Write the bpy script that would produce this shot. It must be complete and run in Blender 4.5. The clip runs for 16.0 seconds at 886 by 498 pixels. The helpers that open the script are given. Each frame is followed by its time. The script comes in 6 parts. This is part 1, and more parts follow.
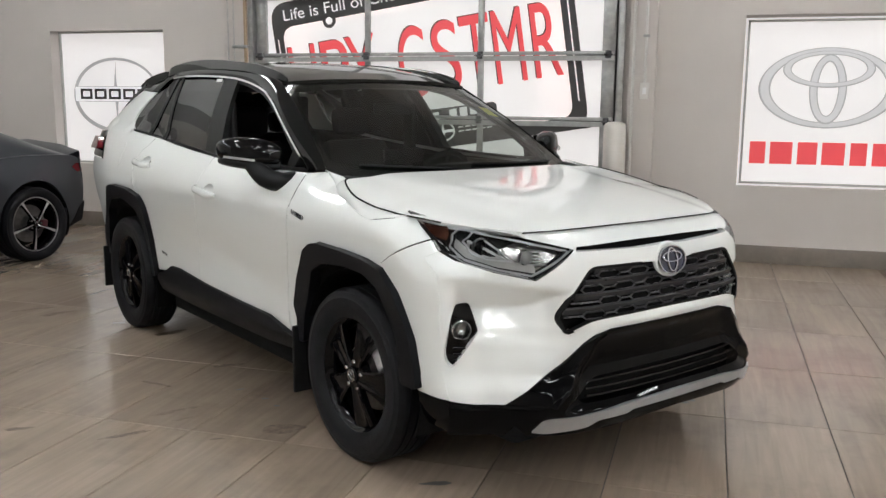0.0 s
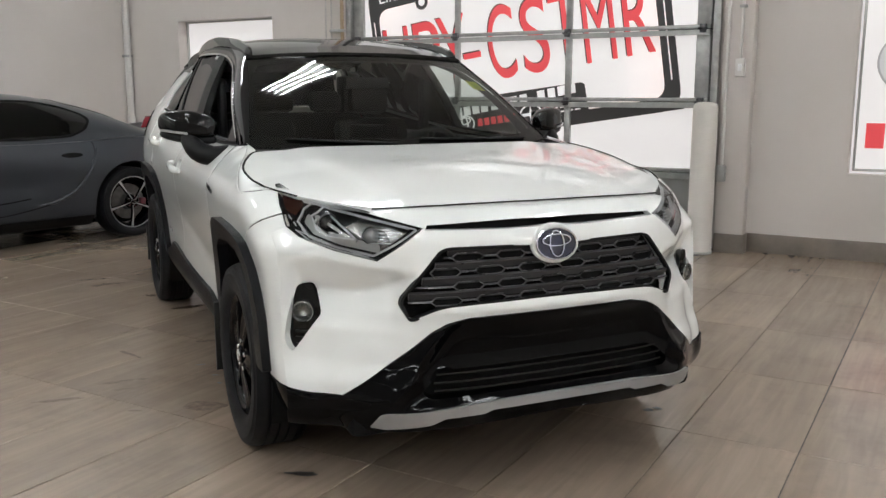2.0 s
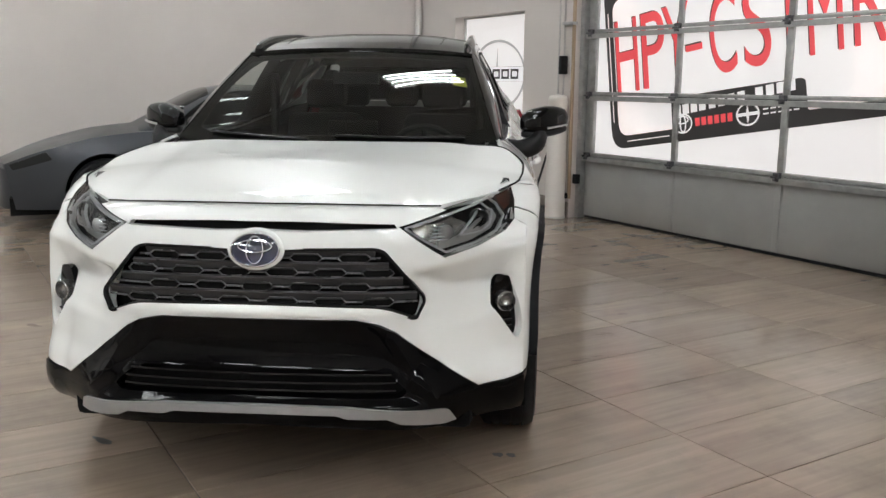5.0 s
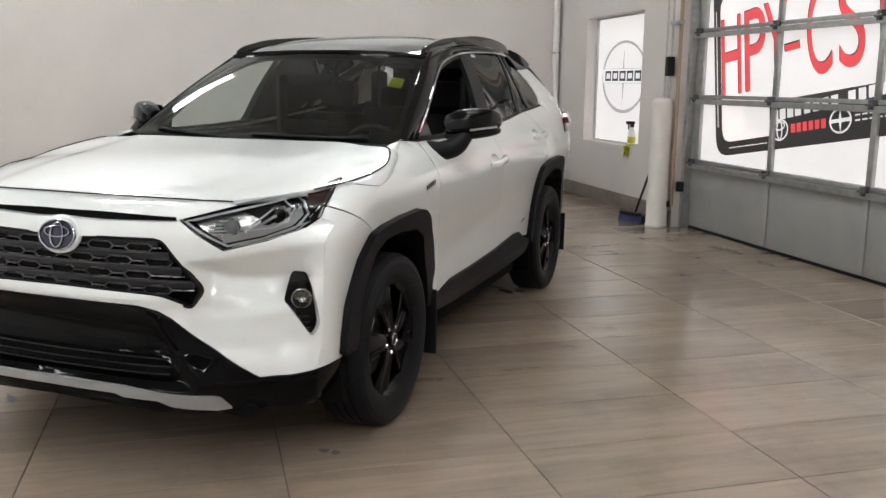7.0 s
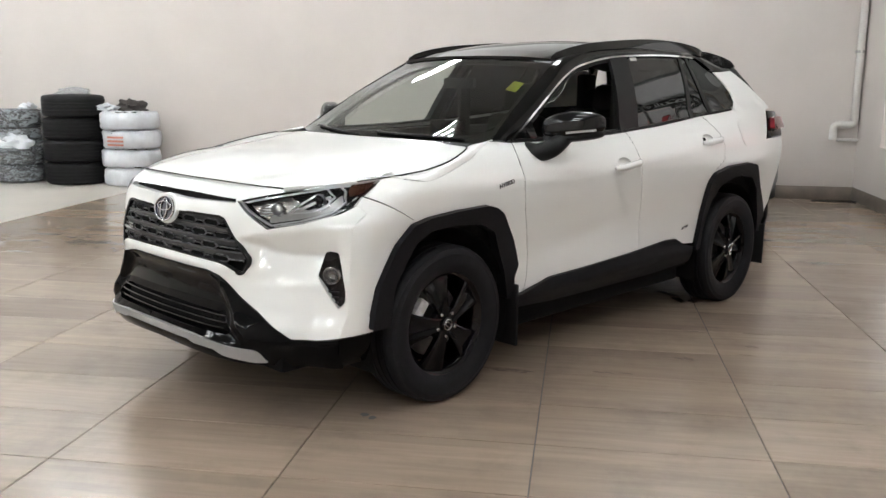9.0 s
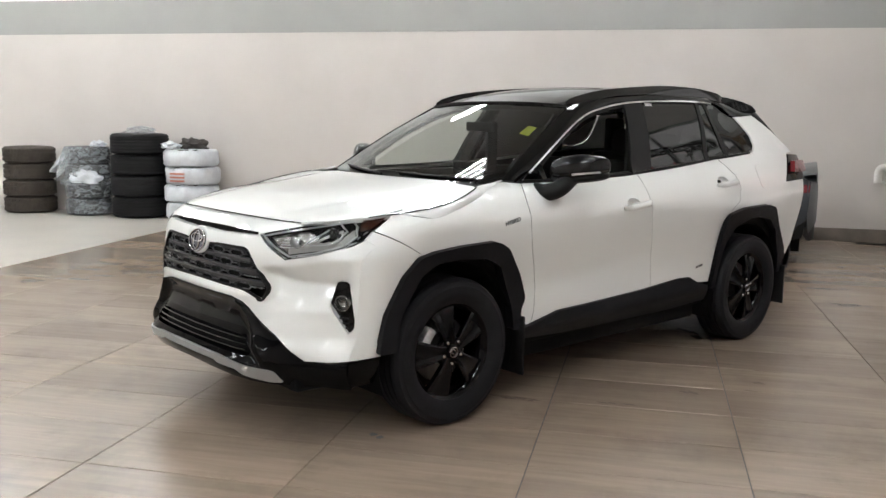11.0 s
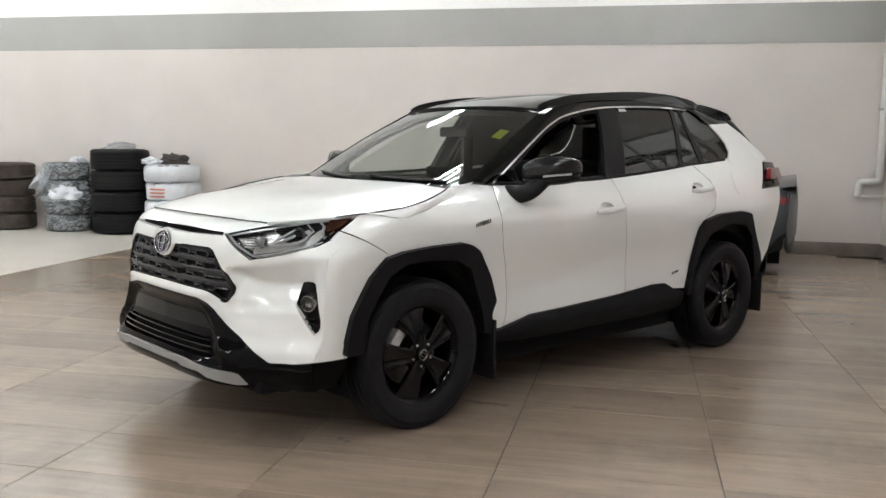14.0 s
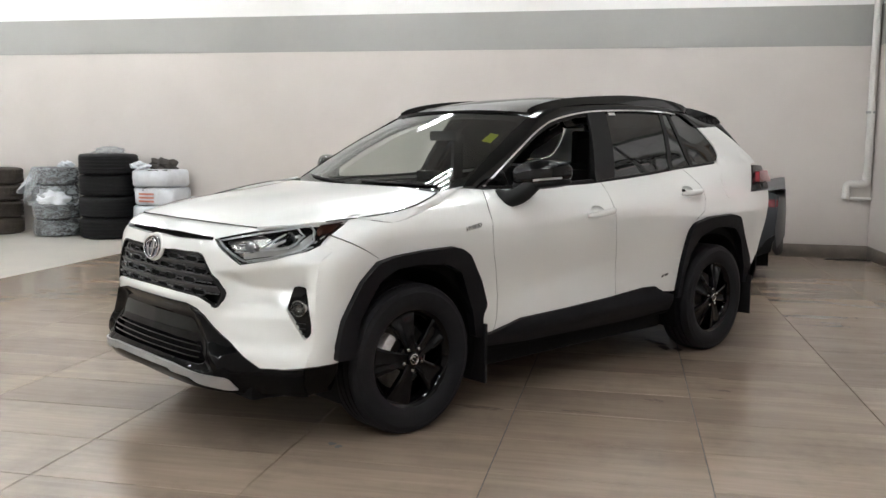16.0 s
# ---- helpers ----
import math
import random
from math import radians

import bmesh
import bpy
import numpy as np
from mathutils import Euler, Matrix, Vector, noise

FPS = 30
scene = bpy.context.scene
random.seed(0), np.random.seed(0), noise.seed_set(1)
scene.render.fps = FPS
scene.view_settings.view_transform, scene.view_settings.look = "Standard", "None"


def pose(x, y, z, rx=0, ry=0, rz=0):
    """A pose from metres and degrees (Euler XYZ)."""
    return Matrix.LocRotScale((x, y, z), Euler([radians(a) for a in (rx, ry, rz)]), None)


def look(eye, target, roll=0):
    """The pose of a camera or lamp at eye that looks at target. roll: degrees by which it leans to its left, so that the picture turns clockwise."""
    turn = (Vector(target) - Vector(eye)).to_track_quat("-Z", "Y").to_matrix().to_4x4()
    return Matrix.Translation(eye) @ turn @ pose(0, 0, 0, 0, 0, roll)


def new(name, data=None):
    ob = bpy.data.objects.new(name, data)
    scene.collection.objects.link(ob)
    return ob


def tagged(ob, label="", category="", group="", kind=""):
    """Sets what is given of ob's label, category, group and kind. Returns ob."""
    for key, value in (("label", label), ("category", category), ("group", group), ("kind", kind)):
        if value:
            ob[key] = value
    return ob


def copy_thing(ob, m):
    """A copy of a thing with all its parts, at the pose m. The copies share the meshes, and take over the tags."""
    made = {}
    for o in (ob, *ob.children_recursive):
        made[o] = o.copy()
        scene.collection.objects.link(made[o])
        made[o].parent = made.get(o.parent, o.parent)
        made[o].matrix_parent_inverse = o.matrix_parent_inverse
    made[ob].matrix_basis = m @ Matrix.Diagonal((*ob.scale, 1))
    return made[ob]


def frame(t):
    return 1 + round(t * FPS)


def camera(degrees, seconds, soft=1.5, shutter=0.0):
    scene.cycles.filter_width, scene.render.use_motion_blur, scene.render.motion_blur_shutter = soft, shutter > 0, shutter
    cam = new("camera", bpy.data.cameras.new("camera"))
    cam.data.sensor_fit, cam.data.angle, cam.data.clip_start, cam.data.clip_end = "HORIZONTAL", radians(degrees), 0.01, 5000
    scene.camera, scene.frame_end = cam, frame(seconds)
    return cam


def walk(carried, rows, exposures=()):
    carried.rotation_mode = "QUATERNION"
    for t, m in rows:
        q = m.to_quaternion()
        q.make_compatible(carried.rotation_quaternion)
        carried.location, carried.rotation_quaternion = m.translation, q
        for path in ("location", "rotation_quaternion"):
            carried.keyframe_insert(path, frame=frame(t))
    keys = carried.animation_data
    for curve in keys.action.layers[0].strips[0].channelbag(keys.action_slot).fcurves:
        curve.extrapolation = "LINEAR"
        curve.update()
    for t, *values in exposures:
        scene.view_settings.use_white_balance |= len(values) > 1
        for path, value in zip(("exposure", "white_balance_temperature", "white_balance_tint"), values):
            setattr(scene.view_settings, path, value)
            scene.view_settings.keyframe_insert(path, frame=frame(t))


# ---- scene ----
cam = camera(53.33, 16.0)
PATH = [
    (0, (1.919, -4.754, 1.470), (1.3509, -2.8644, 1.1407), 0.50),
    (0.5, (2.083, -4.693, 1.453), (1.4660, -2.8194, 1.1206), 0.07),
    (1, (2.436, -4.543, 1.417), (1.7058, -2.7115, 1.0805), -0.01),
    (1.5, (2.731, -4.369, 1.373), (1.8483, -2.6081, 1.0268), -0.06),
    (2, (2.954, -4.025, 1.383), (1.9614, -2.3247, 1.0328), -0.03),
    (2.5, (3.307, -3.749, 1.365), (2.2169, -2.1075, 1.0223), -0.12),
    (3, (3.567, -3.512, 1.352), (2.3711, -1.9484, 0.9995), 0.22),
    (3.5, (3.762, -3.120, 1.410), (2.4486, -1.6537, 1.0573), 0.03),
    (4, (4.047, -2.795, 1.386), (2.6120, -1.4473, 1.0356), 0.16),
    (4.2, (4.163, -2.695, 1.407), (2.6721, -1.4105, 1.0503), 0.33),
    (6.3, (4.875, -1.240, 1.408), (3.0236, -0.5783, 1.0399), 0.45),
    (6.5, (4.948, -1.101, 1.441), (3.0867, -0.4715, 1.0704), 0.59),
    (7, (5.112, -0.773, 1.417), (3.2153, -0.2593, 1.0475), 0.64),
    (7.5, (5.242, -0.458, 1.439), (3.3038, -0.1408, 1.0603), 0.63),
    (8, (5.224, -0.098, 1.453), (3.2644, 0.0006, 1.0633), 0.70),
    (8.5, (5.298, 0.211, 1.436), (3.3369, 0.0998, 1.0604), 0.60),
    (9, (5.435, 0.527, 1.447), (3.4940, 0.2266, 1.0706), 0.55),
    (9.2, (5.440, 0.617, 1.400), (3.5057, 0.2697, 1.0303), 0.28),
    (11.5, (5.737, 0.874, 1.489), (3.8094, 0.4254, 1.1985), 0.83),
    (12, (5.762, 0.930, 1.467), (3.8335, 0.4852, 1.1822), 0.68),
    (12.5, (5.664, 0.942, 1.426), (3.7317, 0.5033, 1.1560), 0.71),
    (13, (5.640, 0.941, 1.393), (3.7039, 0.5077, 1.1382), 0.76),
    (13.5, (5.619, 0.929, 1.384), (3.6813, 0.5011, 1.1379), 0.78),
    (14, (5.616, 0.924, 1.370), (3.6763, 0.5006, 1.1283), 0.76),
    (14.5, (5.618, 0.922, 1.368), (3.6768, 0.5034, 1.1296), 0.71),
    (15, (5.618, 0.922, 1.368), (3.6750, 0.5094, 1.1337), 0.68),
    (15.5, (5.614, 0.919, 1.368), (3.6695, 0.5125, 1.1342), 0.65),
    (16, (5.616, 0.920, 1.373), (3.6702, 0.5187, 1.1393), 0.62),
]
walk(cam, [(t, look(eye, target, roll)) for t, eye, target, roll in PATH], [(0, -.16), (3.5, -.22), (6.5, -.05), (7.5, -.01), (8.5, .23), (9.2, .22), (11.5, .09), (16, .06)])

# ---- light ----
sky = bpy.data.worlds.new("sky")
scene.world = sky
sky.use_nodes = True
_n = sky.node_tree.nodes
_tex = _n.new("ShaderNodeTexSky")
_tex.sky_type, _tex.sun_disc, _tex.sun_elevation, _tex.sun_rotation = "NISHITA", False, radians(35), radians(20)
sky.node_tree.links.new(_tex.outputs[0], _n["Background"].inputs[0])
_n["Background"].inputs[1].default_value = 0.08
scene.view_settings.exposure = 0.0
TUBE = 62.0        # strength of the fluorescent tubes
SIGN = 0.66        # strength of the back-lit panels

# ---- materials ----
def mat(name, col, rough=0.5, metal=0.0, var=0.12, scale=6.0, bump=0.0, fine=60.0, coat=0.0, stretch=(1, 1, 1), rnd=0.0, rvar=0.1, spec=0.5, second=None, soft=False, detail=5):
    """A surface with colour variation at two scales, uneven gloss and fine relief."""
    m = bpy.data.materials.new(name)
    m.use_nodes = True
    nt = m.node_tree
    nodes, link = nt.nodes, nt.links.new
    p = nodes["Principled BSDF"]
    tc, mp = nodes.new("ShaderNodeTexCoord"), nodes.new("ShaderNodeMapping")
    mp.inputs["Scale"].default_value = stretch
    link(tc.outputs["Object"], mp.inputs["Vector"])
    vec = mp.outputs["Vector"]
    info = nodes.new("ShaderNodeObjectInfo")
    if rnd:
        shift = nodes.new("ShaderNodeVectorMath")
        shift.operation = "MULTIPLY_ADD"
        link(info.outputs["Random"], shift.inputs[0])
        shift.inputs[1].default_value = (37, 53, 71)
        link(vec, shift.inputs[2])
        vec = shift.outputs[0]
    big, small = nodes.new("ShaderNodeTexNoise"), nodes.new("ShaderNodeTexNoise")
    big.inputs["Scale"].default_value, big.inputs["Detail"].default_value = scale, detail
    small.inputs["Scale"].default_value, small.inputs["Detail"].default_value = fine, 4
    link(vec, big.inputs["Vector"]), link(vec, small.inputs["Vector"])
    ramp = nodes.new("ShaderNodeMapRange")
    ramp.inputs["From Min"].default_value, ramp.inputs["From Max"].default_value = (0.3, 0.7) if not soft else (0.12, 0.88)
    link(big.outputs["Fac"], ramp.inputs["Value"])
    mix = nodes.new("ShaderNodeMix")
    mix.data_type = "RGBA"
    lo = second or tuple(c * (1 - var) for c in col)
    hi = col if second else tuple(min(1, c * (1 + var * 0.5)) for c in col)
    mix.inputs["A"].default_value, mix.inputs["B"].default_value = (*lo, 1), (*hi, 1)
    link(ramp.outputs[0], mix.inputs["Factor"])
    grain = nodes.new("ShaderNodeMapRange")
    grain.inputs["To Min"].default_value, grain.inputs["To Max"].default_value = 1 - var * 0.5, 1 + var * 0.5
    link(small.outputs["Fac"], grain.inputs["Value"])
    value = grain.outputs[0]
    if rnd:
        own = nodes.new("ShaderNodeMapRange")
        own.inputs["To Min"].default_value, own.inputs["To Max"].default_value = 1 - rnd, 1 + rnd * 0.6
        link(info.outputs["Random"], own.inputs["Value"])
        times = nodes.new("ShaderNodeMath")
        times.operation = "MULTIPLY"
        link(value, times.inputs[0]), link(own.outputs[0], times.inputs[1])
        value = times.outputs[0]
    hsv = nodes.new("ShaderNodeHueSaturation")
    link(mix.outputs["Result"], hsv.inputs["Color"]), link(value, hsv.inputs["Value"])
    link(hsv.outputs[0], p.inputs["Base Color"])
    rr = nodes.new("ShaderNodeMapRange")
    rr.inputs["To Min"].default_value, rr.inputs["To Max"].default_value = max(0.02, rough * (1 - rvar * 2)), min(1, rough * (1 + rvar * 2))
    link(small.outputs["Fac"] if rough > 0.35 else big.outputs["Fac"], rr.inputs["Value"])
    link(rr.outputs[0], p.inputs["Roughness"])
    p.inputs["Metallic"].default_value, p.inputs["Coat Weight"].default_value, p.inputs["Coat Roughness"].default_value = metal, coat, 0.03
    p.inputs["Specular IOR Level"].default_value = spec
    if bump:
        b = nodes.new("ShaderNodeBump")
        b.inputs["Strength"].default_value, b.inputs["Distance"].default_value = min(1, bump), 0.003
        link(small.outputs["Fac"], b.inputs["Height"]), link(b.outputs[0], p.inputs["Normal"])
    return m


def pane(name, tint, gloss=1.0, rough=0.0):
    """Thin glass: see-through with a tint, and a mirror coat that grows with the angle."""
    m = bpy.data.materials.new(name)
    m.use_nodes = True
    nodes, link = m.node_tree.nodes, m.node_tree.links.new
    nodes.remove(nodes["Principled BSDF"])
    clear, shine, mix, fr = (nodes.new("ShaderNode" + k) for k in ("BsdfTransparent", "BsdfGlossy", "MixShader", "Fresnel"))
    clear.inputs["Color"].default_value = (*tint, 1)
    shine.inputs["Roughness"].default_value = rough
    shine.inputs["Color"].default_value = (gloss, gloss, gloss, 1)
    fr.inputs["IOR"].default_value = 1.52
    link(fr.outputs[0], mix.inputs[0]), link(clear.outputs[0], mix.inputs[1]), link(shine.outputs[0], mix.inputs[2])
    link(mix.outputs[0], nodes["Material Output"].inputs["Surface"])
    return m


def lit(name, col, strength, base=None, var=0.04, scale=0.7):
    """A surface with its own slightly uneven glow; on panels it stands in for light from behind."""
    m = mat(name, base or col, 0.35, var=0.05)
    nodes, link = m.node_tree.nodes, m.node_tree.links.new
    p = nodes["Principled BSDF"]
    nz, mr = nodes.new("ShaderNodeTexNoise"), nodes.new("ShaderNodeMapRange")
    nz.inputs["Scale"].default_value = scale
    mr.inputs["To Min"].default_value, mr.inputs["To Max"].default_value = strength * (1 - var * 2), strength * (1 + var)
    tc = nodes.new("ShaderNodeTexCoord")
    link(tc.outputs["Object"], nz.inputs["Vector"]), link(nz.outputs["Fac"], mr.inputs["Value"]), link(mr.outputs[0], p.inputs["Emission Strength"])
    p.inputs["Emission Color"].default_value = (*col, 1)
    return m


WALL = mat("wall_paint", (0.585, 0.54, 0.51), 0.75, var=0.05, scale=1.2, bump=0.25, fine=140)
WALL_TOP = mat("white_wall_paint", (0.8, 0.79, 0.77), 0.75, var=0.04, scale=1.0, bump=0.2, fine=140)
STRIPE = mat("grey_wall_paint", (0.33, 0.325, 0.31), 0.7, var=0.06, scale=1.2, bump=0.2, fine=140)
BASE = mat("baseboard_tile", (0.2, 0.17, 0.145), 0.45, var=0.2, scale=5, bump=0.2, fine=30)
CEIL = mat("ceiling_white", (0.5, 0.5, 0.49), 0.8, var=0.05)
GROUT = mat("grout", (0.09, 0.08, 0.07), 0.9, var=0.2, bump=0.4)
TILE = mat("porcelain_tile", (0.326, 0.256, 0.199), 0.19, var=0.05, scale=1.0, bump=0.0, fine=5, stretch=(3.2, 0.6, 1), rnd=0.15, second=(0.228, 0.177, 0.136), rvar=0.03, soft=True, detail=1.0)
# old scuffs and footmarks that run across the tiles
_t = TILE.node_tree
_pos, _no, _mr, _mu = (_t.nodes.new("ShaderNode" + k) for k in ("NewGeometry", "TexNoise", "MapRange", "Math"))
_no.inputs["Scale"].default_value, _no.inputs["Detail"].default_value, _no.inputs["Distortion"].default_value = 1.1, 1.5, 0
_mr.inputs["From Min"].default_value, _mr.inputs["From Max"].default_value, _mr.inputs["To Min"].default_value, _mr.inputs["To Max"].default_value = .15, .85, .93, 1.05
_mu.operation = "MULTIPLY"
_hsv = next(n for n in _t.nodes if n.bl_idname == "ShaderNodeHueSaturation")
_old = _hsv.inputs["Value"].links[0].from_socket
for _p, _q in ((_pos.outputs["Position"], _no.inputs["Vector"]), (_no.outputs["Fac"], _mr.inputs["Value"]), (_mr.outputs[0], _mu.inputs[0]), (_old, _mu.inputs[1]), (_mu.outputs[0], _hsv.inputs["Value"])):
    _t.links.new(_p, _q)
_tc, _mp, _shift, _fine, _fr, _mul, _dirt, _dr, _mul2, _inf = (_t.nodes.new("ShaderNode" + k) for k in ("TexCoord", "Mapping", "VectorMath", "TexNoise", "MapRange", "Math", "TexNoise", "MapRange", "Math", "ObjectInfo"))
_mp.inputs["Scale"].default_value = (26, 1.9, 1)
_shift.operation, _shift.inputs[1].default_value = "MULTIPLY_ADD", (91, 17, 29)
_fine.inputs["Scale"].default_value, _fine.inputs["Detail"].default_value, _fine.inputs["Distortion"].default_value = 1.0, 5, .6
_fr.inputs["From Min"].default_value, _fr.inputs["From Max"].default_value, _fr.inputs["To Min"].default_value, _fr.inputs["To Max"].default_value = .25, .75, .86, 1.11
_dirt.inputs["Scale"].default_value, _dirt.inputs["Detail"].default_value, _dirt.inputs["Roughness"].default_value = 1.7, 8, .68
_dr.inputs["From Min"].default_value, _dr.inputs["From Max"].default_value, _dr.inputs["To Min"].default_value, _dr.inputs["To Max"].default_value = .30, .50, .80, 1.02
_mul.operation = _mul2.operation = "MULTIPLY"
for _p, _q in ((_tc.outputs["Object"], _mp.inputs["Vector"]), (_inf.outputs["Random"], _shift.inputs[0]), (_mp.outputs["Vector"], _shift.inputs[2]), (_shift.outputs[0], _fine.inputs["Vector"]), (_fine.outputs["Fac"], _fr.inputs["Value"]), (_fr.outputs[0], _mul.inputs[0]), (_mu.outputs[0], _mul.inputs[1]), (_pos.outputs["Position"], _dirt.inputs["Vector"]), (_dirt.outputs["Fac"], _dr.inputs["Value"]), (_dr.outputs[0], _mul2.inputs[0]), (_mul.outputs[0], _mul2.inputs[1]), (_mul2.outputs[0], _hsv.inputs["Value"])):
    _t.links.new(_p, _q)
CONCRETE = mat("pale_sealed_concrete", (0.52, 0.485, 0.44), 0.35, var=0.12, scale=1.4, bump=0.1, fine=30)
STEEL = mat("galvanised_steel", (0.42, 0.42, 0.41), 0.42, 0.75, var=0.2, scale=14, bump=0.1, fine=90)
DOOR_GREY = mat("grey_door_panel", (0.3, 0.295, 0.285), 0.5, 0.2, var=0.08, scale=3, bump=0.1, fine=120)
RUBBER = mat("black_rubber", (0.0078, 0.0078, 0.0096), 0.6, var=0.25, scale=20, bump=0.35, fine=110, spec=0.18)
BOLLARD = mat("bollard_cream_plastic", (0.62, 0.585, 0.54), 0.45, var=0.06, scale=5, bump=0.1)
PIPE = mat("white_painted_pipe", (0.66, 0.64, 0.61), 0.4, var=0.06, scale=6)
GREY_PLASTIC = mat("grey_plastic", (0.45, 0.45, 0.43), 0.45, var=0.08)
BLACK_PLASTIC = mat("black_plastic", (0.009, 0.009, 0.0095), 0.42, var=0.25, scale=12, bump=0.2, fine=220, spec=0.16)
CLAD = mat("textured_black_cladding", (0.0072, 0.0072, 0.0090), 0.42, var=0.2, scale=9, bump=0.3, fine=260, spec=0.13)
LOW_GLOSS = mat("gloss_black_bumper", (.0015, .0015, .0018), .05, var=.1, scale=5, spec=.12)
GLOSS = mat("gloss_black_paint", (0.002, 0.002, 0.0022), 0.04, var=0.1, scale=5, spec=0.3)
PEARL = mat("pearl_white_paint", (0.855, 0.87, 0.855), 0.30, spec=0.3, var=0.006, scale=3, fine=900, coat=1.0, rvar=0.02)
PEARL.node_tree.nodes["Principled BSDF"].inputs["Coat IOR"].default_value = 1.58
PEARL.node_tree.nodes["Principled BSDF"].inputs["Coat Roughness"].default_value = .035
SILVER = mat("silver_plastic", (0.5, 0.5, 0.5), 0.33, 0.6, var=0.08, scale=10)
CHROME = mat("chrome", (0.82, 0.82, 0.83), 0.08, 1.0, var=0.04)
DARK_CHROME = mat("dark_chrome_reflector", (0.42, 0.41, 0.40), 0.16, 0.9, var=0.3, scale=30, bump=0.6, fine=45)
GUIDE = mat("clear_light_guide", (0.72, 0.73, 0.75), 0.18, 0.0, var=0.1, scale=20)
SATIN = mat("satin_grey_bar", (0.085, 0.085, 0.09), 0.28, 0.4, var=0.12, scale=14)
SLAT = mat("dark_grille_slat", (0.050, 0.049, 0.052), 0.3, 0.2, var=0.15, scale=10)
VOID = mat("matt_black", (0.004, 0.004, 0.004), 0.85, var=0.2, spec=0.15)
RIM = mat("gloss_black_alloy", (0.0016, 0.0016, 0.0022), 0.07, 0.0, var=0.15, scale=9, spec=0.2)
DISC = mat("brushed_brake_disc", (0.16, 0.155, 0.15), 0.4, 0.9, var=0.25, scale=25)
CALIPER = mat("cast_caliper", (0.82, 0.82, 0.82), 0.4, 0.1, var=0.2, scale=30)
CLOTH = mat("black_seat_cloth", (0.012, 0.012, 0.013), 0.85, var=0.2, scale=10, bump=0.4, fine=300)
DASH = mat("soft_black_dash", (0.012, 0.012, 0.013), 0.6, var=0.2, scale=8, bump=0.2, fine=300)
AMBER = mat("amber_reflector", (0.060, 0.014, 0.007), 0.2, var=0.15, scale=30, coat=1)
REDLAMP = mat("red_lamp", (0.17, 0.010, 0.016), 0.15, var=0.1, coat=1)
BLUE = mat("dark_blue_badge", (0.006, 0.011, 0.045), 0.12, var=0.1, coat=1)
GLASS = pane("windscreen_glass", (0.54, 0.60, 0.565))
LENS = pane("clear_lens", (0.92, 0.93, 0.93), 0.5)
PRIVACY = pane("privacy_glass", (0.012, 0.012, 0.014), 0.85)
GREY_METAL = mat("matte_storm_grey_paint", (0.038, 0.042, 0.050), 0.34, 0.4, var=0.04, scale=3, fine=500, coat=0.2)
YELLOW = mat("yellow_sticker", (0.62, 0.62, 0.03), 0.5, var=0.05)
PAPER = mat("white_sticker", (0.8, 0.8, 0.8), 0.5, var=0.05)

# ---- tools ----
from mathutils.geometry import delaunay_2d_cdt

def mesh_of(bm, name, material, angle=38):
    me = bpy.data.meshes.new(name)
    bm.normal_update()
    bm.to_mesh(me)
    bm.free()
    for q in me.polygons:
        q.use_smooth = True
    me.set_sharp_from_angle(angle=radians(angle))
    for m in (material if isinstance(material, (list, tuple)) else (material,)):
        me.materials.append(m)
    return me


def part(name, bm, material, parent, label="", angle=38):
    ob = new(name, mesh_of(bm, name, material, angle))
    ob.parent = parent
    return tagged(ob, label)


def thing(name, m, label, category, group=""):
    ob = new(name)
    ob.empty_display_size = 0.2
    ob.matrix_world = m
    return tagged(ob, label, category, group)


def block(bm, x0, x1, y0, y1, z0, z1, bevel=0.0, m=None):
    """A box with rounded edges, added to bm."""
    r = bmesh.ops.create_cube(bm, size=1, matrix=Matrix.Translation(((x0 + x1) / 2, (y0 + y1) / 2, (z0 + z1) / 2)) @ Matrix.Diagonal((abs(x1 - x0), abs(y1 - y0), abs(z1 - z0), 1)))
    vs = r["verts"]
    if bevel:
        es = list({e for v in vs for e in v.link_edges})
        r = bmesh.ops.bevel(bm, geom=es, offset=bevel, segments=2, profile=0.5, affect="EDGES")
        vs = list({v for f in r["faces"] for v in f.verts} | {v for v in vs if v.is_valid})
    if m is not None:
        bmesh.ops.transform(bm, matrix=m, verts=vs)
    return bm


def box(*a, bevel=0.0, m=None):
    return block(bmesh.new(), *a, bevel=bevel, m=m)


def lathe(bm, profile, segs=32, m=Matrix()):
    """Turns (radius, height) pairs round the z axis of m."""
    rings = []
    for r, h in profile:
        rings.append([bm.verts.new(m @ Vector((r * math.cos(a), r * math.sin(a), h))) for a in (2 * math.pi * i / segs for i in range(segs))])
    for a, b in zip(rings, rings[1:]):
        for i in range(segs):
            j = (i + 1) % segs
            try:
                bm.faces.new((a[i], a[j], b[j], b[i]))
            except ValueError:
                pass
    return bm


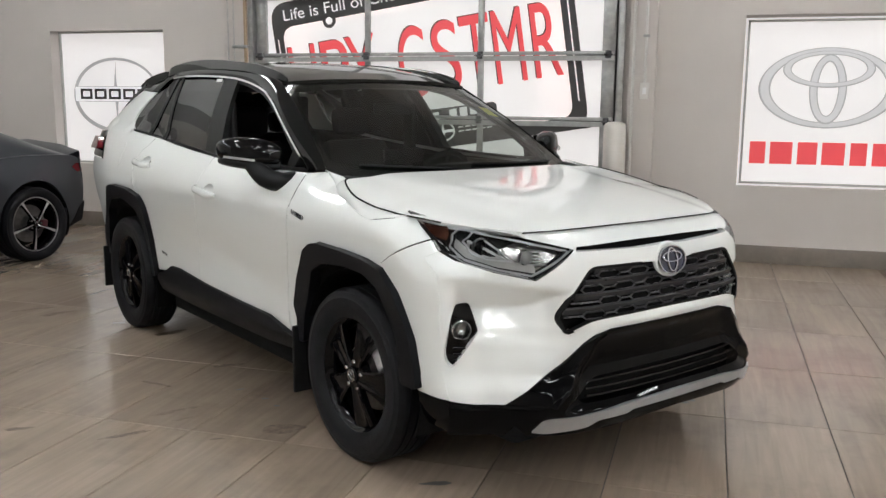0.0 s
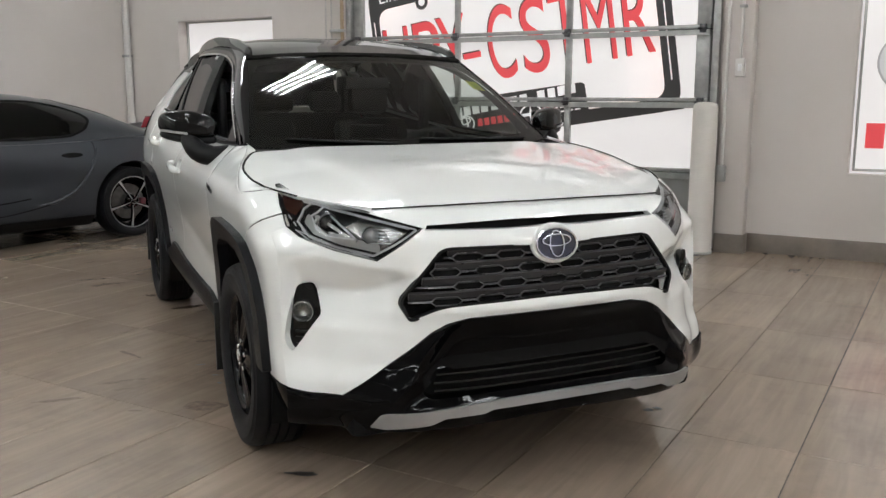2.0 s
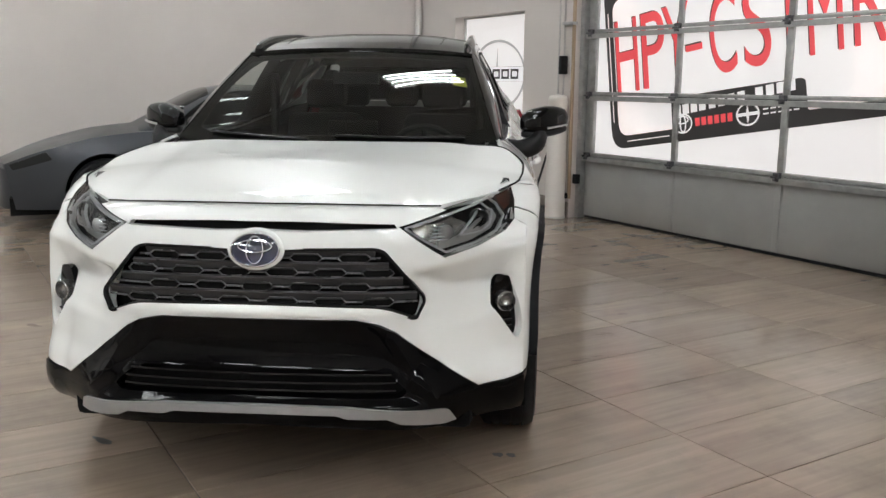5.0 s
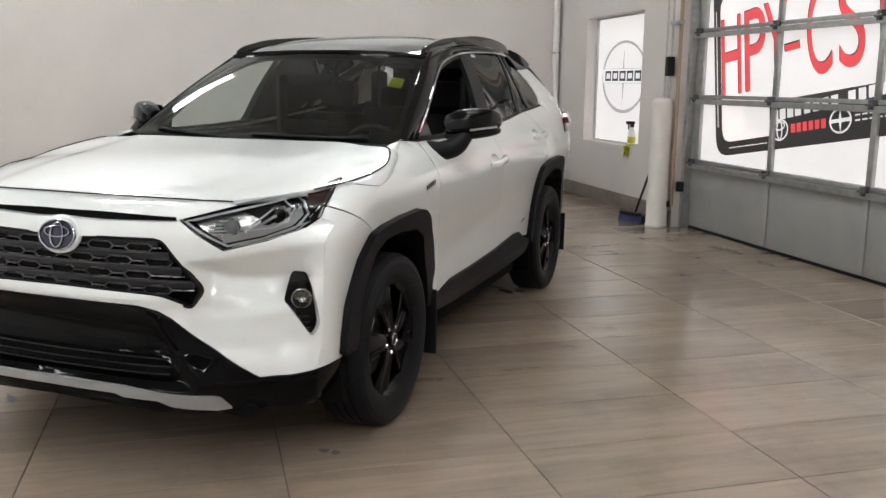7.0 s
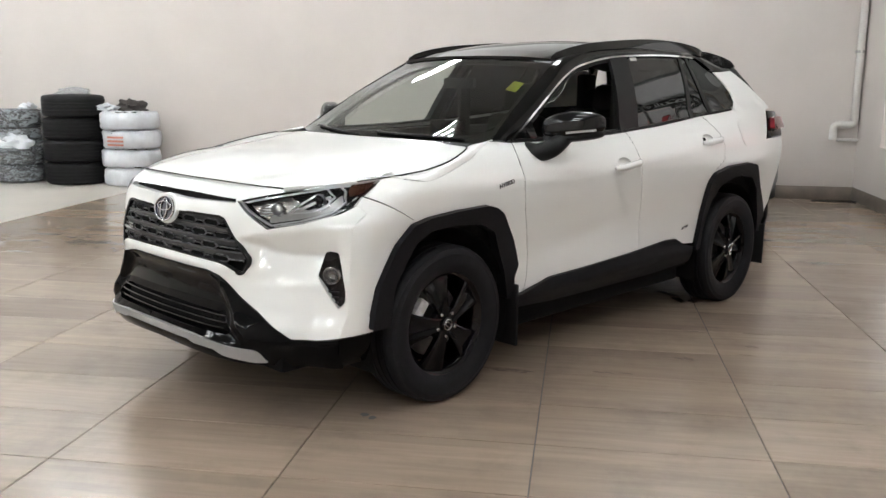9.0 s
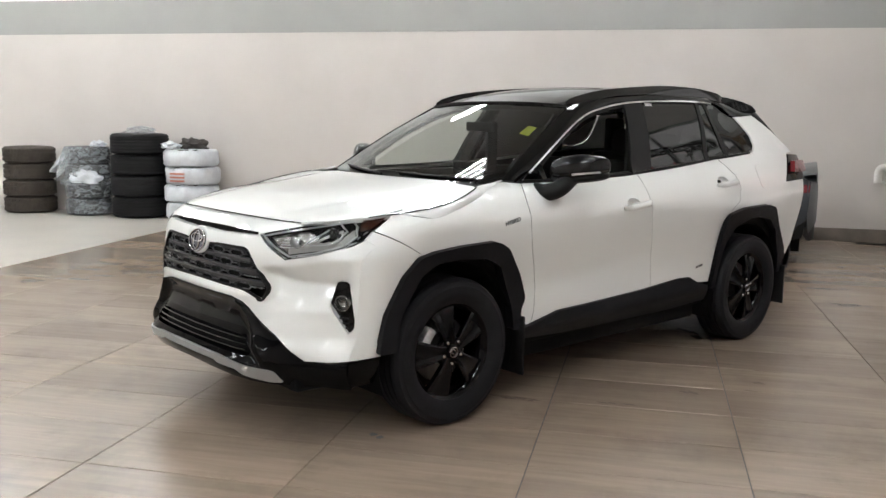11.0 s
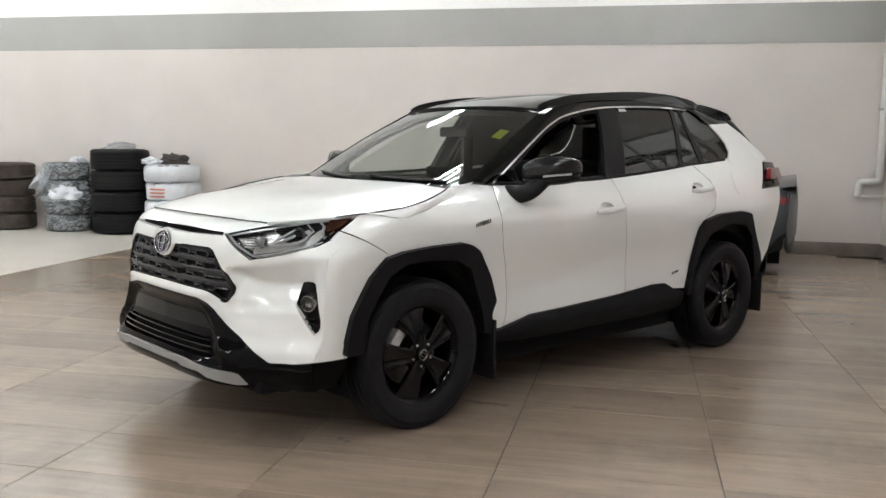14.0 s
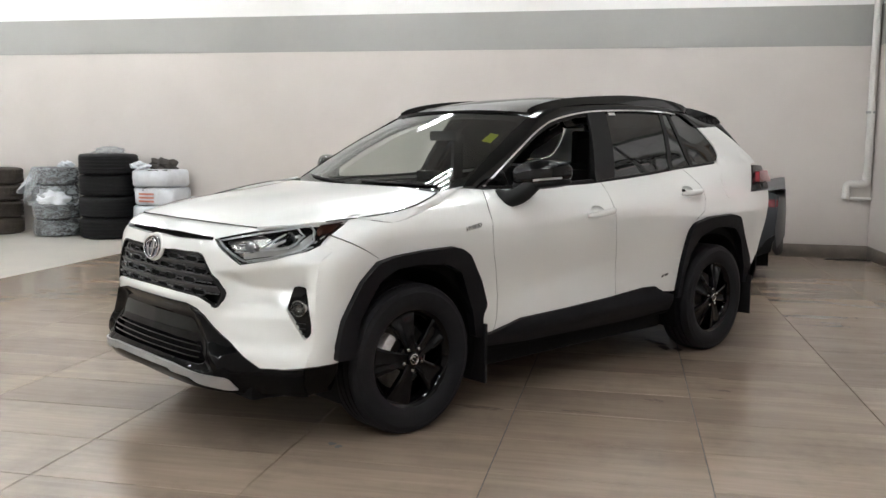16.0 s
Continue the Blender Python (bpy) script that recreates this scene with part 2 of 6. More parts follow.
def tube(bm, path, radius, segs=8, closed=False):
    """A round bar along a path of points; radius may be a list."""
    pts = [Vector(p) for p in path]
    n, rings, side = len(pts), [], None
    for i, p in enumerate(pts):
        d = (pts[(i + 1) % n] - pts[i - 1]) if closed else (pts[min(i + 1, n - 1)] - pts[max(i - 1, 0)])
        d.normalize()
        if side is None:
            side = d.orthogonal().normalized()
        side = (side - d * side.dot(d)).normalized()
        up = d.cross(side)
        r = radius[i] if isinstance(radius, (list, tuple)) else radius
        rings.append([bm.verts.new(p + (side * math.cos(a) + up * math.sin(a)) * r) for a in (2 * math.pi * k / segs for k in range(segs))])
    pairs = list(zip(rings, rings[1:])) + ([(rings[-1], rings[0])] if closed else [])
    for a, b in pairs:
        for i in range(segs):
            j = (i + 1) % segs
            bm.faces.new((a[i], a[j], b[j], b[i]))
    if not closed:
        bm.faces.new(rings[0][::-1]), bm.faces.new(rings[-1])
    return bm


def bar(bm, path, wide, high, normal):
    """A flat strip of rectangular section along a path; normal is a vector or a list of them."""
    pts = [Vector(p) for p in path]
    rings = []
    for i, p in enumerate(pts):
        d = (pts[min(i + 1, len(pts) - 1)] - pts[max(i - 1, 0)]).normalized()
        n = Vector(normal[i] if isinstance(normal, list) else normal)
        n = (n - d * n.dot(d)).normalized()
        s = d.cross(n)
        rings.append([bm.verts.new(p + s * wide * a + n * high * b) for a, b in ((-0.5, 0), (0.5, 0), (0.5, 1), (-0.5, 1))])
    for a, b in zip(rings, rings[1:]):
        for i in range(4):
            j = (i + 1) % 4
            bm.faces.new((a[i], a[j], b[j], b[i]))
    bm.faces.new(rings[0][::-1]), bm.faces.new(rings[-1])
    bmesh.ops.recalc_face_normals(bm, faces=bm.faces[:])
    return bm


def curve(pts):
    """Smooth interpolation through (x, y) pairs without overshoot."""
    xs, ys = [p[0] for p in pts], [p[1] for p in pts]
    n = len(xs)
    h = [xs[i + 1] - xs[i] for i in range(n - 1)]
    d = [(ys[i + 1] - ys[i]) / h[i] for i in range(n - 1)]
    m = [d[0]] + [0 if d[i - 1] * d[i] <= 0 else 2 * d[i - 1] * d[i] / (d[i - 1] + d[i]) for i in range(1, n - 1)] + [d[-1]]

    def f(x):
        if x <= xs[0]:
            return ys[0] + m[0] * (x - xs[0])
        if x >= xs[-1]:
            return ys[-1] + m[-1] * (x - xs[-1])
        i = max(k for k in range(n - 1) if xs[k] <= x)
        t = (x - xs[i]) / h[i]
        return (1 + 2 * t) * (1 - t) ** 2 * ys[i] + t * (1 - t) ** 2 * h[i] * m[i] + t * t * (3 - 2 * t) * ys[i + 1] + t * t * (t - 1) * h[i] * m[i + 1]
    return f


def rounded(poly, radius=0.02, steps=4, sharp=()):
    """A polygon with its corners rounded; the corners named in sharp stay."""
    out, n = [], len(poly)
    for i, p in enumerate(poly):
        p, a, b = Vector(p), Vector(poly[i - 1]), Vector(poly[(i + 1) % n])
        r = radius[i] if isinstance(radius, (list, tuple)) else radius
        if i in sharp or r <= 0:
            out.append(p)
            continue
        u, v = a - p, b - p
        k = min(r, u.length * 0.45, v.length * 0.45)
        s, e = p + u.normalized() * k, p + v.normalized() * k
        for j in range(steps + 1):
            t = j / steps
            out.append(s * (1 - t) ** 2 + p * 2 * t * (1 - t) + e * t * t)
    return [Vector(q) for q in out]


def within(p, poly):
    x, y, c = p[0], p[1], False
    j = len(poly) - 1
    for i in range(len(poly)):
        a, b = poly[i], poly[j]
        if (a[1] > y) != (b[1] > y) and x < (b[0] - a[0]) * (y - a[1]) / (b[1] - a[1]) + a[0]:
            c = not c
        j = i
    return c


def dense(poly, step):
    out = []
    for i, p in enumerate(poly):
        q = poly[(i + 1) % len(poly)]
        k = max(1, int((Vector(q) - Vector(p)).length / step))
        out += [Vector(p).lerp(Vector(q), j / k) for j in range(k)]
    return out


def fill(outline, lift, step=0.035, holes=(), depth=0.012, bm=None, rim=True):
    """A sheet over a flat outline, lifted onto a curved surface by lift(u, v, off), with turned-in edges."""
    bm = bm or bmesh.new()
    loops = [dense(l, step) for l in (outline, *holes)]
    pts, edges = [], []
    for l in loops:
        k = len(pts)
        edges += [(k + i, k + (i + 1) % len(l)) for i in range(len(l))]
        pts += l
    us, vs = [p[0] for p in loops[0]], [p[1] for p in loops[0]]
    flat = [(p[0], p[1]) for p in pts]
    v, row = min(vs) + step * 0.5, 0
    while v < max(vs):
        u = min(us) + step * (0.25 if row % 2 else 0.75)
        while u < max(us):
            if within((u, v), loops[0]) and not any(within((u, v), h) for h in loops[1:]) and min((u - a) ** 2 + (v - b) ** 2 for a, b in flat) > (0.45 * step) ** 2:
                pts.append(Vector((u, v)))
            u += step
        v, row = v + step * 0.87, row + 1
    co, _, tris, *_ = delaunay_2d_cdt([Vector((p[0], p[1])) for p in pts], edges, [], 0, 1e-6)
    tris = [t for t in tris if within((co[t[0]] + co[t[1]] + co[t[2]]) / 3, loops[0]) and not any(within((co[t[0]] + co[t[1]] + co[t[2]]) / 3, h) for h in loops[1:])]
    used = sorted({i for t in tris for i in t})
    top = {i: bm.verts.new(lift(co[i][0], co[i][1], 0)) for i in used}
    a, b, c = (top[i].co for i in tris[0])
    mid = (co[tris[0][0]] + co[tris[0][1]] + co[tris[0][2]]) / 3
    out = lift(mid[0], mid[1], 0.01) - lift(mid[0], mid[1], 0)
    flip = (b - a).cross(c - a).dot(out) < 0
    count = {}
    for t in tris:
        t = t[::-1] if flip else t
        bm.faces.new([top[i] for i in t])
        for i in range(3):
            count[(t[i], t[(i + 1) % 3])] = 1
    if rim:
        low = {}
        for (i, j) in count:
            if (j, i) not in count:
                for k in (i, j):
                    if k not in low:
                        low[k] = bm.verts.new(lift(co[k][0], co[k][1], -depth))
                bm.faces.new((top[j], top[i], low[i], low[j]))
    return bm


def loft(bm, a, b, across=6, bulge=0.0, out=(0, 0, 1)):
    """A sheet between two matched rows of points, raised in the middle."""
    rows = []
    out = Vector(out)
    for k in range(across + 1):
        t = k / across
        rows.append([bm.verts.new(Vector(p).lerp(Vector(q), t) + out * bulge * 4 * t * (1 - t)) for p, q in zip(a, b)])
    for r, s in zip(rows, rows[1:]):
        for i in range(len(r) - 1):
            bm.faces.new((r[i], r[i + 1], s[i + 1], s[i]))
    return bm


def spline(pts, per=8):
    """A smooth path through points."""
    pts = [Vector(p) for p in pts]
    ext = [pts[0] * 2 - pts[1]] + pts + [pts[-1] * 2 - pts[-2]]
    out = []
    for i in range(1, len(ext) - 2):
        p0, p1, p2, p3 = ext[i - 1:i + 3]
        for j in range(per):
            t = j / per
            out.append(0.5 * (2 * p1 + (p2 - p0) * t + (2 * p0 - 5 * p1 + 4 * p2 - p3) * t * t + (3 * p1 - p0 - 3 * p2 + p3) * t ** 3))
    return out + [pts[-1]]


def face_out(bm, centre):
    """Turns all faces away from a point."""
    c = Vector(centre)
    bm.normal_update()
    for f in bm.faces:
        if f.normal.dot(f.calc_center_median() - c) < 0:
            f.normal_flip()
    return bm


def lettering(text, size, material, name, parent, m, depth=0.0, spread=1.0, label=""):
    """Writing as a mesh, laid out from its left end on the base line."""
    cu = bpy.data.curves.new("text", "FONT")
    cu.body, cu.size, cu.space_character, cu.extrude = text, size, spread, depth
    tmp = bpy.data.objects.new("text", cu)
    me = bpy.data.meshes.new_from_object(tmp)
    bpy.data.objects.remove(tmp)
    bpy.data.curves.remove(cu)
    me.transform(m)
    me.materials.clear()
    me.materials.append(material)
    ob = new(name, me)
    ob.parent = parent
    return tagged(ob, label)

# ---- structure ----

W0, W1, S0, N0, H = -6.35, 10.0, -15.0, 3.94, 5.6   # the hall's faces: west, east, south, north, ceiling
DOOR_X0, DOOR_X1 = -2.84, 1.07
PALE = -5.18   # where the tiles end and the pale floor begins


def structure(name, bm, material, label, parent=None):
    ob = new(name, mesh_of(bm, name, material))
    ob.parent = parent
    return tagged(ob, label, name.split("_")[0], kind="structure")


# north wall with the openings for the door and the two lit windows
OPEN = [(DOOR_X0, DOOR_X1, 0, 3.24), (-5.455, -3.95, .725, 2.235), (2.165, 3.575, .715, 2.27)]
bm = bmesh.new()
xs = sorted({W0 - .3, W1 + .3, *[v for o in OPEN for v in o[:2]]})
for a, b in zip(xs, xs[1:]):
    hole = [o for o in OPEN if o[0] <= a and b <= o[1]]
    if not hole:
        block(bm, a, b, N0, N0 + .3, -.05, H)
    else:
        o = hole[0]
        if o[2] > 0:
            block(bm, a, b, N0, N0 + .3, -.05, o[2])
        block(bm, a, b, N0, N0 + .3, o[3], H)
bmesh.ops.remove_doubles(bm, verts=bm.verts[:], dist=1e-4)
wall_north = structure("wall_north", bm, WALL, "greige painted wall with a wide door and lit windows")
structure("pilaster_1", box(-3.09, DOOR_X0 - .02, 3.785, N0 - .003, -.02, H, bevel=.006), WALL, "greige painted pilaster beside the overhead door")
structure("pilaster_2", box(1.15, 1.39, 3.785, N0 - .003, -.02, H, bevel=.006), WALL, "greige painted pilaster beside the overhead door")
structure("wall_west", box(W0 - .3, W0, S0 - .3, N0 - .002, -.05, H), WALL, "greige painted wall with a grey stripe")
structure("wall_south", box(W0 - .3, W1 + .3, S0 - .3, S0, -.05, H), WALL, "plain greige painted wall")
structure("wall_east", box(W1, W1 + .3, S0, N0 - .002, -.05, H), WALL, "plain greige painted wall")
structure("ceiling", box(W0 - .3, W1 + .3, S0 - .3, N0 + .3, H, H + .1), CEIL, "white ceiling")
# grey stripe and white top
low, high = (lambda y: 2.652), (lambda y: 3.15)
bm = bmesh.new()
for f0, f1, k in ((low, high, 0), (high, lambda y: H - .01, 1)):
    vs = [bm.verts.new((W0 + .004, y, f(y))) for y, f in ((N0 - .01, f0), (S0 + .01, f0), (S0 + .01, f1), (N0 - .01, f1))]
    fc = bm.faces.new(vs)
    fc.material_index = k
    vs = [bm.verts.new((x, N0 - .004, f(4))) for x, f in ((W0 + .01, f0), (-3.10, f0), (-3.10, f1), (W0 + .01, f1))]
    fc = bm.faces.new(vs)
    fc.material_index = k
structure("wall_stripe", bm, [STRIPE, WALL_TOP], "grey painted stripe under a white upper wall")
# baseboard of cut floor tile
bm = bmesh.new()
for a in ((W0 + .001, W0 + .014, PALE, N0), (W0 + .014, -3.09, N0 - .014, N0 - .001), (1.39, W1, N0 - .014, N0 - .001), (-3.104, -3.091, 3.771, N0 - .014), (-3.091, DOOR_X0 - .02, 3.771, 3.784), (1.15, 1.404, 3.771, 3.784), (1.391, 1.404, 3.784, N0 - .014)):
    block(bm, *a, .001, .165, bevel=.002)
structure("baseboard", bm, BASE, "dark beige tile baseboard")
# ground sheet under everything, tile bed, pale floor beyond
structure("ground", box(W0 - .3, W1 + .3, S0 - .3, N0 + .3, -.25, -.06), CONCRETE, "concrete slab under the floor")
floor = structure("floor", box(W0, W1, PALE, N0 + .1, -.06, -.006), GROUT, "floor of large beige porcelain tiles with narrow joints")
bm = box(W0, W1, S0, PALE - .003, -.059, .0)
structure("floor_pale", bm, CONCRETE, "pale sealed concrete floor beside the tiles")

# ---- ceiling lamps ----
TUBE_MAT = lit("fluorescent_tube", (.935, .98, 1.0), TUBE, (.9, .9, .9), var=.0)


def high_bay(m):
    lamp = thing("ceiling_light", m, "white fluorescent fixture with four bare tubes under the ceiling", "ceiling light", "fluorescent ceiling lights")
    bm = box(-.64, .64, -.27, .27, .03, .09, bevel=.01)
    part("housing", bm, PIPE, lamp)
    for y in (-.195, -.065, .065, .195):
        part("tube", tube(bmesh.new(), [(-.60, y, 0), (.60, y, 0)], .017, 6), TUBE_MAT, lamp, "glowing tube")
    for x, y in ((-.5, 0), (.5, 0)):
        part("hanger", tube(bmesh.new(), [(x, y, .09), (x, y, H - 4.98)], .006, 5), STEEL, lamp)
    return lamp


first = high_bay(pose(-5.0, 1.4, 4.98, 0, 0, 90))
for i, x in enumerate((-5.0, -1.4, 2.2, 5.8, 8.6)):
    for j, y in enumerate((1.4, -2.4, -6.2, -8.6, -11.5)):
        if i or j:
            copy_thing(first, pose(x, y, 4.98, 0, 0, 90))

# ---- overhead door with printed film on its panes ----
# glow is put into film and prints in place of light from behind
FILM = lit("backlit_white_film", (1.0, .955, .94), SIGN, (.42, .42, .42))
INK = {"black": lit("backlit_black_print", (.03, .026, .025), .6, (.02, .02, .02)), "red": lit("backlit_red_print", (.66, .075, .085), .80, (.4, .03, .035)), "grey": lit("backlit_grey_print", (.80, .70, .68), .95, (.6, .55, .53)), "dusk": lit("backlit_pink_grey_print", (.90, .83, .815), .85, (.5, .47, .46)), "white": FILM, "pale": lit("backlit_pale_grey_print", (.72, .72, .73), .85, (.6, .6, .6)), "silver": lit("backlit_silver_print", (.22, .22, .225), .9, (.3, .3, .3)), "steel": lit("backlit_steel_print", (.42, .42, .43), .85, (.4, .4, .4))}
door = tagged(new("door_1"), "closed overhead sectional door with steel frames and printed back-lit panes", "door", kind="structure")
MULL = (-2.735, -1.525, -.32, .94)
RAILS = (.665, 1.295, 1.925, 2.56, 3.19)
Y = 3.94
part("bottom_panel", box(-2.795, 1.00, Y, Y + .05, .03, .625, bevel=.004), DOOR_GREY, door, "grey steel bottom section")
for x in MULL[1:3]:
    part("panel_rib", box(x - .03, x + .03, Y - .012, Y - .001, .04, .62, bevel=.003), DOOR_GREY, door)
part("bottom_seal", box(-2.795, 1.00, Y + .005, Y + .045, .0, .028, bevel=.006), RUBBER, door)
for k, z in enumerate(RAILS):
    part("rail", box(-2.795, 1.00, Y - .012, Y + .045, z + .004, z + .038, bevel=.004), STEEL, door)
    part("rail", box(-2.795, 1.00, Y - .012, Y + .045, z - .038, z - .004, bevel=.004), STEEL, door)
    if k in (0, 1, 2, 3):
        bm = bmesh.new()
        bar(bm, [(-2.795, Y - .013, z - .03), (1.00, Y - .013, z - .03)], .045, .035, (0, -1, 0))
        part("strut", bm, STEEL, door)
for a, b in zip(RAILS, RAILS[1:]):
    for i, x in enumerate(MULL):
        w = .062 if i in (0, 3) else .03
        part("stile", box(x - w, x + w, Y - .008, Y + .045, a + .039, b - .039, bevel=.004), STEEL, door)
    for x0, x1 in zip(MULL, MULL[1:]):
        part("pane", box(x0 + .02, x1 - .02, Y + .026, Y + .034, a + .03, b - .03), FILM, door, "pane with back-lit white film")
for z in RAILS[:4]:
    for x in MULL:
        bm = box(x - .028, x + .028, Y - .058, Y - .012, z - .035, z + .04, bevel=.006)
        tube(bm, [(x - .04, Y - .06, z), (x + .04, Y - .06, z)], .010, 8)
        part("hinge", bm, SATIN, door)
for x in (DOOR_X0 + .005, DOOR_X1 - .008):
    bm = box(x - .03, x + .03, Y - .07, Y - .05, 0, 3.4, bevel=.003)
    block(bm, x - .03, x - .022, Y - .05, Y + .05, 0, 3.4)
    block(bm, x + .022, x + .03, Y - .05, Y + .05, 0, 3.4)
    part("track", bm, STEEL, door, "galvanised door track")
part("jamb", box(DOOR_X0 + .002, DOOR_X0 + .10, Y + .056, N0 + .28, 0, 3.24), DOOR_GREY, door)
part("jamb", box(DOOR_X1 - .06, DOOR_X1 - .002, Y + .056, N0 + .28, 0, 3.24), DOOR_GREY, door)
part("header", box(DOOR_X0 + .101, DOOR_X1 - .061, Y + .056, N0 + .28, 3.14, 3.239), DOOR_GREY, door)
# unseen sheet, added to close off the outside behind the door
structure("door_outside", box(DOOR_X0 - .1, DOOR_X1 + .1, N0 + .31, N0 + .34, -.05, 3.3), VOID, "unseen dark sheet added behind the door")

# the print: a tilted plate with a black border, red letters and a dark banner
PY = Y + .0255
TILT = Matrix.Translation((-2.31, 0, .88)) @ Matrix.Rotation(radians(-8.6), 4, "Y")


def print_flat(name, pts, ink, layer, m=TILT, smooth=0, n=4, holes=()):
    poly = rounded(pts, smooth, n) if smooth else [Vector(p) for p in pts]
    return part(name, fill(poly, lambda u, v, off: m @ Vector((u, 0, v)) + Vector((0, PY - .0012 * layer, 0)), 4.0, holes=holes, rim=False), INK[ink], door)


print_flat("plate_border", [(-.105, -.115), (3.105, -.115), (3.105, 1.62), (-.105, 1.62)], "black", 1, smooth=.2, n=6)
print_flat("plate_field", [(.008, .01), (2.965, .01), (2.965, 1.36), (.008, 1.36)], "grey", 2, smooth=.14, n=6)
print_flat("plate_shade", [(.10, .04), (2.86, .04), (2.86, 1.33), (.10, 1.33)], "dusk", 3, smooth=.2, n=6)
print_flat("plate_glow", [(.36, .05), (2.66, .05), (2.60, 1.32), (.32, 1.32)], "white", 4, smooth=.2, n=6)
for x0, x1 in ((-.062, -.05), (3.03, 3.042)):
    print_flat("border_line", [(x0, .16), (x1, .16), (x1, 1.25), (x0, 1.25)], "grey", 4)
print_flat("border_line", [(.12, -.052), (.70, -.052), (.70, -.044), (.12, -.044)], "grey", 4)
for x in (.556, 2.43):
    ring = [Vector((x + .075 * math.cos(a), 1.345 + .075 * math.sin(a))) for a in (2 * math.pi * i / 20 for i in range(20))]
    print_flat("plate_hole", ring, "black", 5)
    print_flat("plate_hole", [Vector((x, 1.345)) + (p - Vector((x, 1.345))) * .5 for p in ring], "white", 6)


def print_text(text, x, z, high, wide, ink, layer, m=TILT):
    """Print of a given letter height and overall width, from its lower left corner."""
    cu = bpy.data.curves.new("text", "FONT")
    cu.body = text
    tmp = bpy.data.objects.new("text", cu)
    me = bpy.data.meshes.new_from_object(tmp)
    bpy.data.objects.remove(tmp), bpy.data.curves.remove(cu)
    vx, vy = [v.co.x for v in me.vertices], [v.co.y for v in me.vertices]
    k, l = wide / (max(vx) - min(vx)), high / (max(vy) - min(vy))
    for v in me.vertices:
        v.co = m @ Vector((x + (v.co.x - min(vx)) * k, 0, z + (v.co.y - min(vy)) * l)) + Vector((0, PY - .0012 * layer, 0))
    me.materials.clear()
    me.materials.append(INK[ink])
    ob = new("print_lettering", me)
    ob.parent = door
    return ob


# tall red letters with a thin black edge on their upper left
LETTERS = (("H", .035, .31), ("P", .405, .305), ("Y", .69, .33), ("C", 1.26, .29), ("S", 1.63, .275), ("T", 1.935, .30), ("M", 2.265, .30), ("R", 2.655, .27))
for c, x, w in LETTERS:
    print_text(c, x - .012, .44, .715, w, "black", 7)
    print_text(c, x, .43, .715, w, "red", 8)
print_flat("dash", [(.955, .70), (1.155, .70), (1.155, .757), (.955, .757)], "black", 7)
print_flat("dash", [(.965, .685), (1.165, .685), (1.165, .742), (.965, .742)], "red", 8)
print_text("Life is Full of Choices", .045, 1.425, .115, 1.56, "white", 7)
# banner with a name that is left as bars
print_flat("banner", [(.745, -.113), (.75, .285), (.80, .30), (2.18, .272), (2.215, .25), (2.225, .012), (3.12, -.10), (3.12, -.113)], "black", 9, smooth=.015)
BARS = (.79, .89, .99, 1.09, 1.205, 1.315, 1.42, 1.53, 1.72, 1.83, 1.935, 2.04)
for x in BARS:
    z = .125 + .045 * (x - .79)
    print_flat("name_bar", [(x, z), (x + .078, z + .002), (x + .078, z + .092), (x, z + .09)], "white", 10)
for i in range(6):
    x = 1.035 + .075 * i
    print_flat("brand_bar", [(x, .006), (x + .055, .006), (x + .055, .08), (x, .08)], "red", 10)
for i in range(5):
    x = 1.79 + .075 * i
    print_flat("brand_bar", [(x, .062), (x + .055, .062), (x + .055, .075), (x, .075)], "white", 10)
    print_flat("brand_bar", [(x, .022), (x + .055, .022), (x + .055, .035), (x, .035)], "white", 10)
for cx, r in ((.885, .115), (1.63, .125)):
    oval = lambda kx, ky: [Vector((cx + r * kx * math.cos(a), .045 + .80 * r * ky * math.sin(a))) for a in (2 * math.pi * i / 28 for i in range(28))]
    print_flat("brand_ring", oval(1, 1), "white", 10, holes=[oval(.86, .84)])
    if cx < 1:
        print_flat("brand_ring", oval(.36, .92), "white", 11, holes=[oval(.22, .78)])
        print_flat("brand_ring", [p + Vector((0, .033)) for p in oval(.66, .42)], "white", 12, holes=[[p + Vector((0, .033)) for p in oval(.54, .28)]])
    else:
        print_flat("brand_needle", [(cx - .018, .045), (cx, -.045), (cx + .018, .045), (cx, .135)], "white", 11)
        print_flat("brand_band", [(cx - .115, .032), (cx + .115, .032), (cx + .115, .060), (cx - .115, .060)], "pale", 12)

# ---- lit windows ----
def lit_window(name, x0, x1, z0, z1, label, depth=.115):
    w = tagged(new(name), label, "window", kind="structure")
    part("panel", box(x0 - .02, x1 + .02, N0 + depth, N0 + depth + .015, z0 - .02, z1 + .02), FILM, w, "back-lit white panel")
    for a in ((x0, x0 + .02, z0, z1), (x1 - .02, x1, z0, z1), (x0, x1, z0, z0 + .02), (x0, x1, z1 - .02, z1)):
        part("window_frame", box(a[0], a[1], N0 + depth - .03, N0 + depth - .001, a[2], a[3], bevel=.003), GREY_PLASTIC, w)
    return w


def shape(owner, name, pts, ink, layer, holes=(), depth=.12):
    return part(name, fill([Vector(p) for p in pts], lambda u, v, off: Vector((u, N0 + depth - .001 - .001 * layer, v)), 4.0, holes=[[Vector(q) for q in h] for h in holes], rim=False), ink, owner)


def ellipse(cx, cz, a, b, n=48):
    return [(cx + a * math.cos(t), cz + b * math.sin(t)) for t in (2 * math.pi * i / n for i in range(n))]


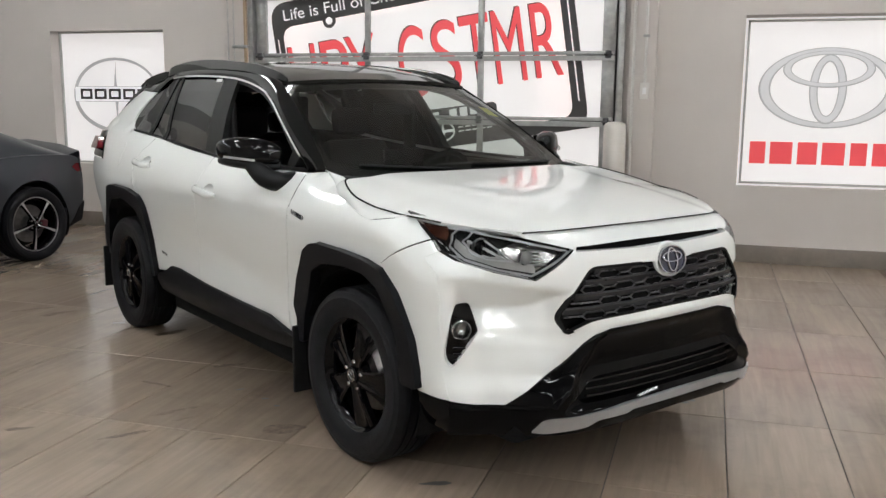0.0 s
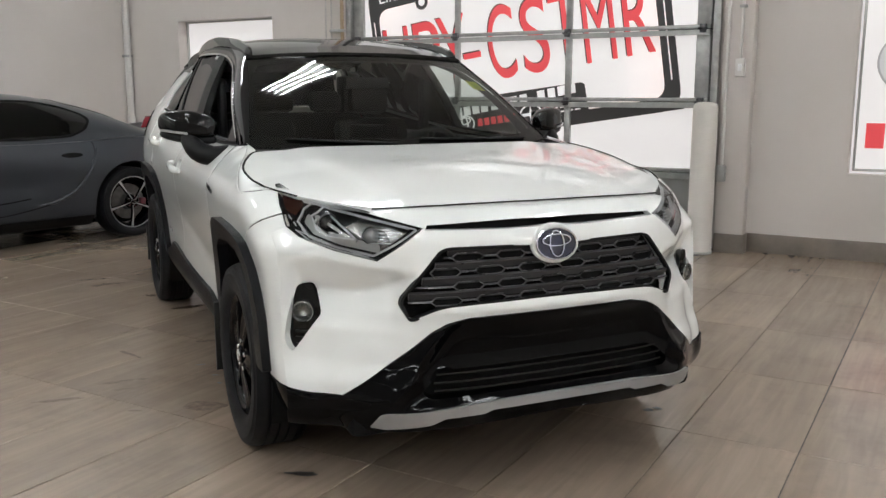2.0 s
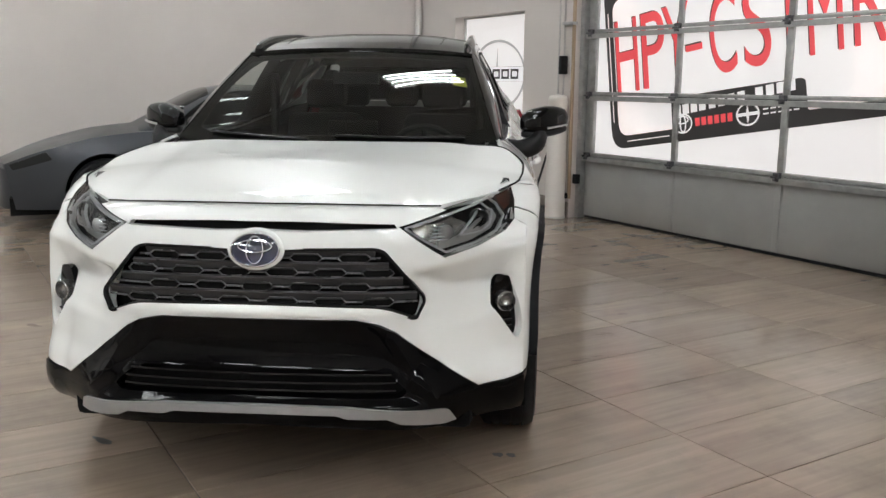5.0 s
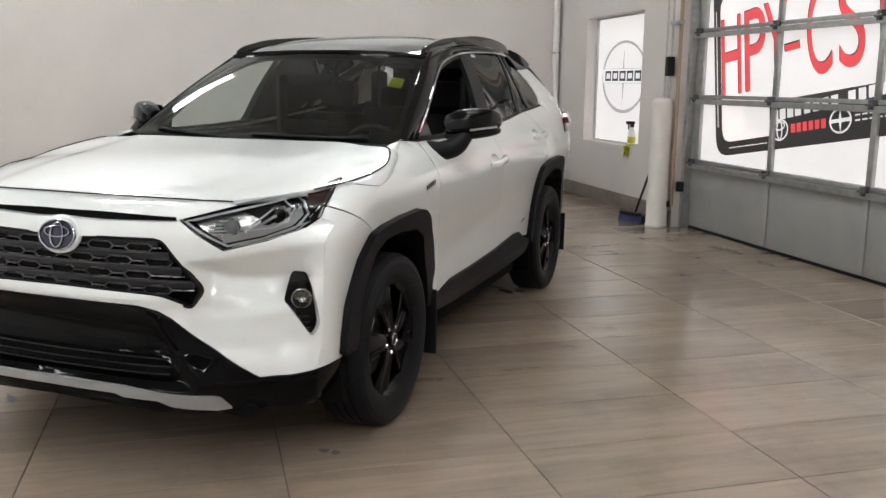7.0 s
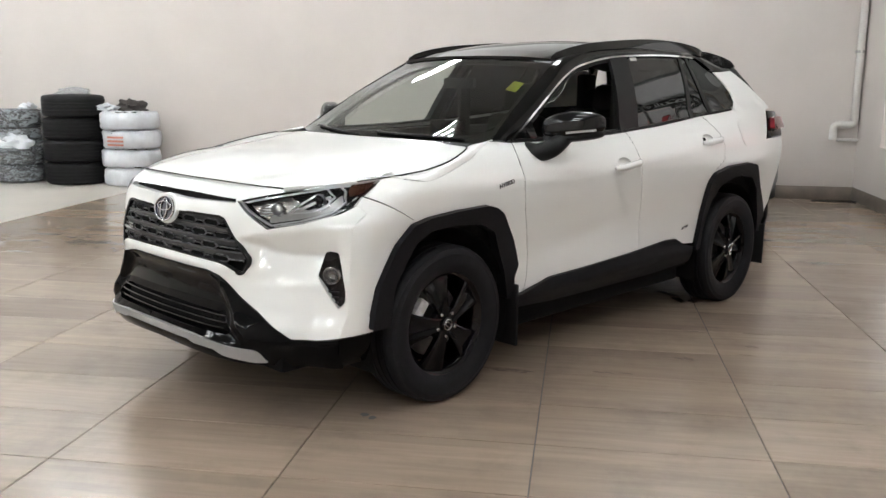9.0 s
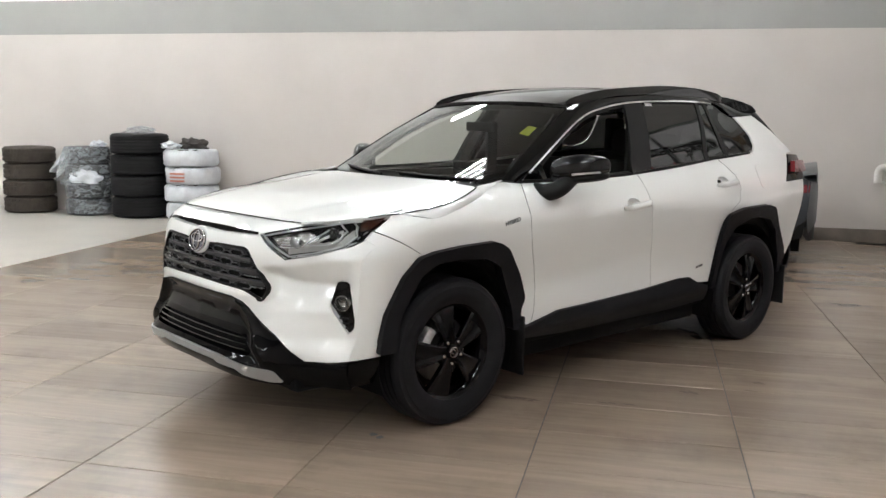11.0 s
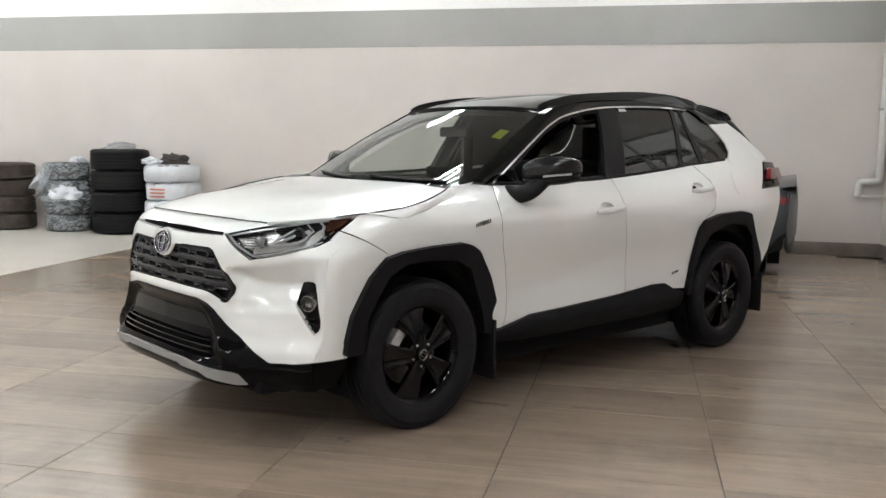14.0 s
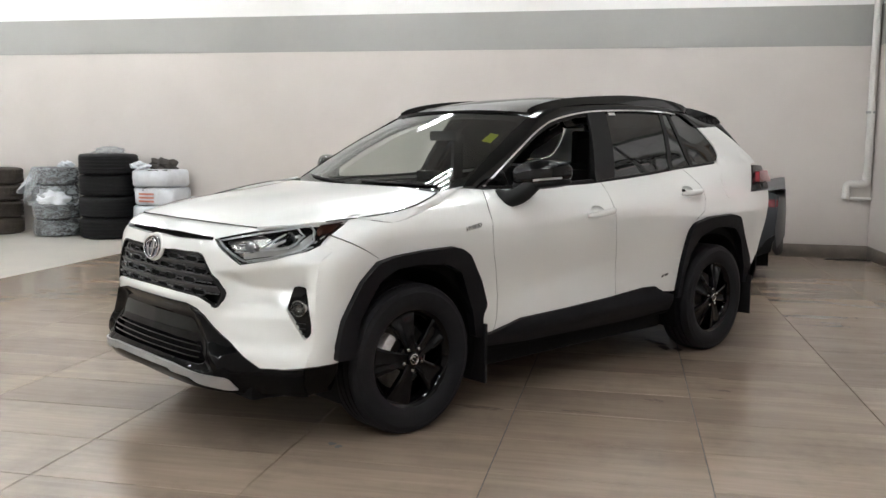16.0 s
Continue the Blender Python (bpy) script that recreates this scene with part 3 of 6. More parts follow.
sign = lit_window("window_2", 2.19, 3.575, .735, 2.235, "back-lit white sign with silver ovals over red shapes", .12)
# three silver ovals, each with a paler band inside its darker edge
for cx, cz, a, b, tx, tz in ((2.905, 1.622, .594, .364, .105, .052), (2.91, 1.61, .16, .315, .075, .075), (2.905, 1.79, .39, .165, .075, .040)):
    n = 1 + 2 * (a < .2) + 4 * (cz > 1.7)
    shape(sign, "oval", ellipse(cx, cz, a, b), INK["silver"], n, holes=[ellipse(cx, cz + .004, a - tx, b - tz)], depth=.12)
    shape(sign, "oval_band", ellipse(cx, cz + .003, a - tx * .16, b - tz * .18), INK["steel"], n + 1, holes=[ellipse(cx, cz + .006, a - tx * .86, b - tz * .84)], depth=.12)
for i, (x, w) in enumerate(((2.27, .17), (2.45, .225), (2.69, .20), (2.90, .225), (3.14, .17), (3.325, .20))):
    shape(sign, "brand_bar", [(x, .925), (x + w - .03, .925), (x + w - .03, 1.13), (x, 1.13)], INK["red"], 1, depth=.12)
win = lit_window("window_1", -5.455, -3.95, .725, 2.235, "back-lit white window with a grey ring and dark shapes", .165)
shape(win, "ring", ellipse(-4.72, 1.512, .585, .430), INK["silver"], 1, [ellipse(-4.712, 1.517, .545, .392)], .165)
shape(win, "needle", [(-4.75, 1.53), (-4.735, 1.72), (-4.708, 1.90), (-4.712, 1.70), (-4.69, 1.53), (-4.705, 1.32), (-4.735, 1.13), (-4.728, 1.33)], INK["silver"], 2, (), .165)
shape(win, "bar_ground", [(-5.28, 1.437), (-4.16, 1.437), (-4.16, 1.615), (-5.28, 1.615)], INK["pale"], 3, (), .165)
for z in (1.437, 1.607):
    shape(win, "bar_edge", [(-5.28, z), (-4.16, z), (-4.16, z + .008), (-5.28, z + .008)], INK["silver"], 4, (), .165)
# five dark outlined blocks
for i, (x, w) in enumerate(((-5.21, .165), (-5.015, .165), (-4.82, .165), (-4.625, .165), (-4.43, .165))):
    box_in = [[(x + .035, 1.495), (x + w - .035, 1.495), (x + w - .035, 1.557), (x + .035, 1.557)]] if w > .1 else []
    shape(win, "brand_bar", [(x, 1.465), (x + w, 1.465), (x + w, 1.587), (x, 1.587)], INK["black"], 5, box_in, .165)

# ---- white sport utility vehicle: x ahead, y to its left, origin on the floor between the axles ----
AXLE, REAR_AXLE = 1.345, -1.364
NOSE = curve([(.2, 2.19), (.28, 2.255), (.35, 2.275), (.42, 2.262), (.5, 2.224), (.6, 2.216), (.70, 2.213), (.80, 2.20), (.87, 2.19), (.93, 2.168), (.98, 2.10), (1.03, 1.98), (1.08, 1.78)])
BEND = ((0, 0), (.2, .006), (.38, .020), (.5, .048), (.6, .105), (.7, .195), (.76, .248), (.84, .298), (.88, .345), (.93, .45), (.97, .60), (1.0, .75))
SWEEP = curve(BEND)
UNSWEEP = curve([(x, y) for y, x in BEND] + [(3, 1.4)])
LOWER = curve([(.2, .78), (.3, .845), (.4, .866), (.5, .874), (.6, .882), (.75, .9), (.88, .922), (.97, .93)])
SHOULDER = curve([(-2.3, .765), (-2, .785), (-1.6, .776), (-1, .772), (-.4, .788), (.3, .79), (.755, .765), (1.2, .72)])
BELT = curve([(-2.2, 1.33), (-1.47, 1.272), (-.82, 1.215), (-.24, 1.17), (.14, 1.156), (.78, 1.15), (1.2, 1.15)])
HOODLINE = curve([(.95, 1.16), (1.0, 1.155), (1.3, 1.12), (1.6, 1.083), (1.9, 1.035), (2.05, 1.005), (2.14, .98)])
ROOFLINE = curve([(-2.1, 1.55), (-1.95, 1.59), (-1.6, 1.65), (-1.2, 1.683), (-.7, 1.697), (-.3, 1.682), (0, 1.642), (.25, 1.584)])
SCREEN = curve([(.2, 1.599), (.35, 1.527), (.5, 1.451), (.7, 1.336), (.9, 1.213), (1.05, 1.12)])
TAIL = curve([(.3, 2.22), (.5, 2.33), (.9, 2.32), (1.2, 2.26), (1.3, 2.19), (1.55, 2.0), (1.62, 1.92)])


def smooth(t):
    t = max(0, min(1, t))
    return t * t * (3 - 2 * t)


def sweep(a, z):
    """How far the front lies back at a distance from the middle, more at the lamps' outer corners."""
    return SWEEP(a) + .078 * smooth((z - .84) / .08) * smooth((a - .70) / .16)


def unsweep(d, z):
    y, k = UNSWEEP(d), .078 * smooth((z - .84) / .08)
    if k > 0 and y > .68:
        for _ in range(6):
            y = .5 * (y + UNSWEEP(max(0, d - k * smooth((y - .70) / .16))))
    return y


def nose_x(y, z):
    return NOSE(z) - sweep(abs(y), z)


def bulge(x, z, cx, cz, w, h):
    return math.exp(-((x - cx) / w) ** 2 - ((z - cz) / h) ** 2)


def side_y(x, z):
    b, g = BELT(x), SHOULDER(x)
    if z >= b:
        y = g - .27 * (z - b) - .47 * (z - b) ** 2
        t = max(0, min(1, (-1.0 - x) / .6))
        y -= .085 * t * t * (3 - 2 * t) * min(1, (z - b) / .25)
    elif z > .97:
        y = .93 - (.93 - g - .015) * ((z - .97) / (b - .97)) ** 1.8
    else:
        y = LOWER(z)
        y -= .016 * bulge(x, z, .05, .62, .75, .10)
        y += .014 * (.5 - .5 * math.tanh((z - .655 + .16 * x) / .018)) * bulge(x, z, -.05, .5, .62, .19)
        y += .024 * bulge(x, z, 1.75, .42, .32, .22) + .002 * bulge(x, z, 1.25, .93, .42, .09) + .012 * bulge(x, z, -1.35, .96, .42, .1)
    if x < -1.55:
        y -= .14 * (x + 1.55) ** 2
    if z < b:
        yf = unsweep(max(0, NOSE(z) - x), z)
        e = max(0, .03 - abs(y - yf)) / .03
        y = min(y, yf) - e * e * .0075
    return y


def hood_z(x, y):
    a = abs(y)
    front = max(0, (x - nose_x(y, .98) + .14) / .14)
    ridge = .5 - .5 * math.tanh((a - .50 - .10 * (2.0 - x)) / .035)
    return HOODLINE(x) - .05 * (a / .87) ** 3 * max(0, min(1, (x - 1.0) / .45)) - (.001 + .012 * (a / .62) ** 2) * min(1.5, front) ** 2 + .009 * ridge - .004


def roof_z(x, y):
    return ROOFLINE(x) - .046 * (abs(y) / .62) ** 2.6


def screen_z(x, y):
    return SCREEN(x) - (.055 + .02 * max(0, .9 - x)) * (abs(y) / .65) ** 2


def on_side(s, base=0.0):
    return lambda u, v, off: Vector((u, s * (side_y(u, v) + base + off), v))


def on_nose(base=0.0, s=1):
    def lift(u, v, off):
        a = abs(u)
        d = (sweep(a + .01, v) - sweep(max(0, a - .01), v)) / (.02 if a > .01 else .01 + a)
        k = (base + off) / math.hypot(1, d)
        return Vector((nose_x(u, v) + k, s * (u + k * d * (1 if u >= 0 else -1) * min(1, a / .05)), v))
    return lift


def on_hood(base=0.0):
    return lambda u, v, off: Vector((u, v, hood_z(u, v) + base + off))


def on_roof(base=0.0):
    return lambda u, v, off: Vector((u, v, roof_z(u, v) + base + off))


def on_screen(base=0.0):
    return lambda u, v, off: Vector((u, v, screen_z(u, v) + base + off))


def on_tail(base=0.0):
    sw = curve([(0, 0), (.5, .03), (.7, .09), (.85, .19), (.95, .33)])
    return lambda u, v, off: Vector((-(TAIL(v) - sw(abs(u)) + base + off), u * .93, v))


def both(half):
    """A closed outline that is the same on both sides of the middle, from its half that starts and ends there."""
    return [Vector(p) for p in half] + [Vector((-p[0], p[1])) for p in half[::-1] if abs(p[0]) > 1e-4]


suv = thing("sport_utility_vehicle", pose(-.003, -.004, 0, 0, 0, -35.4), "pearl white hybrid sport utility vehicle with black roof and wheels", "car")

CLAD_F = [(1.80, .41), (1.785, .507), (1.762, .586), (1.662, .753), (1.578, .836), (1.486, .858), (1.315, .876), (1.119, .885), (1.063, .872), (1.003, .838), (.895, .690), (.838, .563), (.870, .507), (.86, .40)]
CLAD_F_IN = [(.915, .40), (.947, .548), (1.052, .756), (1.15, .80), (1.333, .812), (1.471, .80), (1.56, .752), (1.676, .575), (1.70, .41)]
CLAD_R = [(-.935, .40), (-.94, .46), (-.962, .56), (-1.004, .837), (-1.047, .888), (-1.21, .920), (-1.498, .927), (-1.605, .905), (-1.87, .60), (-1.905, .525), (-1.865, .495), (-1.86, .42)]
CLAD_R_IN = [(-1.80, .42), (-1.782, .54), (-1.675, .745), (-1.56, .825), (-1.42, .848), (-1.30, .844), (-1.14, .80), (-1.05, .70), (-.995, .53), (-.985, .40)]
ROCKER = [(.86, .40), (.788, .408), (.56, .455), (.303, .462), (-.205, .482), (-.57, .505), (-.70, .50), (-.80, .455), (-.90, .43)]
SEAM_F = [(.768, 1.147), (.808, 1.09), (.834, 1.03), (.834, .943), (.808, .83), (.770, .73), (.735, .60), (.738, .48), (.756, .407)]
SEAM_B = [(-.205, 1.166), (-.194, 1.05), (-.212, .914), (-.262, .74), (-.284, .60), (-.286, .487)]
SEAM_R = [(-1.10, 1.237), (-1.19, 1.13), (-1.205, 1.05), (-1.16, .96), (-1.075, .905)]
LAMP = [(.455, .937), (.603, .831), (.715, .857), (.83, .893), (.868, .925), (.866, .985), (.838, 1.047), (.757, 1.017), (.615, .984)]
tuck = lambda u: u if u < .70 else .70 + (u - .70) * .78
GRILLE = [(0, .868), (.385, .870), (.415, .862), (.546, .713), (.550, .693), (.524, .644), (.508, .643), (.43, .672), (.38, .680), (0, .688)]
FOG = [(.786, .743), (.834, .736), (.850, .690), (.866, .560), (.861, .530), (.846, .512), (.762, .640)]
LOWTOP = [(0, .642), (.32, .640), (.40, .625), (.45, .600), (.715, .389), (.80, .388), (.872, .398)]


def shrink(poly, d):
    """Moves an outline inwards by d."""
    n, area = len(poly), 0
    for i in range(n):
        a, b = poly[i - 1], poly[i]
        area += a[0] * b[1] - b[0] * a[1]
    sgn, out = (1 if area > 0 else -1), []
    for i in range(n):
        p, a, b = Vector(poly[i]), Vector(poly[i - 1]), Vector(poly[(i + 1) % n])
        u, v = (p - a), (b - p)
        u = u.normalized() if u.length > 1e-9 else v.normalized()
        v = v.normalized() if v.length > 1e-9 else u
        n1, n2 = Vector((-u.y, u.x)) * sgn, Vector((-v.y, v.x)) * sgn
        m = n1 + n2
        m = m.normalized() if m.length > 1e-6 else n1
        out.append(p + m * d / max(.4, m.dot(n1)))
    return out


G = .0022   # half of a panel gap

# dark inner shell behind all gaps
for s in (1, -1):
    ring = lambda cx: [Vector((cx + .43 * math.cos(a), .37 + .43 * math.sin(a))) for a in (2 * math.pi * i / 28 for i in range(28))]
    shell = [(1.78, .33), (1.76, .9), (1.58, 1.0), (1.2, 1.05), (.78, 1.12), (-.24, 1.14), (-1.47, 1.24), (-2.0, 1.25), (-2.05, .4), (-1.0, .30), (.9, .30)]
    part("inner_shell", fill([Vector(p) for p in shell], on_side(s, -.03), .08, holes=[ring(AXLE), ring(REAR_AXLE)], rim=False), VOID, suv)
    for cx in (AXLE, REAR_AXLE):
        bm = bmesh.new()
        arc = [(cx + .435 * math.cos(a), .365 + .435 * math.sin(a)) for a in (math.radians(-22 + 224 * i / 24) for i in range(25))]
        rows = [[bm.verts.new((x, s * y, z)) for x, z in arc] for y in (.885, .80, .70, .55)]
        for a, b in zip(rows, rows[1:]):
            for i in range(24):
                bm.faces.new((a[i], a[i + 1], b[i + 1], b[i]))
        bm.faces.new(rows[-1])
        part("wheel_liner", bm, VOID, suv, "black plastic wheel arch liner")
part("bulkhead", fill(both([(0, .26), (.6, .26), (.84, .30), (.84, .86), (.6, .95), (0, .955)]), on_nose(-.07), .09, rim=False), VOID, suv)
bm = box(-2.05, 1.94, -.60, .60, .195, .34, bevel=.03)
part("underbody", bm, VOID, suv)
part("rear_crossmember", box(-2.05, -1.75, -.7, .7, .3, .5), VOID, suv)
# two unseen boxes added to deepen the shadow under the car
part("floor_shield", box(-.90, .86, -.80, .80, .205, .33, bevel=.02), VOID, suv)
part("front_shield", box(1.72, 2.10, -.70, .70, .235, .36, bevel=.03), VOID, suv)

# bonnet


EDGE = [(1.61, .836), (1.52, .850), (1.42, .860), (1.32, .862)]
REAR_EDGE = [(1.262, .852), (1.20, .832), (1.13, .802), (1.085, .776), (1.068, .755)]
HOOD = [(nose_x(y, .987) - .009, y) for y in (0, .12, .24, .36, .48, .58)] + [(1.948, .618), (1.86, .70), (1.75, .772)] + EDGE + REAR_EDGE + [(1.062, .72), (1.052, .5), (1.060, .25), (1.066, 0)]
hood_poly = [Vector(p) for p in HOOD] + [Vector((p[0], -p[1])) for p in HOOD[::-1] if p[1] > 1e-4]
# dark strip drawn along the bonnet's front gap for its shade
front_seam = [(nose_x(y, .987) - .0100, y) for y in (-.58, -.45, -.3, -.15, 0, .15, .3, .45, .58)]
part("gap_seal", bar(bmesh.new(), [(x, y, hood_z(x, y) - .0035) for x, y in front_seam], .0050, .0035, (.4, 0, 1)), VOID, suv)
part("bonnet", fill(shrink(hood_poly, .0035), on_hood(), .04, depth=.02), PEARL, suv)

# front bumper: the white skin with its openings
WHITE = both([(0, .990), (.45, .990), (.57, .985), (.602, .978)] + [(.455, .937)] + [(tuck(u), v) for u, v in LAMP[1:5]] + [(.872, .90), (.872, .398)] + LOWTOP[::-1][1:])
holes = []
for s in (1, -1):
    holes.append([Vector((s * p[0], p[1])) for p in rounded(FOG, .012, 3)])
holes.append(rounded(both(GRILLE), .018, 3))
holes.append(both([(0, .952), (.10, .952), (.44, .945), (.452, .930), (.15, .922), (.11, .924), (0, .929)]))


LEDGE = curve([(.45, .803), (.503, .791), (.578, .768), (.639, .746), (.69, .738), (.80, .735), (.88, .735)])


def brow(a, v):
    """Depth of the face under the crease, the undercut below its ledge and the slope back out."""
    up, ledge, foot = .790 + .15 * (a - .5), LEDGE(a), .592 + .06 * (a - .5)
    if v > up:
        return 0
    if v > ledge:
        return -.048 * (up - v) / max(.02, up - ledge)
    if v > ledge - .014:
        return -.048 - .012 * (ledge - v) / .014
    return -.060 * max(0, min(1, (v - foot) / (ledge - .014 - foot)))


def skin(u, v, off):
    a = abs(u)
    # the brow above the fog lamp, the hollow under it and the raised frame round the grille
    wide = max(0, min(1, (a - .485) / .09)) * max(0, min(1, (.875 - a) / .05))
    k = wide * sum(brow(a, v + d) for d in (-.008, -.0027, .0027, .008)) / 4
    # the facet that runs from the grille corner down to the lower edge
    k += .016 * bulge(a, v, .70 - .25 * (v - .45), .47, .07, .09) - .010 * bulge(a, v, .60, .60, .06, .05)
    k += .012 * bulge(a, v, 0, .66, .45, .018) + .022 * math.exp(-((u / .125) ** 4)) * bulge(a, v, 0, .875, 9, .085)
    return on_nose(k)(u, v, off)


bm = fill(WHITE, skin, .0135, holes=holes, depth=.03)
for s in (1, -1):
    corner = [(nose_x(.872, z), z) for z in (.398, .5, .62, .75, .85, .90)] + [(1.807, .9235), (1.768, .9585), (1.564, .852), (1.662, .753), (1.762, .586), (1.785, .507), (1.795, .47), (1.77, .398)]
    fill([Vector(p) for p in corner], on_side(s), .035, depth=.02, bm=bm)
part("front_bumper", bm, PEARL, suv, "white front bumper with grille opening")

# grille
part("grille_back", fill(rounded(both(GRILLE), .018, 3), on_nose(-.055), .05, rim=False), VOID, suv)
bm = bmesh.new()
edge = [Vector((p.x, p.y)) for p in dense(rounded(both(shrink(GRILLE, .004)[0:1] + GRILLE[1:-1] + GRILLE[-1:]), .018, 3), .03)]
bar(bm, [on_nose(-.018)(p.x, p.y, 0) for p in edge + edge[:1]], .010, .02, (1, 0, 0))
part("grille_frame", bm, BLACK_PLASTIC, suv)


def grille_half(z):
    return .385 + (.866 - z) / (.866 - .715) * .149 if z > .705 else .538 - (.705 - z) * .45


ROWS_Z = (.838, .791, .744, .697)
for k in range(5):
    z = .861 - .047 * k
    w = grille_half(min(.862, max(.66, z))) - .008
    if z < .68:
        w = .37
    bm = bmesh.new()
    n = 18
    bar(bm, [on_nose(-.020)(-w + 2 * w * i / n, z, 0) for i in range(n + 1)], .026, .012, [(1, 0, -.5)] * (n + 1))
    part("grille_slat", bm, SLAT, suv)
for k, z in enumerate(ROWS_Z):
    bm, cells = bmesh.new(), []
    w = grille_half(z) - .012
    pitch = .158
    cs = [c for c in ((i + (.5 if k % 2 else 0)) * pitch for i in range(-4, 5)) if abs(c) < w - .03]
    last = -w
    for c in cs + [None]:
        a = c - .052 if c is not None else w
        if a - last > .01:
            bar(bm, [on_nose(-.014)(last + (a - last) * i / 4, z, 0) for i in range(5)], .006, .009, (1, 0, .3))
        if c is not None:
            hexa = [(c - .055, z), (c - .038, z + .0135), (c + .038, z + .0135), (c + .055, z), (c + .038, z - .0135), (c - .038, z - .0135)]
            hexa = [p if abs(p[0]) < w else (math.copysign(w, p[0]), p[1]) for p in hexa]
            ring_pts = [on_nose(-.014)(p[0], p[1], 0) for p in hexa]
            bar(bm, ring_pts + ring_pts[:1], .0035, .009, (1, 0, .1))
            cells.append(shrink(hexa, .002))
            last = c + .052
    row = part("grille_bar", bm, SATIN, suv, "grey grille bar with honeycomb openings")
    # a dark sheet in each cell gives the shade of an open hole
    for cell in cells:
        part("opening", fill([Vector(p) for p in cell], on_nose(-.016), .06, rim=False), VOID, row)

# slot under the bonnet edge
bm = bmesh.new()
fill(both([(0, .958), (.46, .948), (.47, .922), (0, .914)]), on_nose(-.03), .06, bm=bm, rim=False)
part("upper_slot", bm, VOID, suv)

# badge: dark blue oval in a bright ring
badge = on_nose(.024)
oval = lambda w, h, n=40: [(w * math.cos(a), .868 + h * math.sin(a)) for a in (2 * math.pi * i / n for i in range(n))]
bad = part("badge", fill([Vector(p) for p in oval(.077, .051)], badge, .03, depth=.03), BLUE, suv, "dark blue oval badge in a chrome ring")
for w, h, r in ((.078, .052, .0032), (.027, .043, .0028), (.054, .019, .0028)):
    part("ring", tube(bmesh.new(), [badge(p[0], p[1] + (.012 if h < .03 else 0), .003) for p in oval(w, h)], r, 6, True), CHROME, bad)
bm = bmesh.new()
tube(bm, [badge(p[0], p[1], -.014) for p in oval(.084, .058)], .010, 10, True)
part("badge_surround", bm, PEARL, suv)

# head lamps
for s in (1, -1):
    sh = lambda base: lambda u, v, off: on_nose(base, s)(tuck(u), v, off)
    lamp = part("headlight", fill(rounded(LAMP, .008, 3), sh(-.05), .05, rim=False), BLACK_PLASTIC, suv, "dark headlight with chrome strips and amber corner")
    bm = bmesh.new()
    for a, b in zip(LAMP, LAMP[1:] + LAMP[:1]):
        p, q = Vector(a), Vector(b)
        k = max(1, int((q - p).length / .03))
        t = [p.lerp(q, i / k) for i in range(k + 1)]
        loft(bm, [sh(-.002)(v.x, v.y, 0) for v in t], [sh(-.052)(v.x, v.y, 0) for v in t], 1)
    part("housing", bm, BLACK_PLASTIC, lamp)
    strip = lambda pts, w, h, base: bar(bmesh.new(), [sh(base)(p.x, p.y, 0) for p in dense([Vector(q) for q in pts] + [Vector(pts[-1])], .02)], w, h, (1, s * .5, .1))
    part("running_light", strip([(.478, .928), (.614, .846), (.72, .868), (.80, .892), (.832, .935), (.80, .975), (.76, .998)], .007, .012, -.022), GUIDE, lamp)
    part("upper_strip", strip([(.478, .931), (.56, .95), (.66, .972), (.756, .998)], .005, .010, -.022), GUIDE, lamp)
    part("reflector_bowl", fill(rounded([(.50, .924), (.602, .858), (.676, .874), (.70, .925), (.64, .955)], .012, 3), sh(-.046), .03, rim=False), DARK_CHROME, lamp)
    part("reflector_tray", fill(rounded([(.60, .850), (.715, .872), (.80, .898), (.825, .935), (.80, .965), (.785, .925), (.70, .898), (.60, .880)], .008, 2), sh(-.040), .03, rim=False), SILVER, lamp)
    part("fin", strip([(.66, .888), (.70, .905), (.745, .900), (.785, .925), (.77, .955)], .009, .016, -.034), SILVER, lamp)
    part("amber_reflector", fill(rounded([(.772, 1.014), (.800, .980), (.826, .958), (.852, .972), (.850, .998), (.830, 1.034)], .003, 2), sh(-.008), .03), AMBER, lamp)
    # small pale strips that draw glints in the lamp's outer corner
    for y, z in ((.835, .925), (.812, .905), (.846, .945)):
        part("corner_glint", strip([(y, z), (y + .006, z + .012)], .004, .004, -.012), GUIDE, lamp)
    part("lower_guide", strip([(.625, .842), (.72, .862), (.80, .884), (.838, .912)], .004, .006, -.012), GUIDE, lamp)
    part("inner_guide", strip([(.735, .985), (.785, .955), (.775, .915), (.735, .900), (.66, .895)], .006, .010, -.024), GUIDE, lamp)
    for y, z, r in ((.745, .938, .030), (.622, .908, .026)):
        c, d = sh(-.035)(y, z, 0), Vector((.93, s * .36, 0)).normalized()
        m = Matrix.Translation(c) @ d.to_track_quat("Z", "Y").to_matrix().to_4x4()
        part("projector", lathe(bmesh.new(), [(r * 1.15, -.01), (r * 1.15, .004), (r * 1.02, .008), (r, .004)], 20, m), CHROME if y < .7 else SATIN, lamp)
        part("projector_lens", lathe(bmesh.new(), [(r, .003), (r * .8, .013), (r * .45, .019), (.0001, .021)], 20, m), GLOSS if y > .7 else SILVER, lamp)
    bm = bmesh.new()
    for i in range(5):
        z = .885 + .011 * i
        bar(bm, [sh(-.03)(y, z, 0) for y in (.565 + .004 * i, .60, .625)], .003, .006, (1, 0, 0))
    part("reflector_ribs", bm, GUIDE, lamp)
    part("lens", fill(shrink(rounded(LAMP, .008, 3), .002), sh(-.001), .03, depth=.004), LENS, lamp, "clear curved headlight lens")
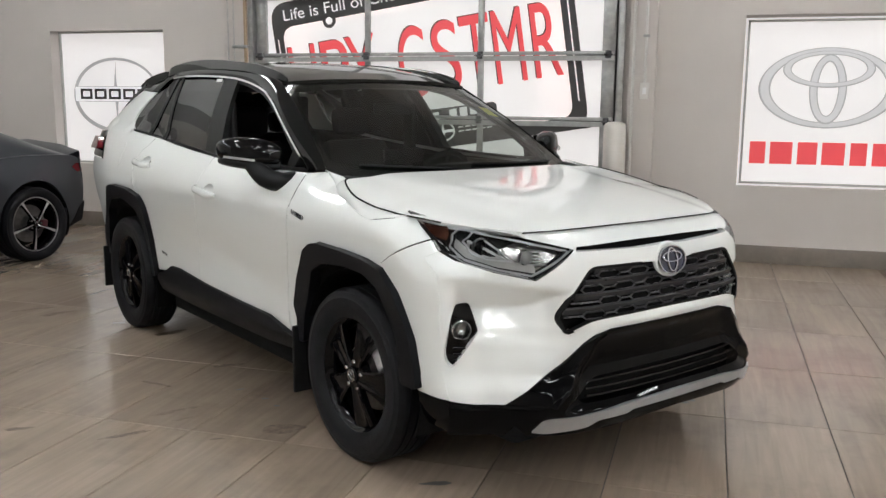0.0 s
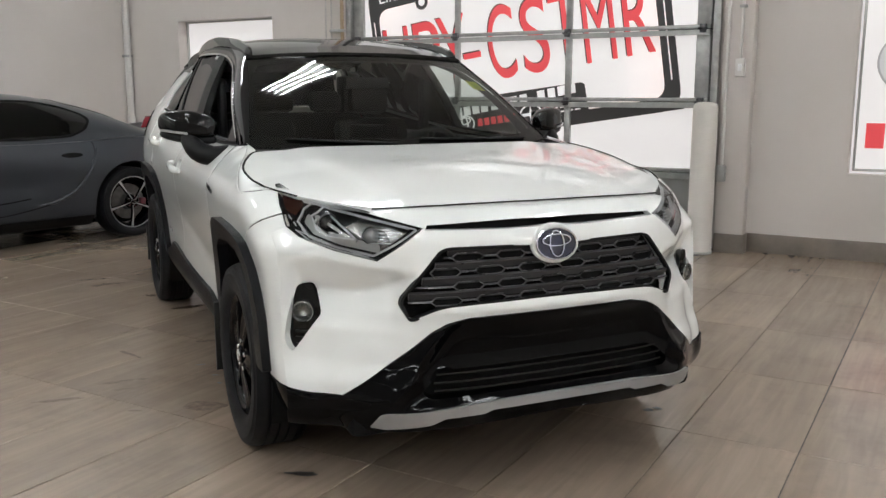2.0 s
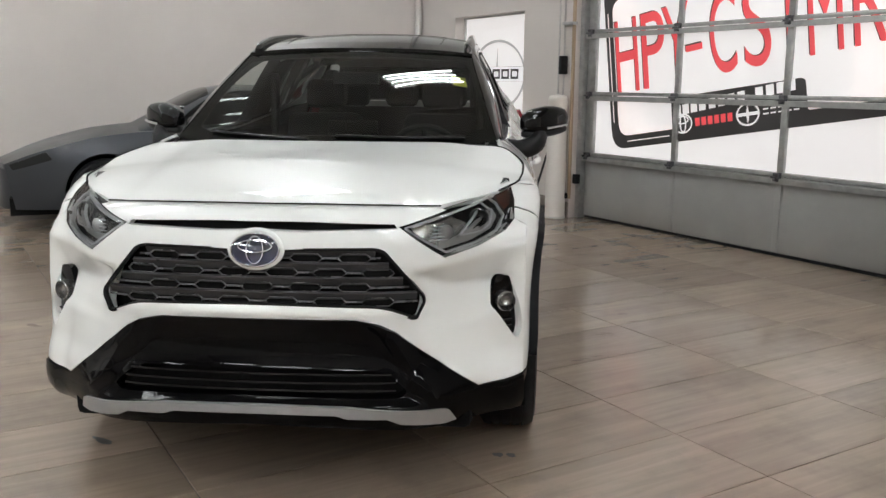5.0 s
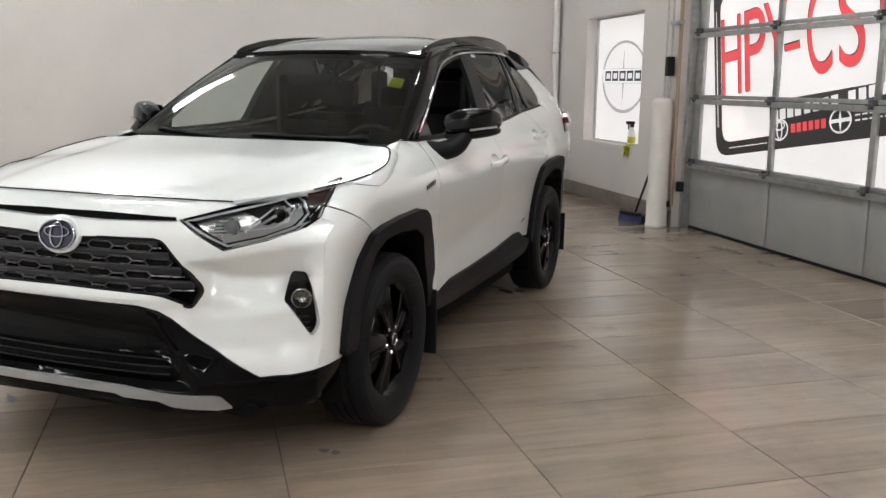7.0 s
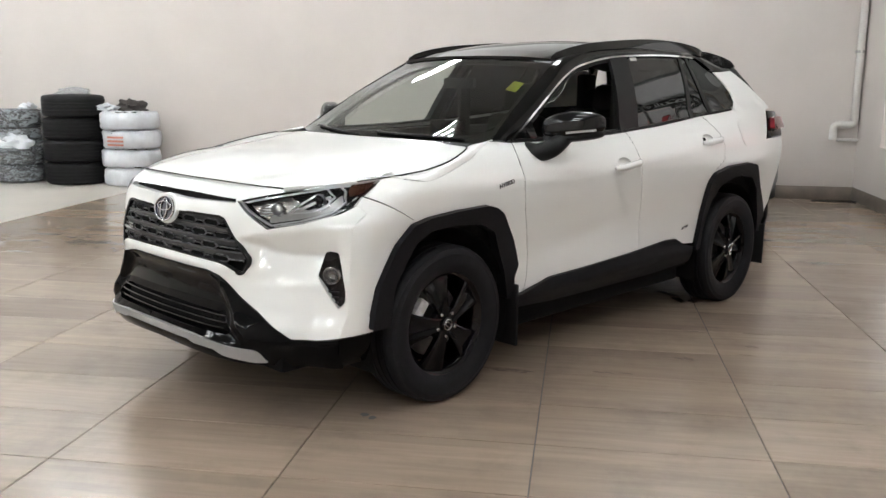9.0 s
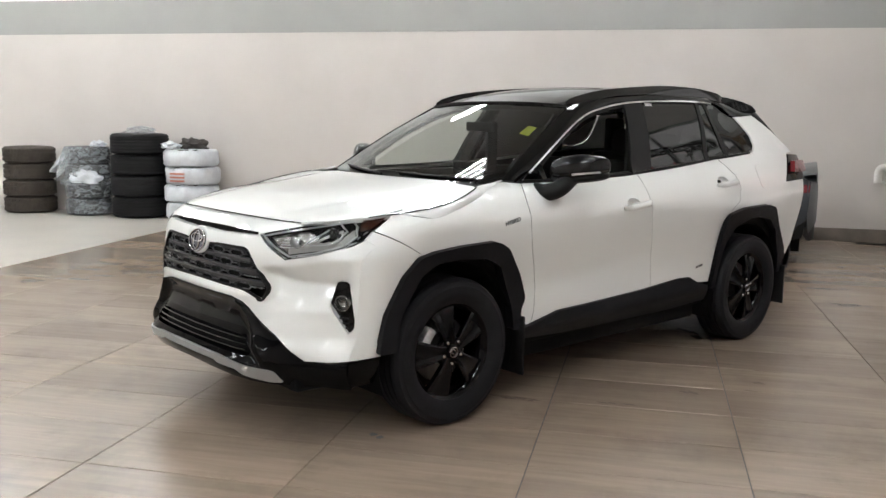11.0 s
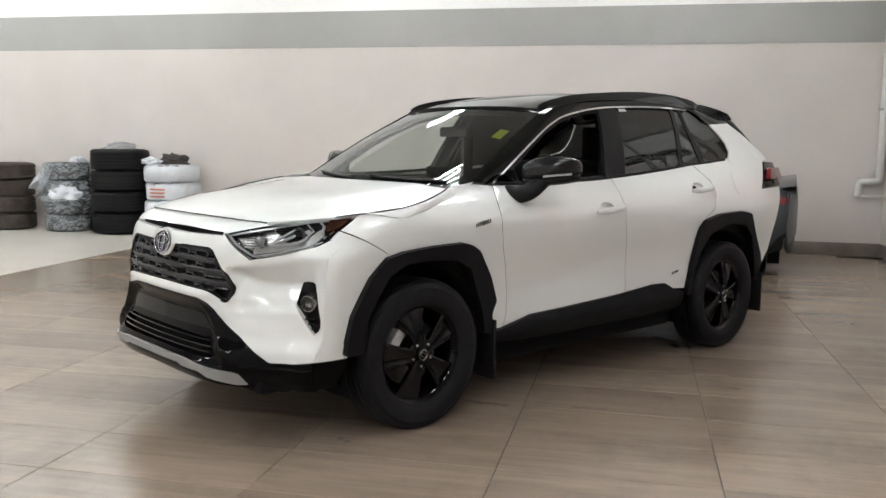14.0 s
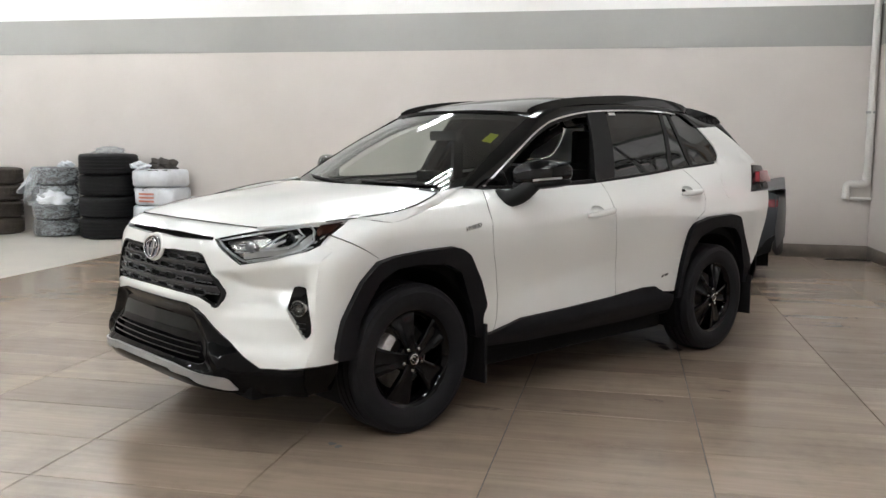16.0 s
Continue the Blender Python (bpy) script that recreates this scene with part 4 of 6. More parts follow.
    # fog lamp
    sh = lambda base: on_nose(base, s)
    fog = part("fog_light_bezel", fill([Vector(p) for p in rounded(FOG, .012, 3)], sh(-.03), .03, rim=False), GLOSS, suv, "gloss black fog light bezel")
    for i in range(3):
        z = .535 + .022 * i
        part("bezel_rib", bar(bmesh.new(), [sh(-.026)(y, z, 0) for y in (.80, .82, .842)], .006, .01, (1, s * .6, 0)), BLACK_PLASTIC, fog)
    c, d = sh(-.016)(.815, .648, 0), Vector((.9, s * .45, 0)).normalized()
    m = Matrix.Translation(c) @ d.to_track_quat("Z", "Y").to_matrix().to_4x4()
    part("fog_lamp", lathe(bmesh.new(), [(.036, -.02), (.036, .004), (.033, .007), (.031, .003), (.016, -.010), (.0001, -.014)], 24, m), DARK_CHROME, fog, "round fog lamp")
    part("fog_lens", lathe(bmesh.new(), [(.032, .005), (.026, .010), (.014, .014), (.0001, .015)], 24, m), LENS, fog)

# lower front: gloss black panel, intake, skid plate
LOWER_PANEL = both([(0, .642), (.32, .640), (.40, .625), (.45, .600), (.715, .389), (.80, .386), (.872, .394), (.872, .262), (.60, .268), (0, .30)])
INTAKE = rounded(both([(0, .474), (.40, .470), (.45, .448), (.50, .405), (.475, .385), (0, .392)]), .02, 3)


def low_skin(u, v, off):
    a = abs(u)
    inner = .37 + (.62 - v) * .72
    k = .008 - .024 * (.5 + .5 * math.tanh((inner - a) / .014)) * (.5 + .5 * math.tanh((.612 - v) / .012)) * (.5 + .5 * math.tanh((v - .37) / .01))
    k += .012 * math.exp(-((a - inner - .035) / .022) ** 2) * (v > .37)
    return on_nose(k - .0175 * max(0, .30 - v) / .06)(u, v, off)


bm = fill(shrink(LOWER_PANEL, G), low_skin, .018, holes=[INTAKE], depth=.05)
for s in (1, -1):
    corner = [(nose_x(.872, z), z) for z in (.394, .32, .262)] + [(1.78, .267), (1.775, .394)]
    fill([Vector(p) for p in corner], on_side(s, .004), .035, depth=.02, bm=bm)
part("lower_bumper", bm, LOW_GLOSS, suv, "gloss black lower bumper")
part("intake_back", fill(INTAKE, on_nose(-.06), .06, rim=False), VOID, suv)
for z in (.408, .432, .456):
    w = .46 - max(0, z - .43) * .6
    part("intake_slat", bar(bmesh.new(), [on_nose(-.03)(-w + 2 * w * i / 14, z, 0) for i in range(15)], .007, .016, (1, 0, .2)), GLOSS, suv)
SKID = both([(0, .372), (.30, .368), (.60, .342), (.618, .335), (.640, .288), (.60, .284), (.47, .304), (.43, .326), (.30, .329), (.27, .341), (0, .344)])
part("skid_plate", fill(rounded(SKID, .006, 2), on_nose(.016), .035, depth=.03), mat("satin_silver_paint", (.33, .33, .335), .38, .4, var=.08, scale=10), suv, "silver front skid plate")

# body sides
for s in (1, -1):
    crest = [(1.622, .832)] + EDGE[1:] + REAR_EDGE + [(1.02, .748), (.95, .748), (.88, .750)]
    up = spline([(x, y, hood_z(x, y)) for x, y in crest], 4)
    drop = lambda x: min(1, max(.12, (x - .87) / .25)) * min(1, max(.06, (1.622 - x) / .14))
    low = [(p.x, side_y(p.x, p.z - .035 * drop(p.x)), p.z - .035 * drop(p.x)) for p in up]
    part("fender_top", face_out(loft(bmesh.new(), [(p.x, s * (p.y + .0035), p.z - .001) for p in up], [(x, s * y, z) for x, y, z in low], 5, .007, (0, s * .6, .8)), (.9, 0, .6)), PEARL, suv)
    fender = [(1.632, 1.036), (1.727, .985), (1.765, .962), (1.564, .852)] + CLAD_F[4:] + [(.80, .408)] + SEAM_F[::-1] + [(.86, 1.156)] + [(x, z) for x, y, z in low[::-1][1:-1:2]]
    part("fender", fill(shrink([Vector(p) for p in fender], G), on_side(s), .035), PEARL, suv)
    fd = SEAM_F + ROCKER[2:5] + [(-.286, .487)] + SEAM_B[::-1][1:] + [(-.1, 1.160), (.14, 1.153), (.5, 1.147)]
    cups = [[Vector((cx + .066 * math.cos(a), cz + .036 * math.sin(a))) for a in (2 * math.pi * i / 24 for i in range(24))] for cx, cz in ((-.030, 1.004), (-1.020, 1.092))]
    door = part("front_door", fill(shrink([Vector(p) for p in fd], G), on_side(s), .035, holes=cups[:1]), PEARL, suv)
    rd = SEAM_B + ROCKER[5:8] + [(-.95, .442)] + [(-.974, .55), (-1.015, .837), (-1.07, .888)] + SEAM_R[::-1] + [(-.82, 1.210), (-.5, 1.185)]
    rear = part("rear_door", fill(shrink([Vector(p) for p in rd], G), on_side(s), .035, holes=cups[1:]), PEARL, suv)
    qp = SEAM_R + CLAD_R[4:9] + [(-1.89, .53), (-1.99, .53), (-2.07, .62), (-2.12, .80), (-2.15, 1.075), (-1.825, 1.07), (-1.90, 1.165), (-1.99, 1.262), (-2.08, 1.27), (-2.02, 1.36), (-1.95, 1.43), (-1.82, 1.530), (-1.575, 1.517), (-1.61, 1.446), (-1.633, 1.383), (-1.622, 1.324), (-1.585, 1.290), (-1.50, 1.268), (-1.3, 1.250)]
    part("quarter_panel", fill(shrink([Vector(p) for p in qp], G), on_side(s), .035), PEARL, suv)
    # black cladding
    part("arch_cladding", fill(rounded(CLAD_F + CLAD_F_IN, .02, 3), on_side(s, .032), .035, depth=.05), CLAD, suv, "black plastic front wheel arch cladding")
    part("arch_cladding", fill(rounded(CLAD_R + CLAD_R_IN, .02, 3), on_side(s, .032), .035, depth=.05), CLAD, suv, "black plastic rear wheel arch cladding")
    sill = ROCKER + [(-.90, .33), (-.5, .315), (.5, .32), (.86, .34)]
    part("sill_cladding", fill([Vector(p) for p in sill], lambda u, v, off: Vector((u, s * (side_y(u, v) + .012 + off + .02 * bulge(u, v, 0, .40, 3, .05)), v)), .03, depth=.05), CLAD, suv, "black plastic sill cladding")
    part("sill_underside", box(-.92, .88, s * .60, s * .845, .30, .335, bevel=.01), VOID, suv)
    for x, z0 in ((.868, .16), (-1.852, .19)):
        part("mud_flap", box(x - .012, x + .006, s * .70, s * .925, z0, .47, bevel=.004), BLACK_PLASTIC, suv)
    # door handles
    for x0, x1, z0, z1, owner in ((.075, -.18, .987, 1.012, door), (-.92, -1.16, 1.079, 1.097, rear)):
        bm = bmesh.new()
        pts = [Vector((x0 + (x1 - x0) * i / 8, 0, z0 + (z1 - z0) * i / 8)) for i in range(9)]
        for i, p in enumerate(pts):
            p.y = s * (side_y(p.x, p.z) + (.040 if 1 < i < 7 else .026 if i in (1, 7) else .006))
        tube(bm, pts, [.012, .018, .020, .020, .019, .019, .020, .018, .013], 10)
        bmesh.ops.scale(bm, vec=(1, .8, 1), space=Matrix.Translation((0, -s * .95, 0)), verts=bm.verts[:])
        part("handle", bm, PEARL, owner, "body-coloured door handle")
        cup = cups[0] if owner is door else cups[1]
        cx, cz = sum(p.x for p in cup) / 24, sum(p.y for p in cup) / 24
        part("handle_cup", fill(cup, lambda u, v, off: Vector((u, s * (side_y(u, v) - .032 * max(0, 1 - ((u - cx) / .066) ** 2 - ((v - cz) / .036) ** 2) ** .6 - .002 + off), v)), .012, rim=False), PEARL, owner)
    # side windows
    WIN = [(.745, 1.158), (.60, 1.25), (.43, 1.35), (.264, 1.437), (.14, 1.49), (.025, 1.526), (-.203, 1.568), (-.449, 1.593), (-.853, 1.608), (-1.15, 1.606), (-1.303, 1.600), (-1.40, 1.592), (-1.48, 1.575), (-1.563, 1.515), (-1.604, 1.446), (-1.627, 1.383), (-1.616, 1.324), (-1.58, 1.293), (-1.50, 1.272), (-1.10, 1.241), (-.82, 1.215), (-.24, 1.172), (.14, 1.158), (.5, 1.152)]
    part("window_seal", bar(bmesh.new(), [on_side(s, -.006)(p[0], p[1], 0) for p in WIN[-6:] + WIN[:1]], .014, .010, (0, s, 0)), BLACK_PLASTIC, suv)
    part("window_trim", bar(bmesh.new(), [on_side(s, .002)(p.x, p.y, 0) for p in spline([(q[0], q[1], 0) for q in WIN[:11]], 4)], .010, .008, (0, s, .4)), CHROME, suv, "bright window trim")
    frame_in = [(.66, 1.168), (.41, 1.33), (.24, 1.42), (.11, 1.475), (.0, 1.508), (-.215, 1.548), (-.345, 1.562), (-.185, 1.182), (.14, 1.168), (.5, 1.162)]
    part("front_window_frame", fill([Vector(p) for p in WIN[:8]] + [Vector((-.30, 1.175)), Vector((-.24, 1.172)), Vector((.14, 1.158)), Vector((.5, 1.152))], on_side(s, -.010), .05, holes=[[Vector(p) for p in frame_in]], depth=.03), BLACK_PLASTIC, door)
    part("b_pillar", fill([Vector(p) for p in [(-.322, 1.578), (-.500, 1.594), (-.372, 1.180), (-.172, 1.166)]], on_side(s, -.001), .05, depth=.02), BLACK_PLASTIC, suv)
    part("rear_window", fill([Vector(p) for p in [(-.502, 1.592), (-.853, 1.605), (-1.087, 1.603), (-.972, 1.226), (-.82, 1.215), (-.374, 1.182)]], on_side(s, -.008), .06, depth=.004), PRIVACY, rear, "dark privacy glass")
    part("window_bar", fill([Vector(p) for p in [(-1.087, 1.604), (-1.128, 1.604), (-1.010, 1.229), (-.972, 1.226)]], on_side(s, -.002), .05, depth=.02), BLACK_PLASTIC, rear)
    part("vent_window", fill([Vector(p) for p in [(-1.128, 1.603), (-1.190, 1.601), (-1.215, 1.248), (-1.010, 1.229)]], on_side(s, -.008), .06, depth=.004), PRIVACY, rear, "dark privacy glass")
    part("window_bar", fill([Vector(p) for p in [(-1.190, 1.602), (-1.232, 1.602), (-1.256, 1.252), (-1.215, 1.248)]], on_side(s, -.002), .05, depth=.02), BLACK_PLASTIC, suv)
    part("quarter_window", fill([Vector(p) for p in [(-1.232, 1.602), (-1.303, 1.598), (-1.40, 1.585), (-1.47, 1.565), (-1.557, 1.512), (-1.60, 1.444), (-1.622, 1.383), (-1.612, 1.325), (-1.577, 1.295), (-1.50, 1.274), (-1.256, 1.252)]], on_side(s, -.008), .06, depth=.004), PRIVACY, suv, "dark privacy glass")
    part("sail_panel", fill([Vector(p) for p in [(.735, 1.158), (.58, 1.262), (.555, 1.155)]], on_side(s, -.001), .05, depth=.02), GLOSS, door)
    # screen pillar and roof edge
    A = [(.878, .744), (.70, .700), (.50, .655), (.33, .620), (.18, .595), (0, .580), (-.25, .570), (-.7, .566), (-1.15, .555), (-1.36, .545), (-1.56, .53), (-1.84, .505)]
    za = [screen_z(x, y) + .004 for x, y in A[:5]] + [roof_z(x, y) + .002 for x, y in A[5:]]
    B = [(.79, 1.150), (.60, 1.252), (.43, 1.352), (.264, 1.439), (.14, 1.492), (-.03, 1.540), (-.26, 1.577), (-.7, 1.604), (-1.15, 1.610), (-1.40, 1.598), (-1.575, 1.520), (-1.82, 1.530)]
    a3 = spline([(x, s * y, z) for (x, y), z in zip(A, za)], 5)
    b3 = spline([(x, s * (side_y(x, z) + .004), z) for x, z in B], 5)
    bm = face_out(loft(bmesh.new(), a3, b3, 6, .010, (0, s * .6, .8)), (-.5, 0, .8))
    part("roof_pillar", bm, GLOSS, suv, "gloss black screen pillar and roof edge")
    # roof rail
    R = spline([(.185, 0, 1.583), (.12, 0, 1.611), (.03, 0, 1.632), (-.1, 0, 1.654), (-.3, 0, 1.676), (-.74, 0, 1.705), (-1.09, 0, 1.705), (-1.30, 0, 1.692), (-1.44, 0, 1.674), (-1.52, 0, 1.652)], 6)
    bm = bmesh.new()
    rows = []
    for i, p in enumerate(R):
        y = .566 - .02 * max(0, -p.x - .3)
        low = roof_z(p.x, y + .02) - .012 - .05 * max(0, p.x + .1)
        w = .016 * min(1, .25 + .12 * min(i, len(R) - 1 - i))
        rows.append([bm.verts.new((p.x, s * (y + dy), z)) for dy, z in ((w * 1.9, low), (w * 1.2, low + .6 * (p.z - low)), (w * .5, p.z), (-w * .5, p.z), (-w, p.z - .012), (-w * 1.15, low))])
    for a, b in zip(rows, rows[1:]):
        for i in range(5):
            bm.faces.new((a[i], b[i], b[i + 1], a[i + 1]))
    bm.faces.new(rows[0]), bm.faces.new(rows[-1][::-1])
    bmesh.ops.recalc_face_normals(bm, faces=bm.faces[:])
    part("roof_rail", bm, GLOSS, suv, "black roof rail")
    # dark strips drawn for the shade in the gaps between the panels
    for pts in (SEAM_F, SEAM_B, SEAM_R, [(1.766, .960), (1.564, .852)]):
        line3 = [on_side(s, -.0045)(p.x, p.y, 0) for p in spline([(q[0], q[1], 0) for q in pts], 4)]
        part("gap_seal", bar(bmesh.new(), line3, .0046, .0025, (0, s, .1)), VOID, suv)
    seam_h = [(1.75, .772)] + EDGE + REAR_EDGE
    part("gap_seal", bar(bmesh.new(), [on_hood(.0005)(p.x, p.y, 0) for p in spline([(q[0], s * q[1], 0) for q in seam_h], 4)], .0070, .003, (0, s * .35, 1)), VOID, suv)
    flap = [(-1.545 + .085 * math.cos(a) * abs(math.cos(a)) ** -.5, 1.115 + .080 * math.sin(a) * abs(math.sin(a)) ** -.5) for a in (2 * math.pi * (i + .5) / 32 for i in range(32))]
    part("fuel_flap", fill([Vector(p) for p in flap], on_side(s, .0025), .03, depth=.004), PEARL, suv)


# roof, glass, cowl
ROOF = [(.255, 0), (.245, .25), (.215, .45), (.182, .596), (0, .583), (-.25, .573), (-.7, .569), (-1.15, .558), (-1.5, .538), (-1.9, .505), (-1.97, .3), (-1.99, 0)]
roof_poly = [Vector(p) for p in ROOF] + [Vector((p[0], -p[1])) for p in ROOF[::-1] if p[1] > 1e-4]
sunroof = rounded([(.10, -.42), (.10, .42), (-.40, .43), (-.40, -.43)], .05, 4)
part("roof", fill(roof_poly, on_roof(.003), .06, holes=[sunroof], depth=.02), GLOSS, suv, "gloss black roof")
part("sunroof", fill(shrink(sunroof, .004), on_roof(.001), .08, depth=.01), GLOSS, suv, "dark glass sunroof panel")
part("roof_lining", fill(roof_poly, on_roof(-.05), .12, rim=False), DASH, suv)
SCR = [(1.04, 0), (1.03, .25), (.995, .45), (.945, .60), (.880, .744), (.70, .701), (.50, .656), (.33, .621), (.182, .596), (.215, .45), (.245, .25), (.255, 0)]
scr_poly = [Vector(p) for p in SCR] + [Vector((p[0], -p[1])) for p in SCR[::-1] if p[1] > 1e-4]
part("windscreen", fill(scr_poly, on_screen(.0), .05, depth=.005), GLASS, suv, "clear windscreen")
band_in = [(.96, 0), (.95, .25), (.915, .45), (.865, .60), (.80, .690), (.50, .630), (.36, .602), (.27, .56), (.30, .25), (.31, 0)]
band_in = [Vector(p) for p in band_in] + [Vector((p[0], -p[1])) for p in band_in[::-1] if p[1] > 1e-4]
part("screen_border", fill(scr_poly, on_screen(-.006), .06, holes=[band_in], rim=False), VOID, suv)
cowl = [(1.085, 0), (1.08, .25), (1.07, .5), (1.06, .745), (.875, .745), (.935, .60), (.985, .45), (1.02, .25), (1.03, 0)]
cowl = [Vector(p) for p in cowl] + [Vector((p[0], -p[1])) for p in cowl[::-1] if p[1] > 1e-4]
part("cowl", fill(cowl, lambda u, v, off: Vector((u, v, min(hood_z(max(u, 1.0), v) - .014, screen_z(min(u, 1.02), v) + .004) + off)), .05), BLACK_PLASTIC, suv)
for y0, y1, x1 in ((.60, .02, .99), (-.10, -.58, .955)):
    pts = [(1.012 - .09 * ((y0 + (y1 - y0) * i / 10) / .6) ** 2 - .03 * i / 10, y0 + (y1 - y0) * i / 10) for i in range(11)]
    wiper = part("wiper", tube(bmesh.new(), [(x, y, screen_z(x, y) + .012) for x, y in pts], .005, 6), BLACK_PLASTIC, suv)
    part("wiper_blade", bar(bmesh.new(), [(x - .008, y, screen_z(x - .008, y) + .003) for x, y in pts], .008, .008, (.5, 0, .8)), RUBBER, wiper)
# stickers on the glass
part("sticker", fill([Vector(p) for p in [(.515, .590), (.515, .520), (.430, .510), (.430, .575)]], on_screen(-.003), .05, depth=.001), YELLOW, suv, "yellow windscreen sticker")
for s in (1, -1):
    part("sticker", fill([Vector(p) for p in [(-.53, 1.588), (-.60, 1.590), (-.60, 1.573), (-.53, 1.571)]], on_side(s, -.004), .05, depth=.001), PAPER, suv, "small white window sticker")

# door mirrors
for s in (1, -1):
    mid = .972 if s > 0 else .948

    def shell(z0, hz, wide, deep):
        """A rounded box, narrower at the outer end, its front swept back."""
        bm = bmesh.new()
        bmesh.ops.create_icosphere(bm, subdivisions=4, radius=1)
        for v in bm.verts:
            x, y, z = v.co
            q = 3.0
            k = (abs(x) ** q + abs(y) ** q + abs(z) ** q) ** (-1 / q)
            x, y, z = x * k, y * k, z * k
            taper = 1 - .18 * max(0, y) - .10 * max(0, -y)
            v.co = Vector((.515 + deep * x * taper * (1 - .14 * z) - .075 * y, s * (mid + wide * y), z0 + hz * z * taper + .012 * y))
        return bm
    mir = part("door_mirror", shell(1.232, .070, .120, .085), GLOSS, suv, "gloss black door mirror with silver signal strip")
    part("lower_shell", shell(1.180, .030, .115, .080), BLACK_PLASTIC, mir)
    bm = tube(bmesh.new(), spline([(.665, s * .79, 1.105), (.655, s * .86, 1.100), (.630, s * .925, 1.122), (.540, s * .955, 1.185)], 4), [.044] * 5 + [.047] * 4 + [.046, .043, .040, .037], 14)
    part("arm", bm, BLACK_PLASTIC, mir)
    part("signal_strip", bar(bmesh.new(), [(.598 - .105 * (i / 6) ** 1.6, s * (mid + .013 + .100 * i / 6), 1.198 + .014 * i / 6) for i in range(7)], .010, .006, (1, s * .6, 0)), SILVER, mir)
    part("mirror_glass", box(-.003, .003, -.09, .09, 1.178, 1.282, bevel=.002, m=Matrix.Translation((.440, s * mid, 0)) @ Matrix.Rotation(s * .48, 4, "Z")), CHROME, mir)

# rear end
part("tailgate", fill(both([(0, .62), (.62, .62), (.80, .72), (.83, 1.09), (.60, 1.10), (.60, 1.25), (.70, 1.26), (0, 1.27)]), on_tail(), .07), PEARL, suv)
part("rear_window", fill(both([(0, 1.275), (.66, 1.275), (.55, 1.57), (0, 1.585)]), on_tail(-.01), .08), PRIVACY, suv, "dark rear window")
part("rear_bumper", fill(both([(0, .30), (.70, .30), (.90, .42), (.90, .70), (.80, .715), (.62, .61), (0, .61)]), on_tail(.01), .06), CLAD, suv, "black rear bumper")
bm = bmesh.new()
rows = []
for k in range(25):
    a = abs(k - 12) / 12
    y = (k - 12) / 12 * .566
    x1 = -2.02 + .115 * a ** 2.2
    top = lambda x: roof_z(x, y) + .004 + .030 * smooth((-1.30 - x) / .26)
    z1, thick = top(x1), .028 + .036 * a ** 2
    low = ((x1 + .010, z1 - thick * .55), (x1 + .055, z1 - thick), (-1.74, top(-1.74) - .050 - .030 * a ** 2), (-1.58, roof_z(-1.58, y) - .055 - .035 * a ** 2), (-1.40, roof_z(-1.40, y) - .03))
    rows.append([bm.verts.new((x, y * w, z)) for x, z, w in [(x, top(x), w) for x, w in ((-1.38, .94), (-1.47, .95), (-1.56, .97), (-1.66, .985), (-1.76, 1), (-1.86, 1))] + [(x1 + .012, z1 + .002, 1), (x1, z1 - .006, 1)] + [(x, z, 1 + k * a) for (x, z), k in zip(low, (.06, .06, .05, .03, -.08))]])
for p, q in zip(rows, rows[1:]):
    for i in range(len(p)):
        bm.faces.new((p[i], p[(i + 1) % len(p)], q[(i + 1) % len(p)], q[i]))
bm.faces.new(rows[0]), bm.faces.new(rows[-1][::-1])
bmesh.ops.recalc_face_normals(bm, faces=bm.faces[:])
part("spoiler", bm, GLOSS, suv, "gloss black roof spoiler")
for s in (1, -1):
    # fin between the quarter panel and the rear window, below the spoiler's end
    rows, bm = [], bmesh.new()
    for x, z, w in ((-1.80, 1.545, .075), (-1.86, 1.505, .062), (-1.92, 1.45, .046), (-1.975, 1.39, .026), (-2.01, 1.345, .008)):
        y = side_y(x, z)
        rows.append([bm.verts.new(p) for p in ((x, s * (y - .004), z), (x - .5 * w, s * (y - .006), z + .3 * w), (x - w, s * (y - .03), z + .55 * w), (x - w, s * (y - .05), z + .45 * w), (x, s * (y - .03), z - .01))])
    for p, q in zip(rows, rows[1:]):
        for i in range(5):
            bm.faces.new((p[i], p[(i + 1) % 5], q[(i + 1) % 5], q[i]))
    bm.faces.new(rows[0]), bm.faces.new(rows[-1][::-1])
    bmesh.ops.recalc_face_normals(bm, faces=bm.faces[:])
    part("spoiler_side", bm, GLOSS, suv)
    lampbm = fill([Vector(p) for p in rounded([(-1.832, 1.078), (-1.91, 1.17), (-1.992, 1.256), (-2.17, 1.25), (-2.15, 1.085)], .010, 3)], on_side(s, .006), .03, depth=.03)
    tl = part("tail_light", lampbm, GLOSS, suv, "red tail light in a dark housing")
    part("red_lens", fill([Vector(p) for p in rounded([(-1.925, 1.135), (-1.995, 1.215), (-2.16, 1.215), (-2.15, 1.135)], .014, 3)], on_side(s, .040), .03, depth=.04), REDLAMP, tl)
    part("red_lens", fill([Vector((s * p[0], p[1])) for p in rounded([(.62, 1.13), (.85, 1.12), (.83, 1.22), (.62, 1.23)], .012, 3)], on_tail(-.02), .05, depth=.03), REDLAMP, tl)

# the nose stands slightly high
for o in suv.children_recursive:
    for v in o.data.vertices:
        t = max(0, min(1, (v.co.x - 1.05) / .65))
        v.co.z += .010 * t * t * (3 - 2 * t)

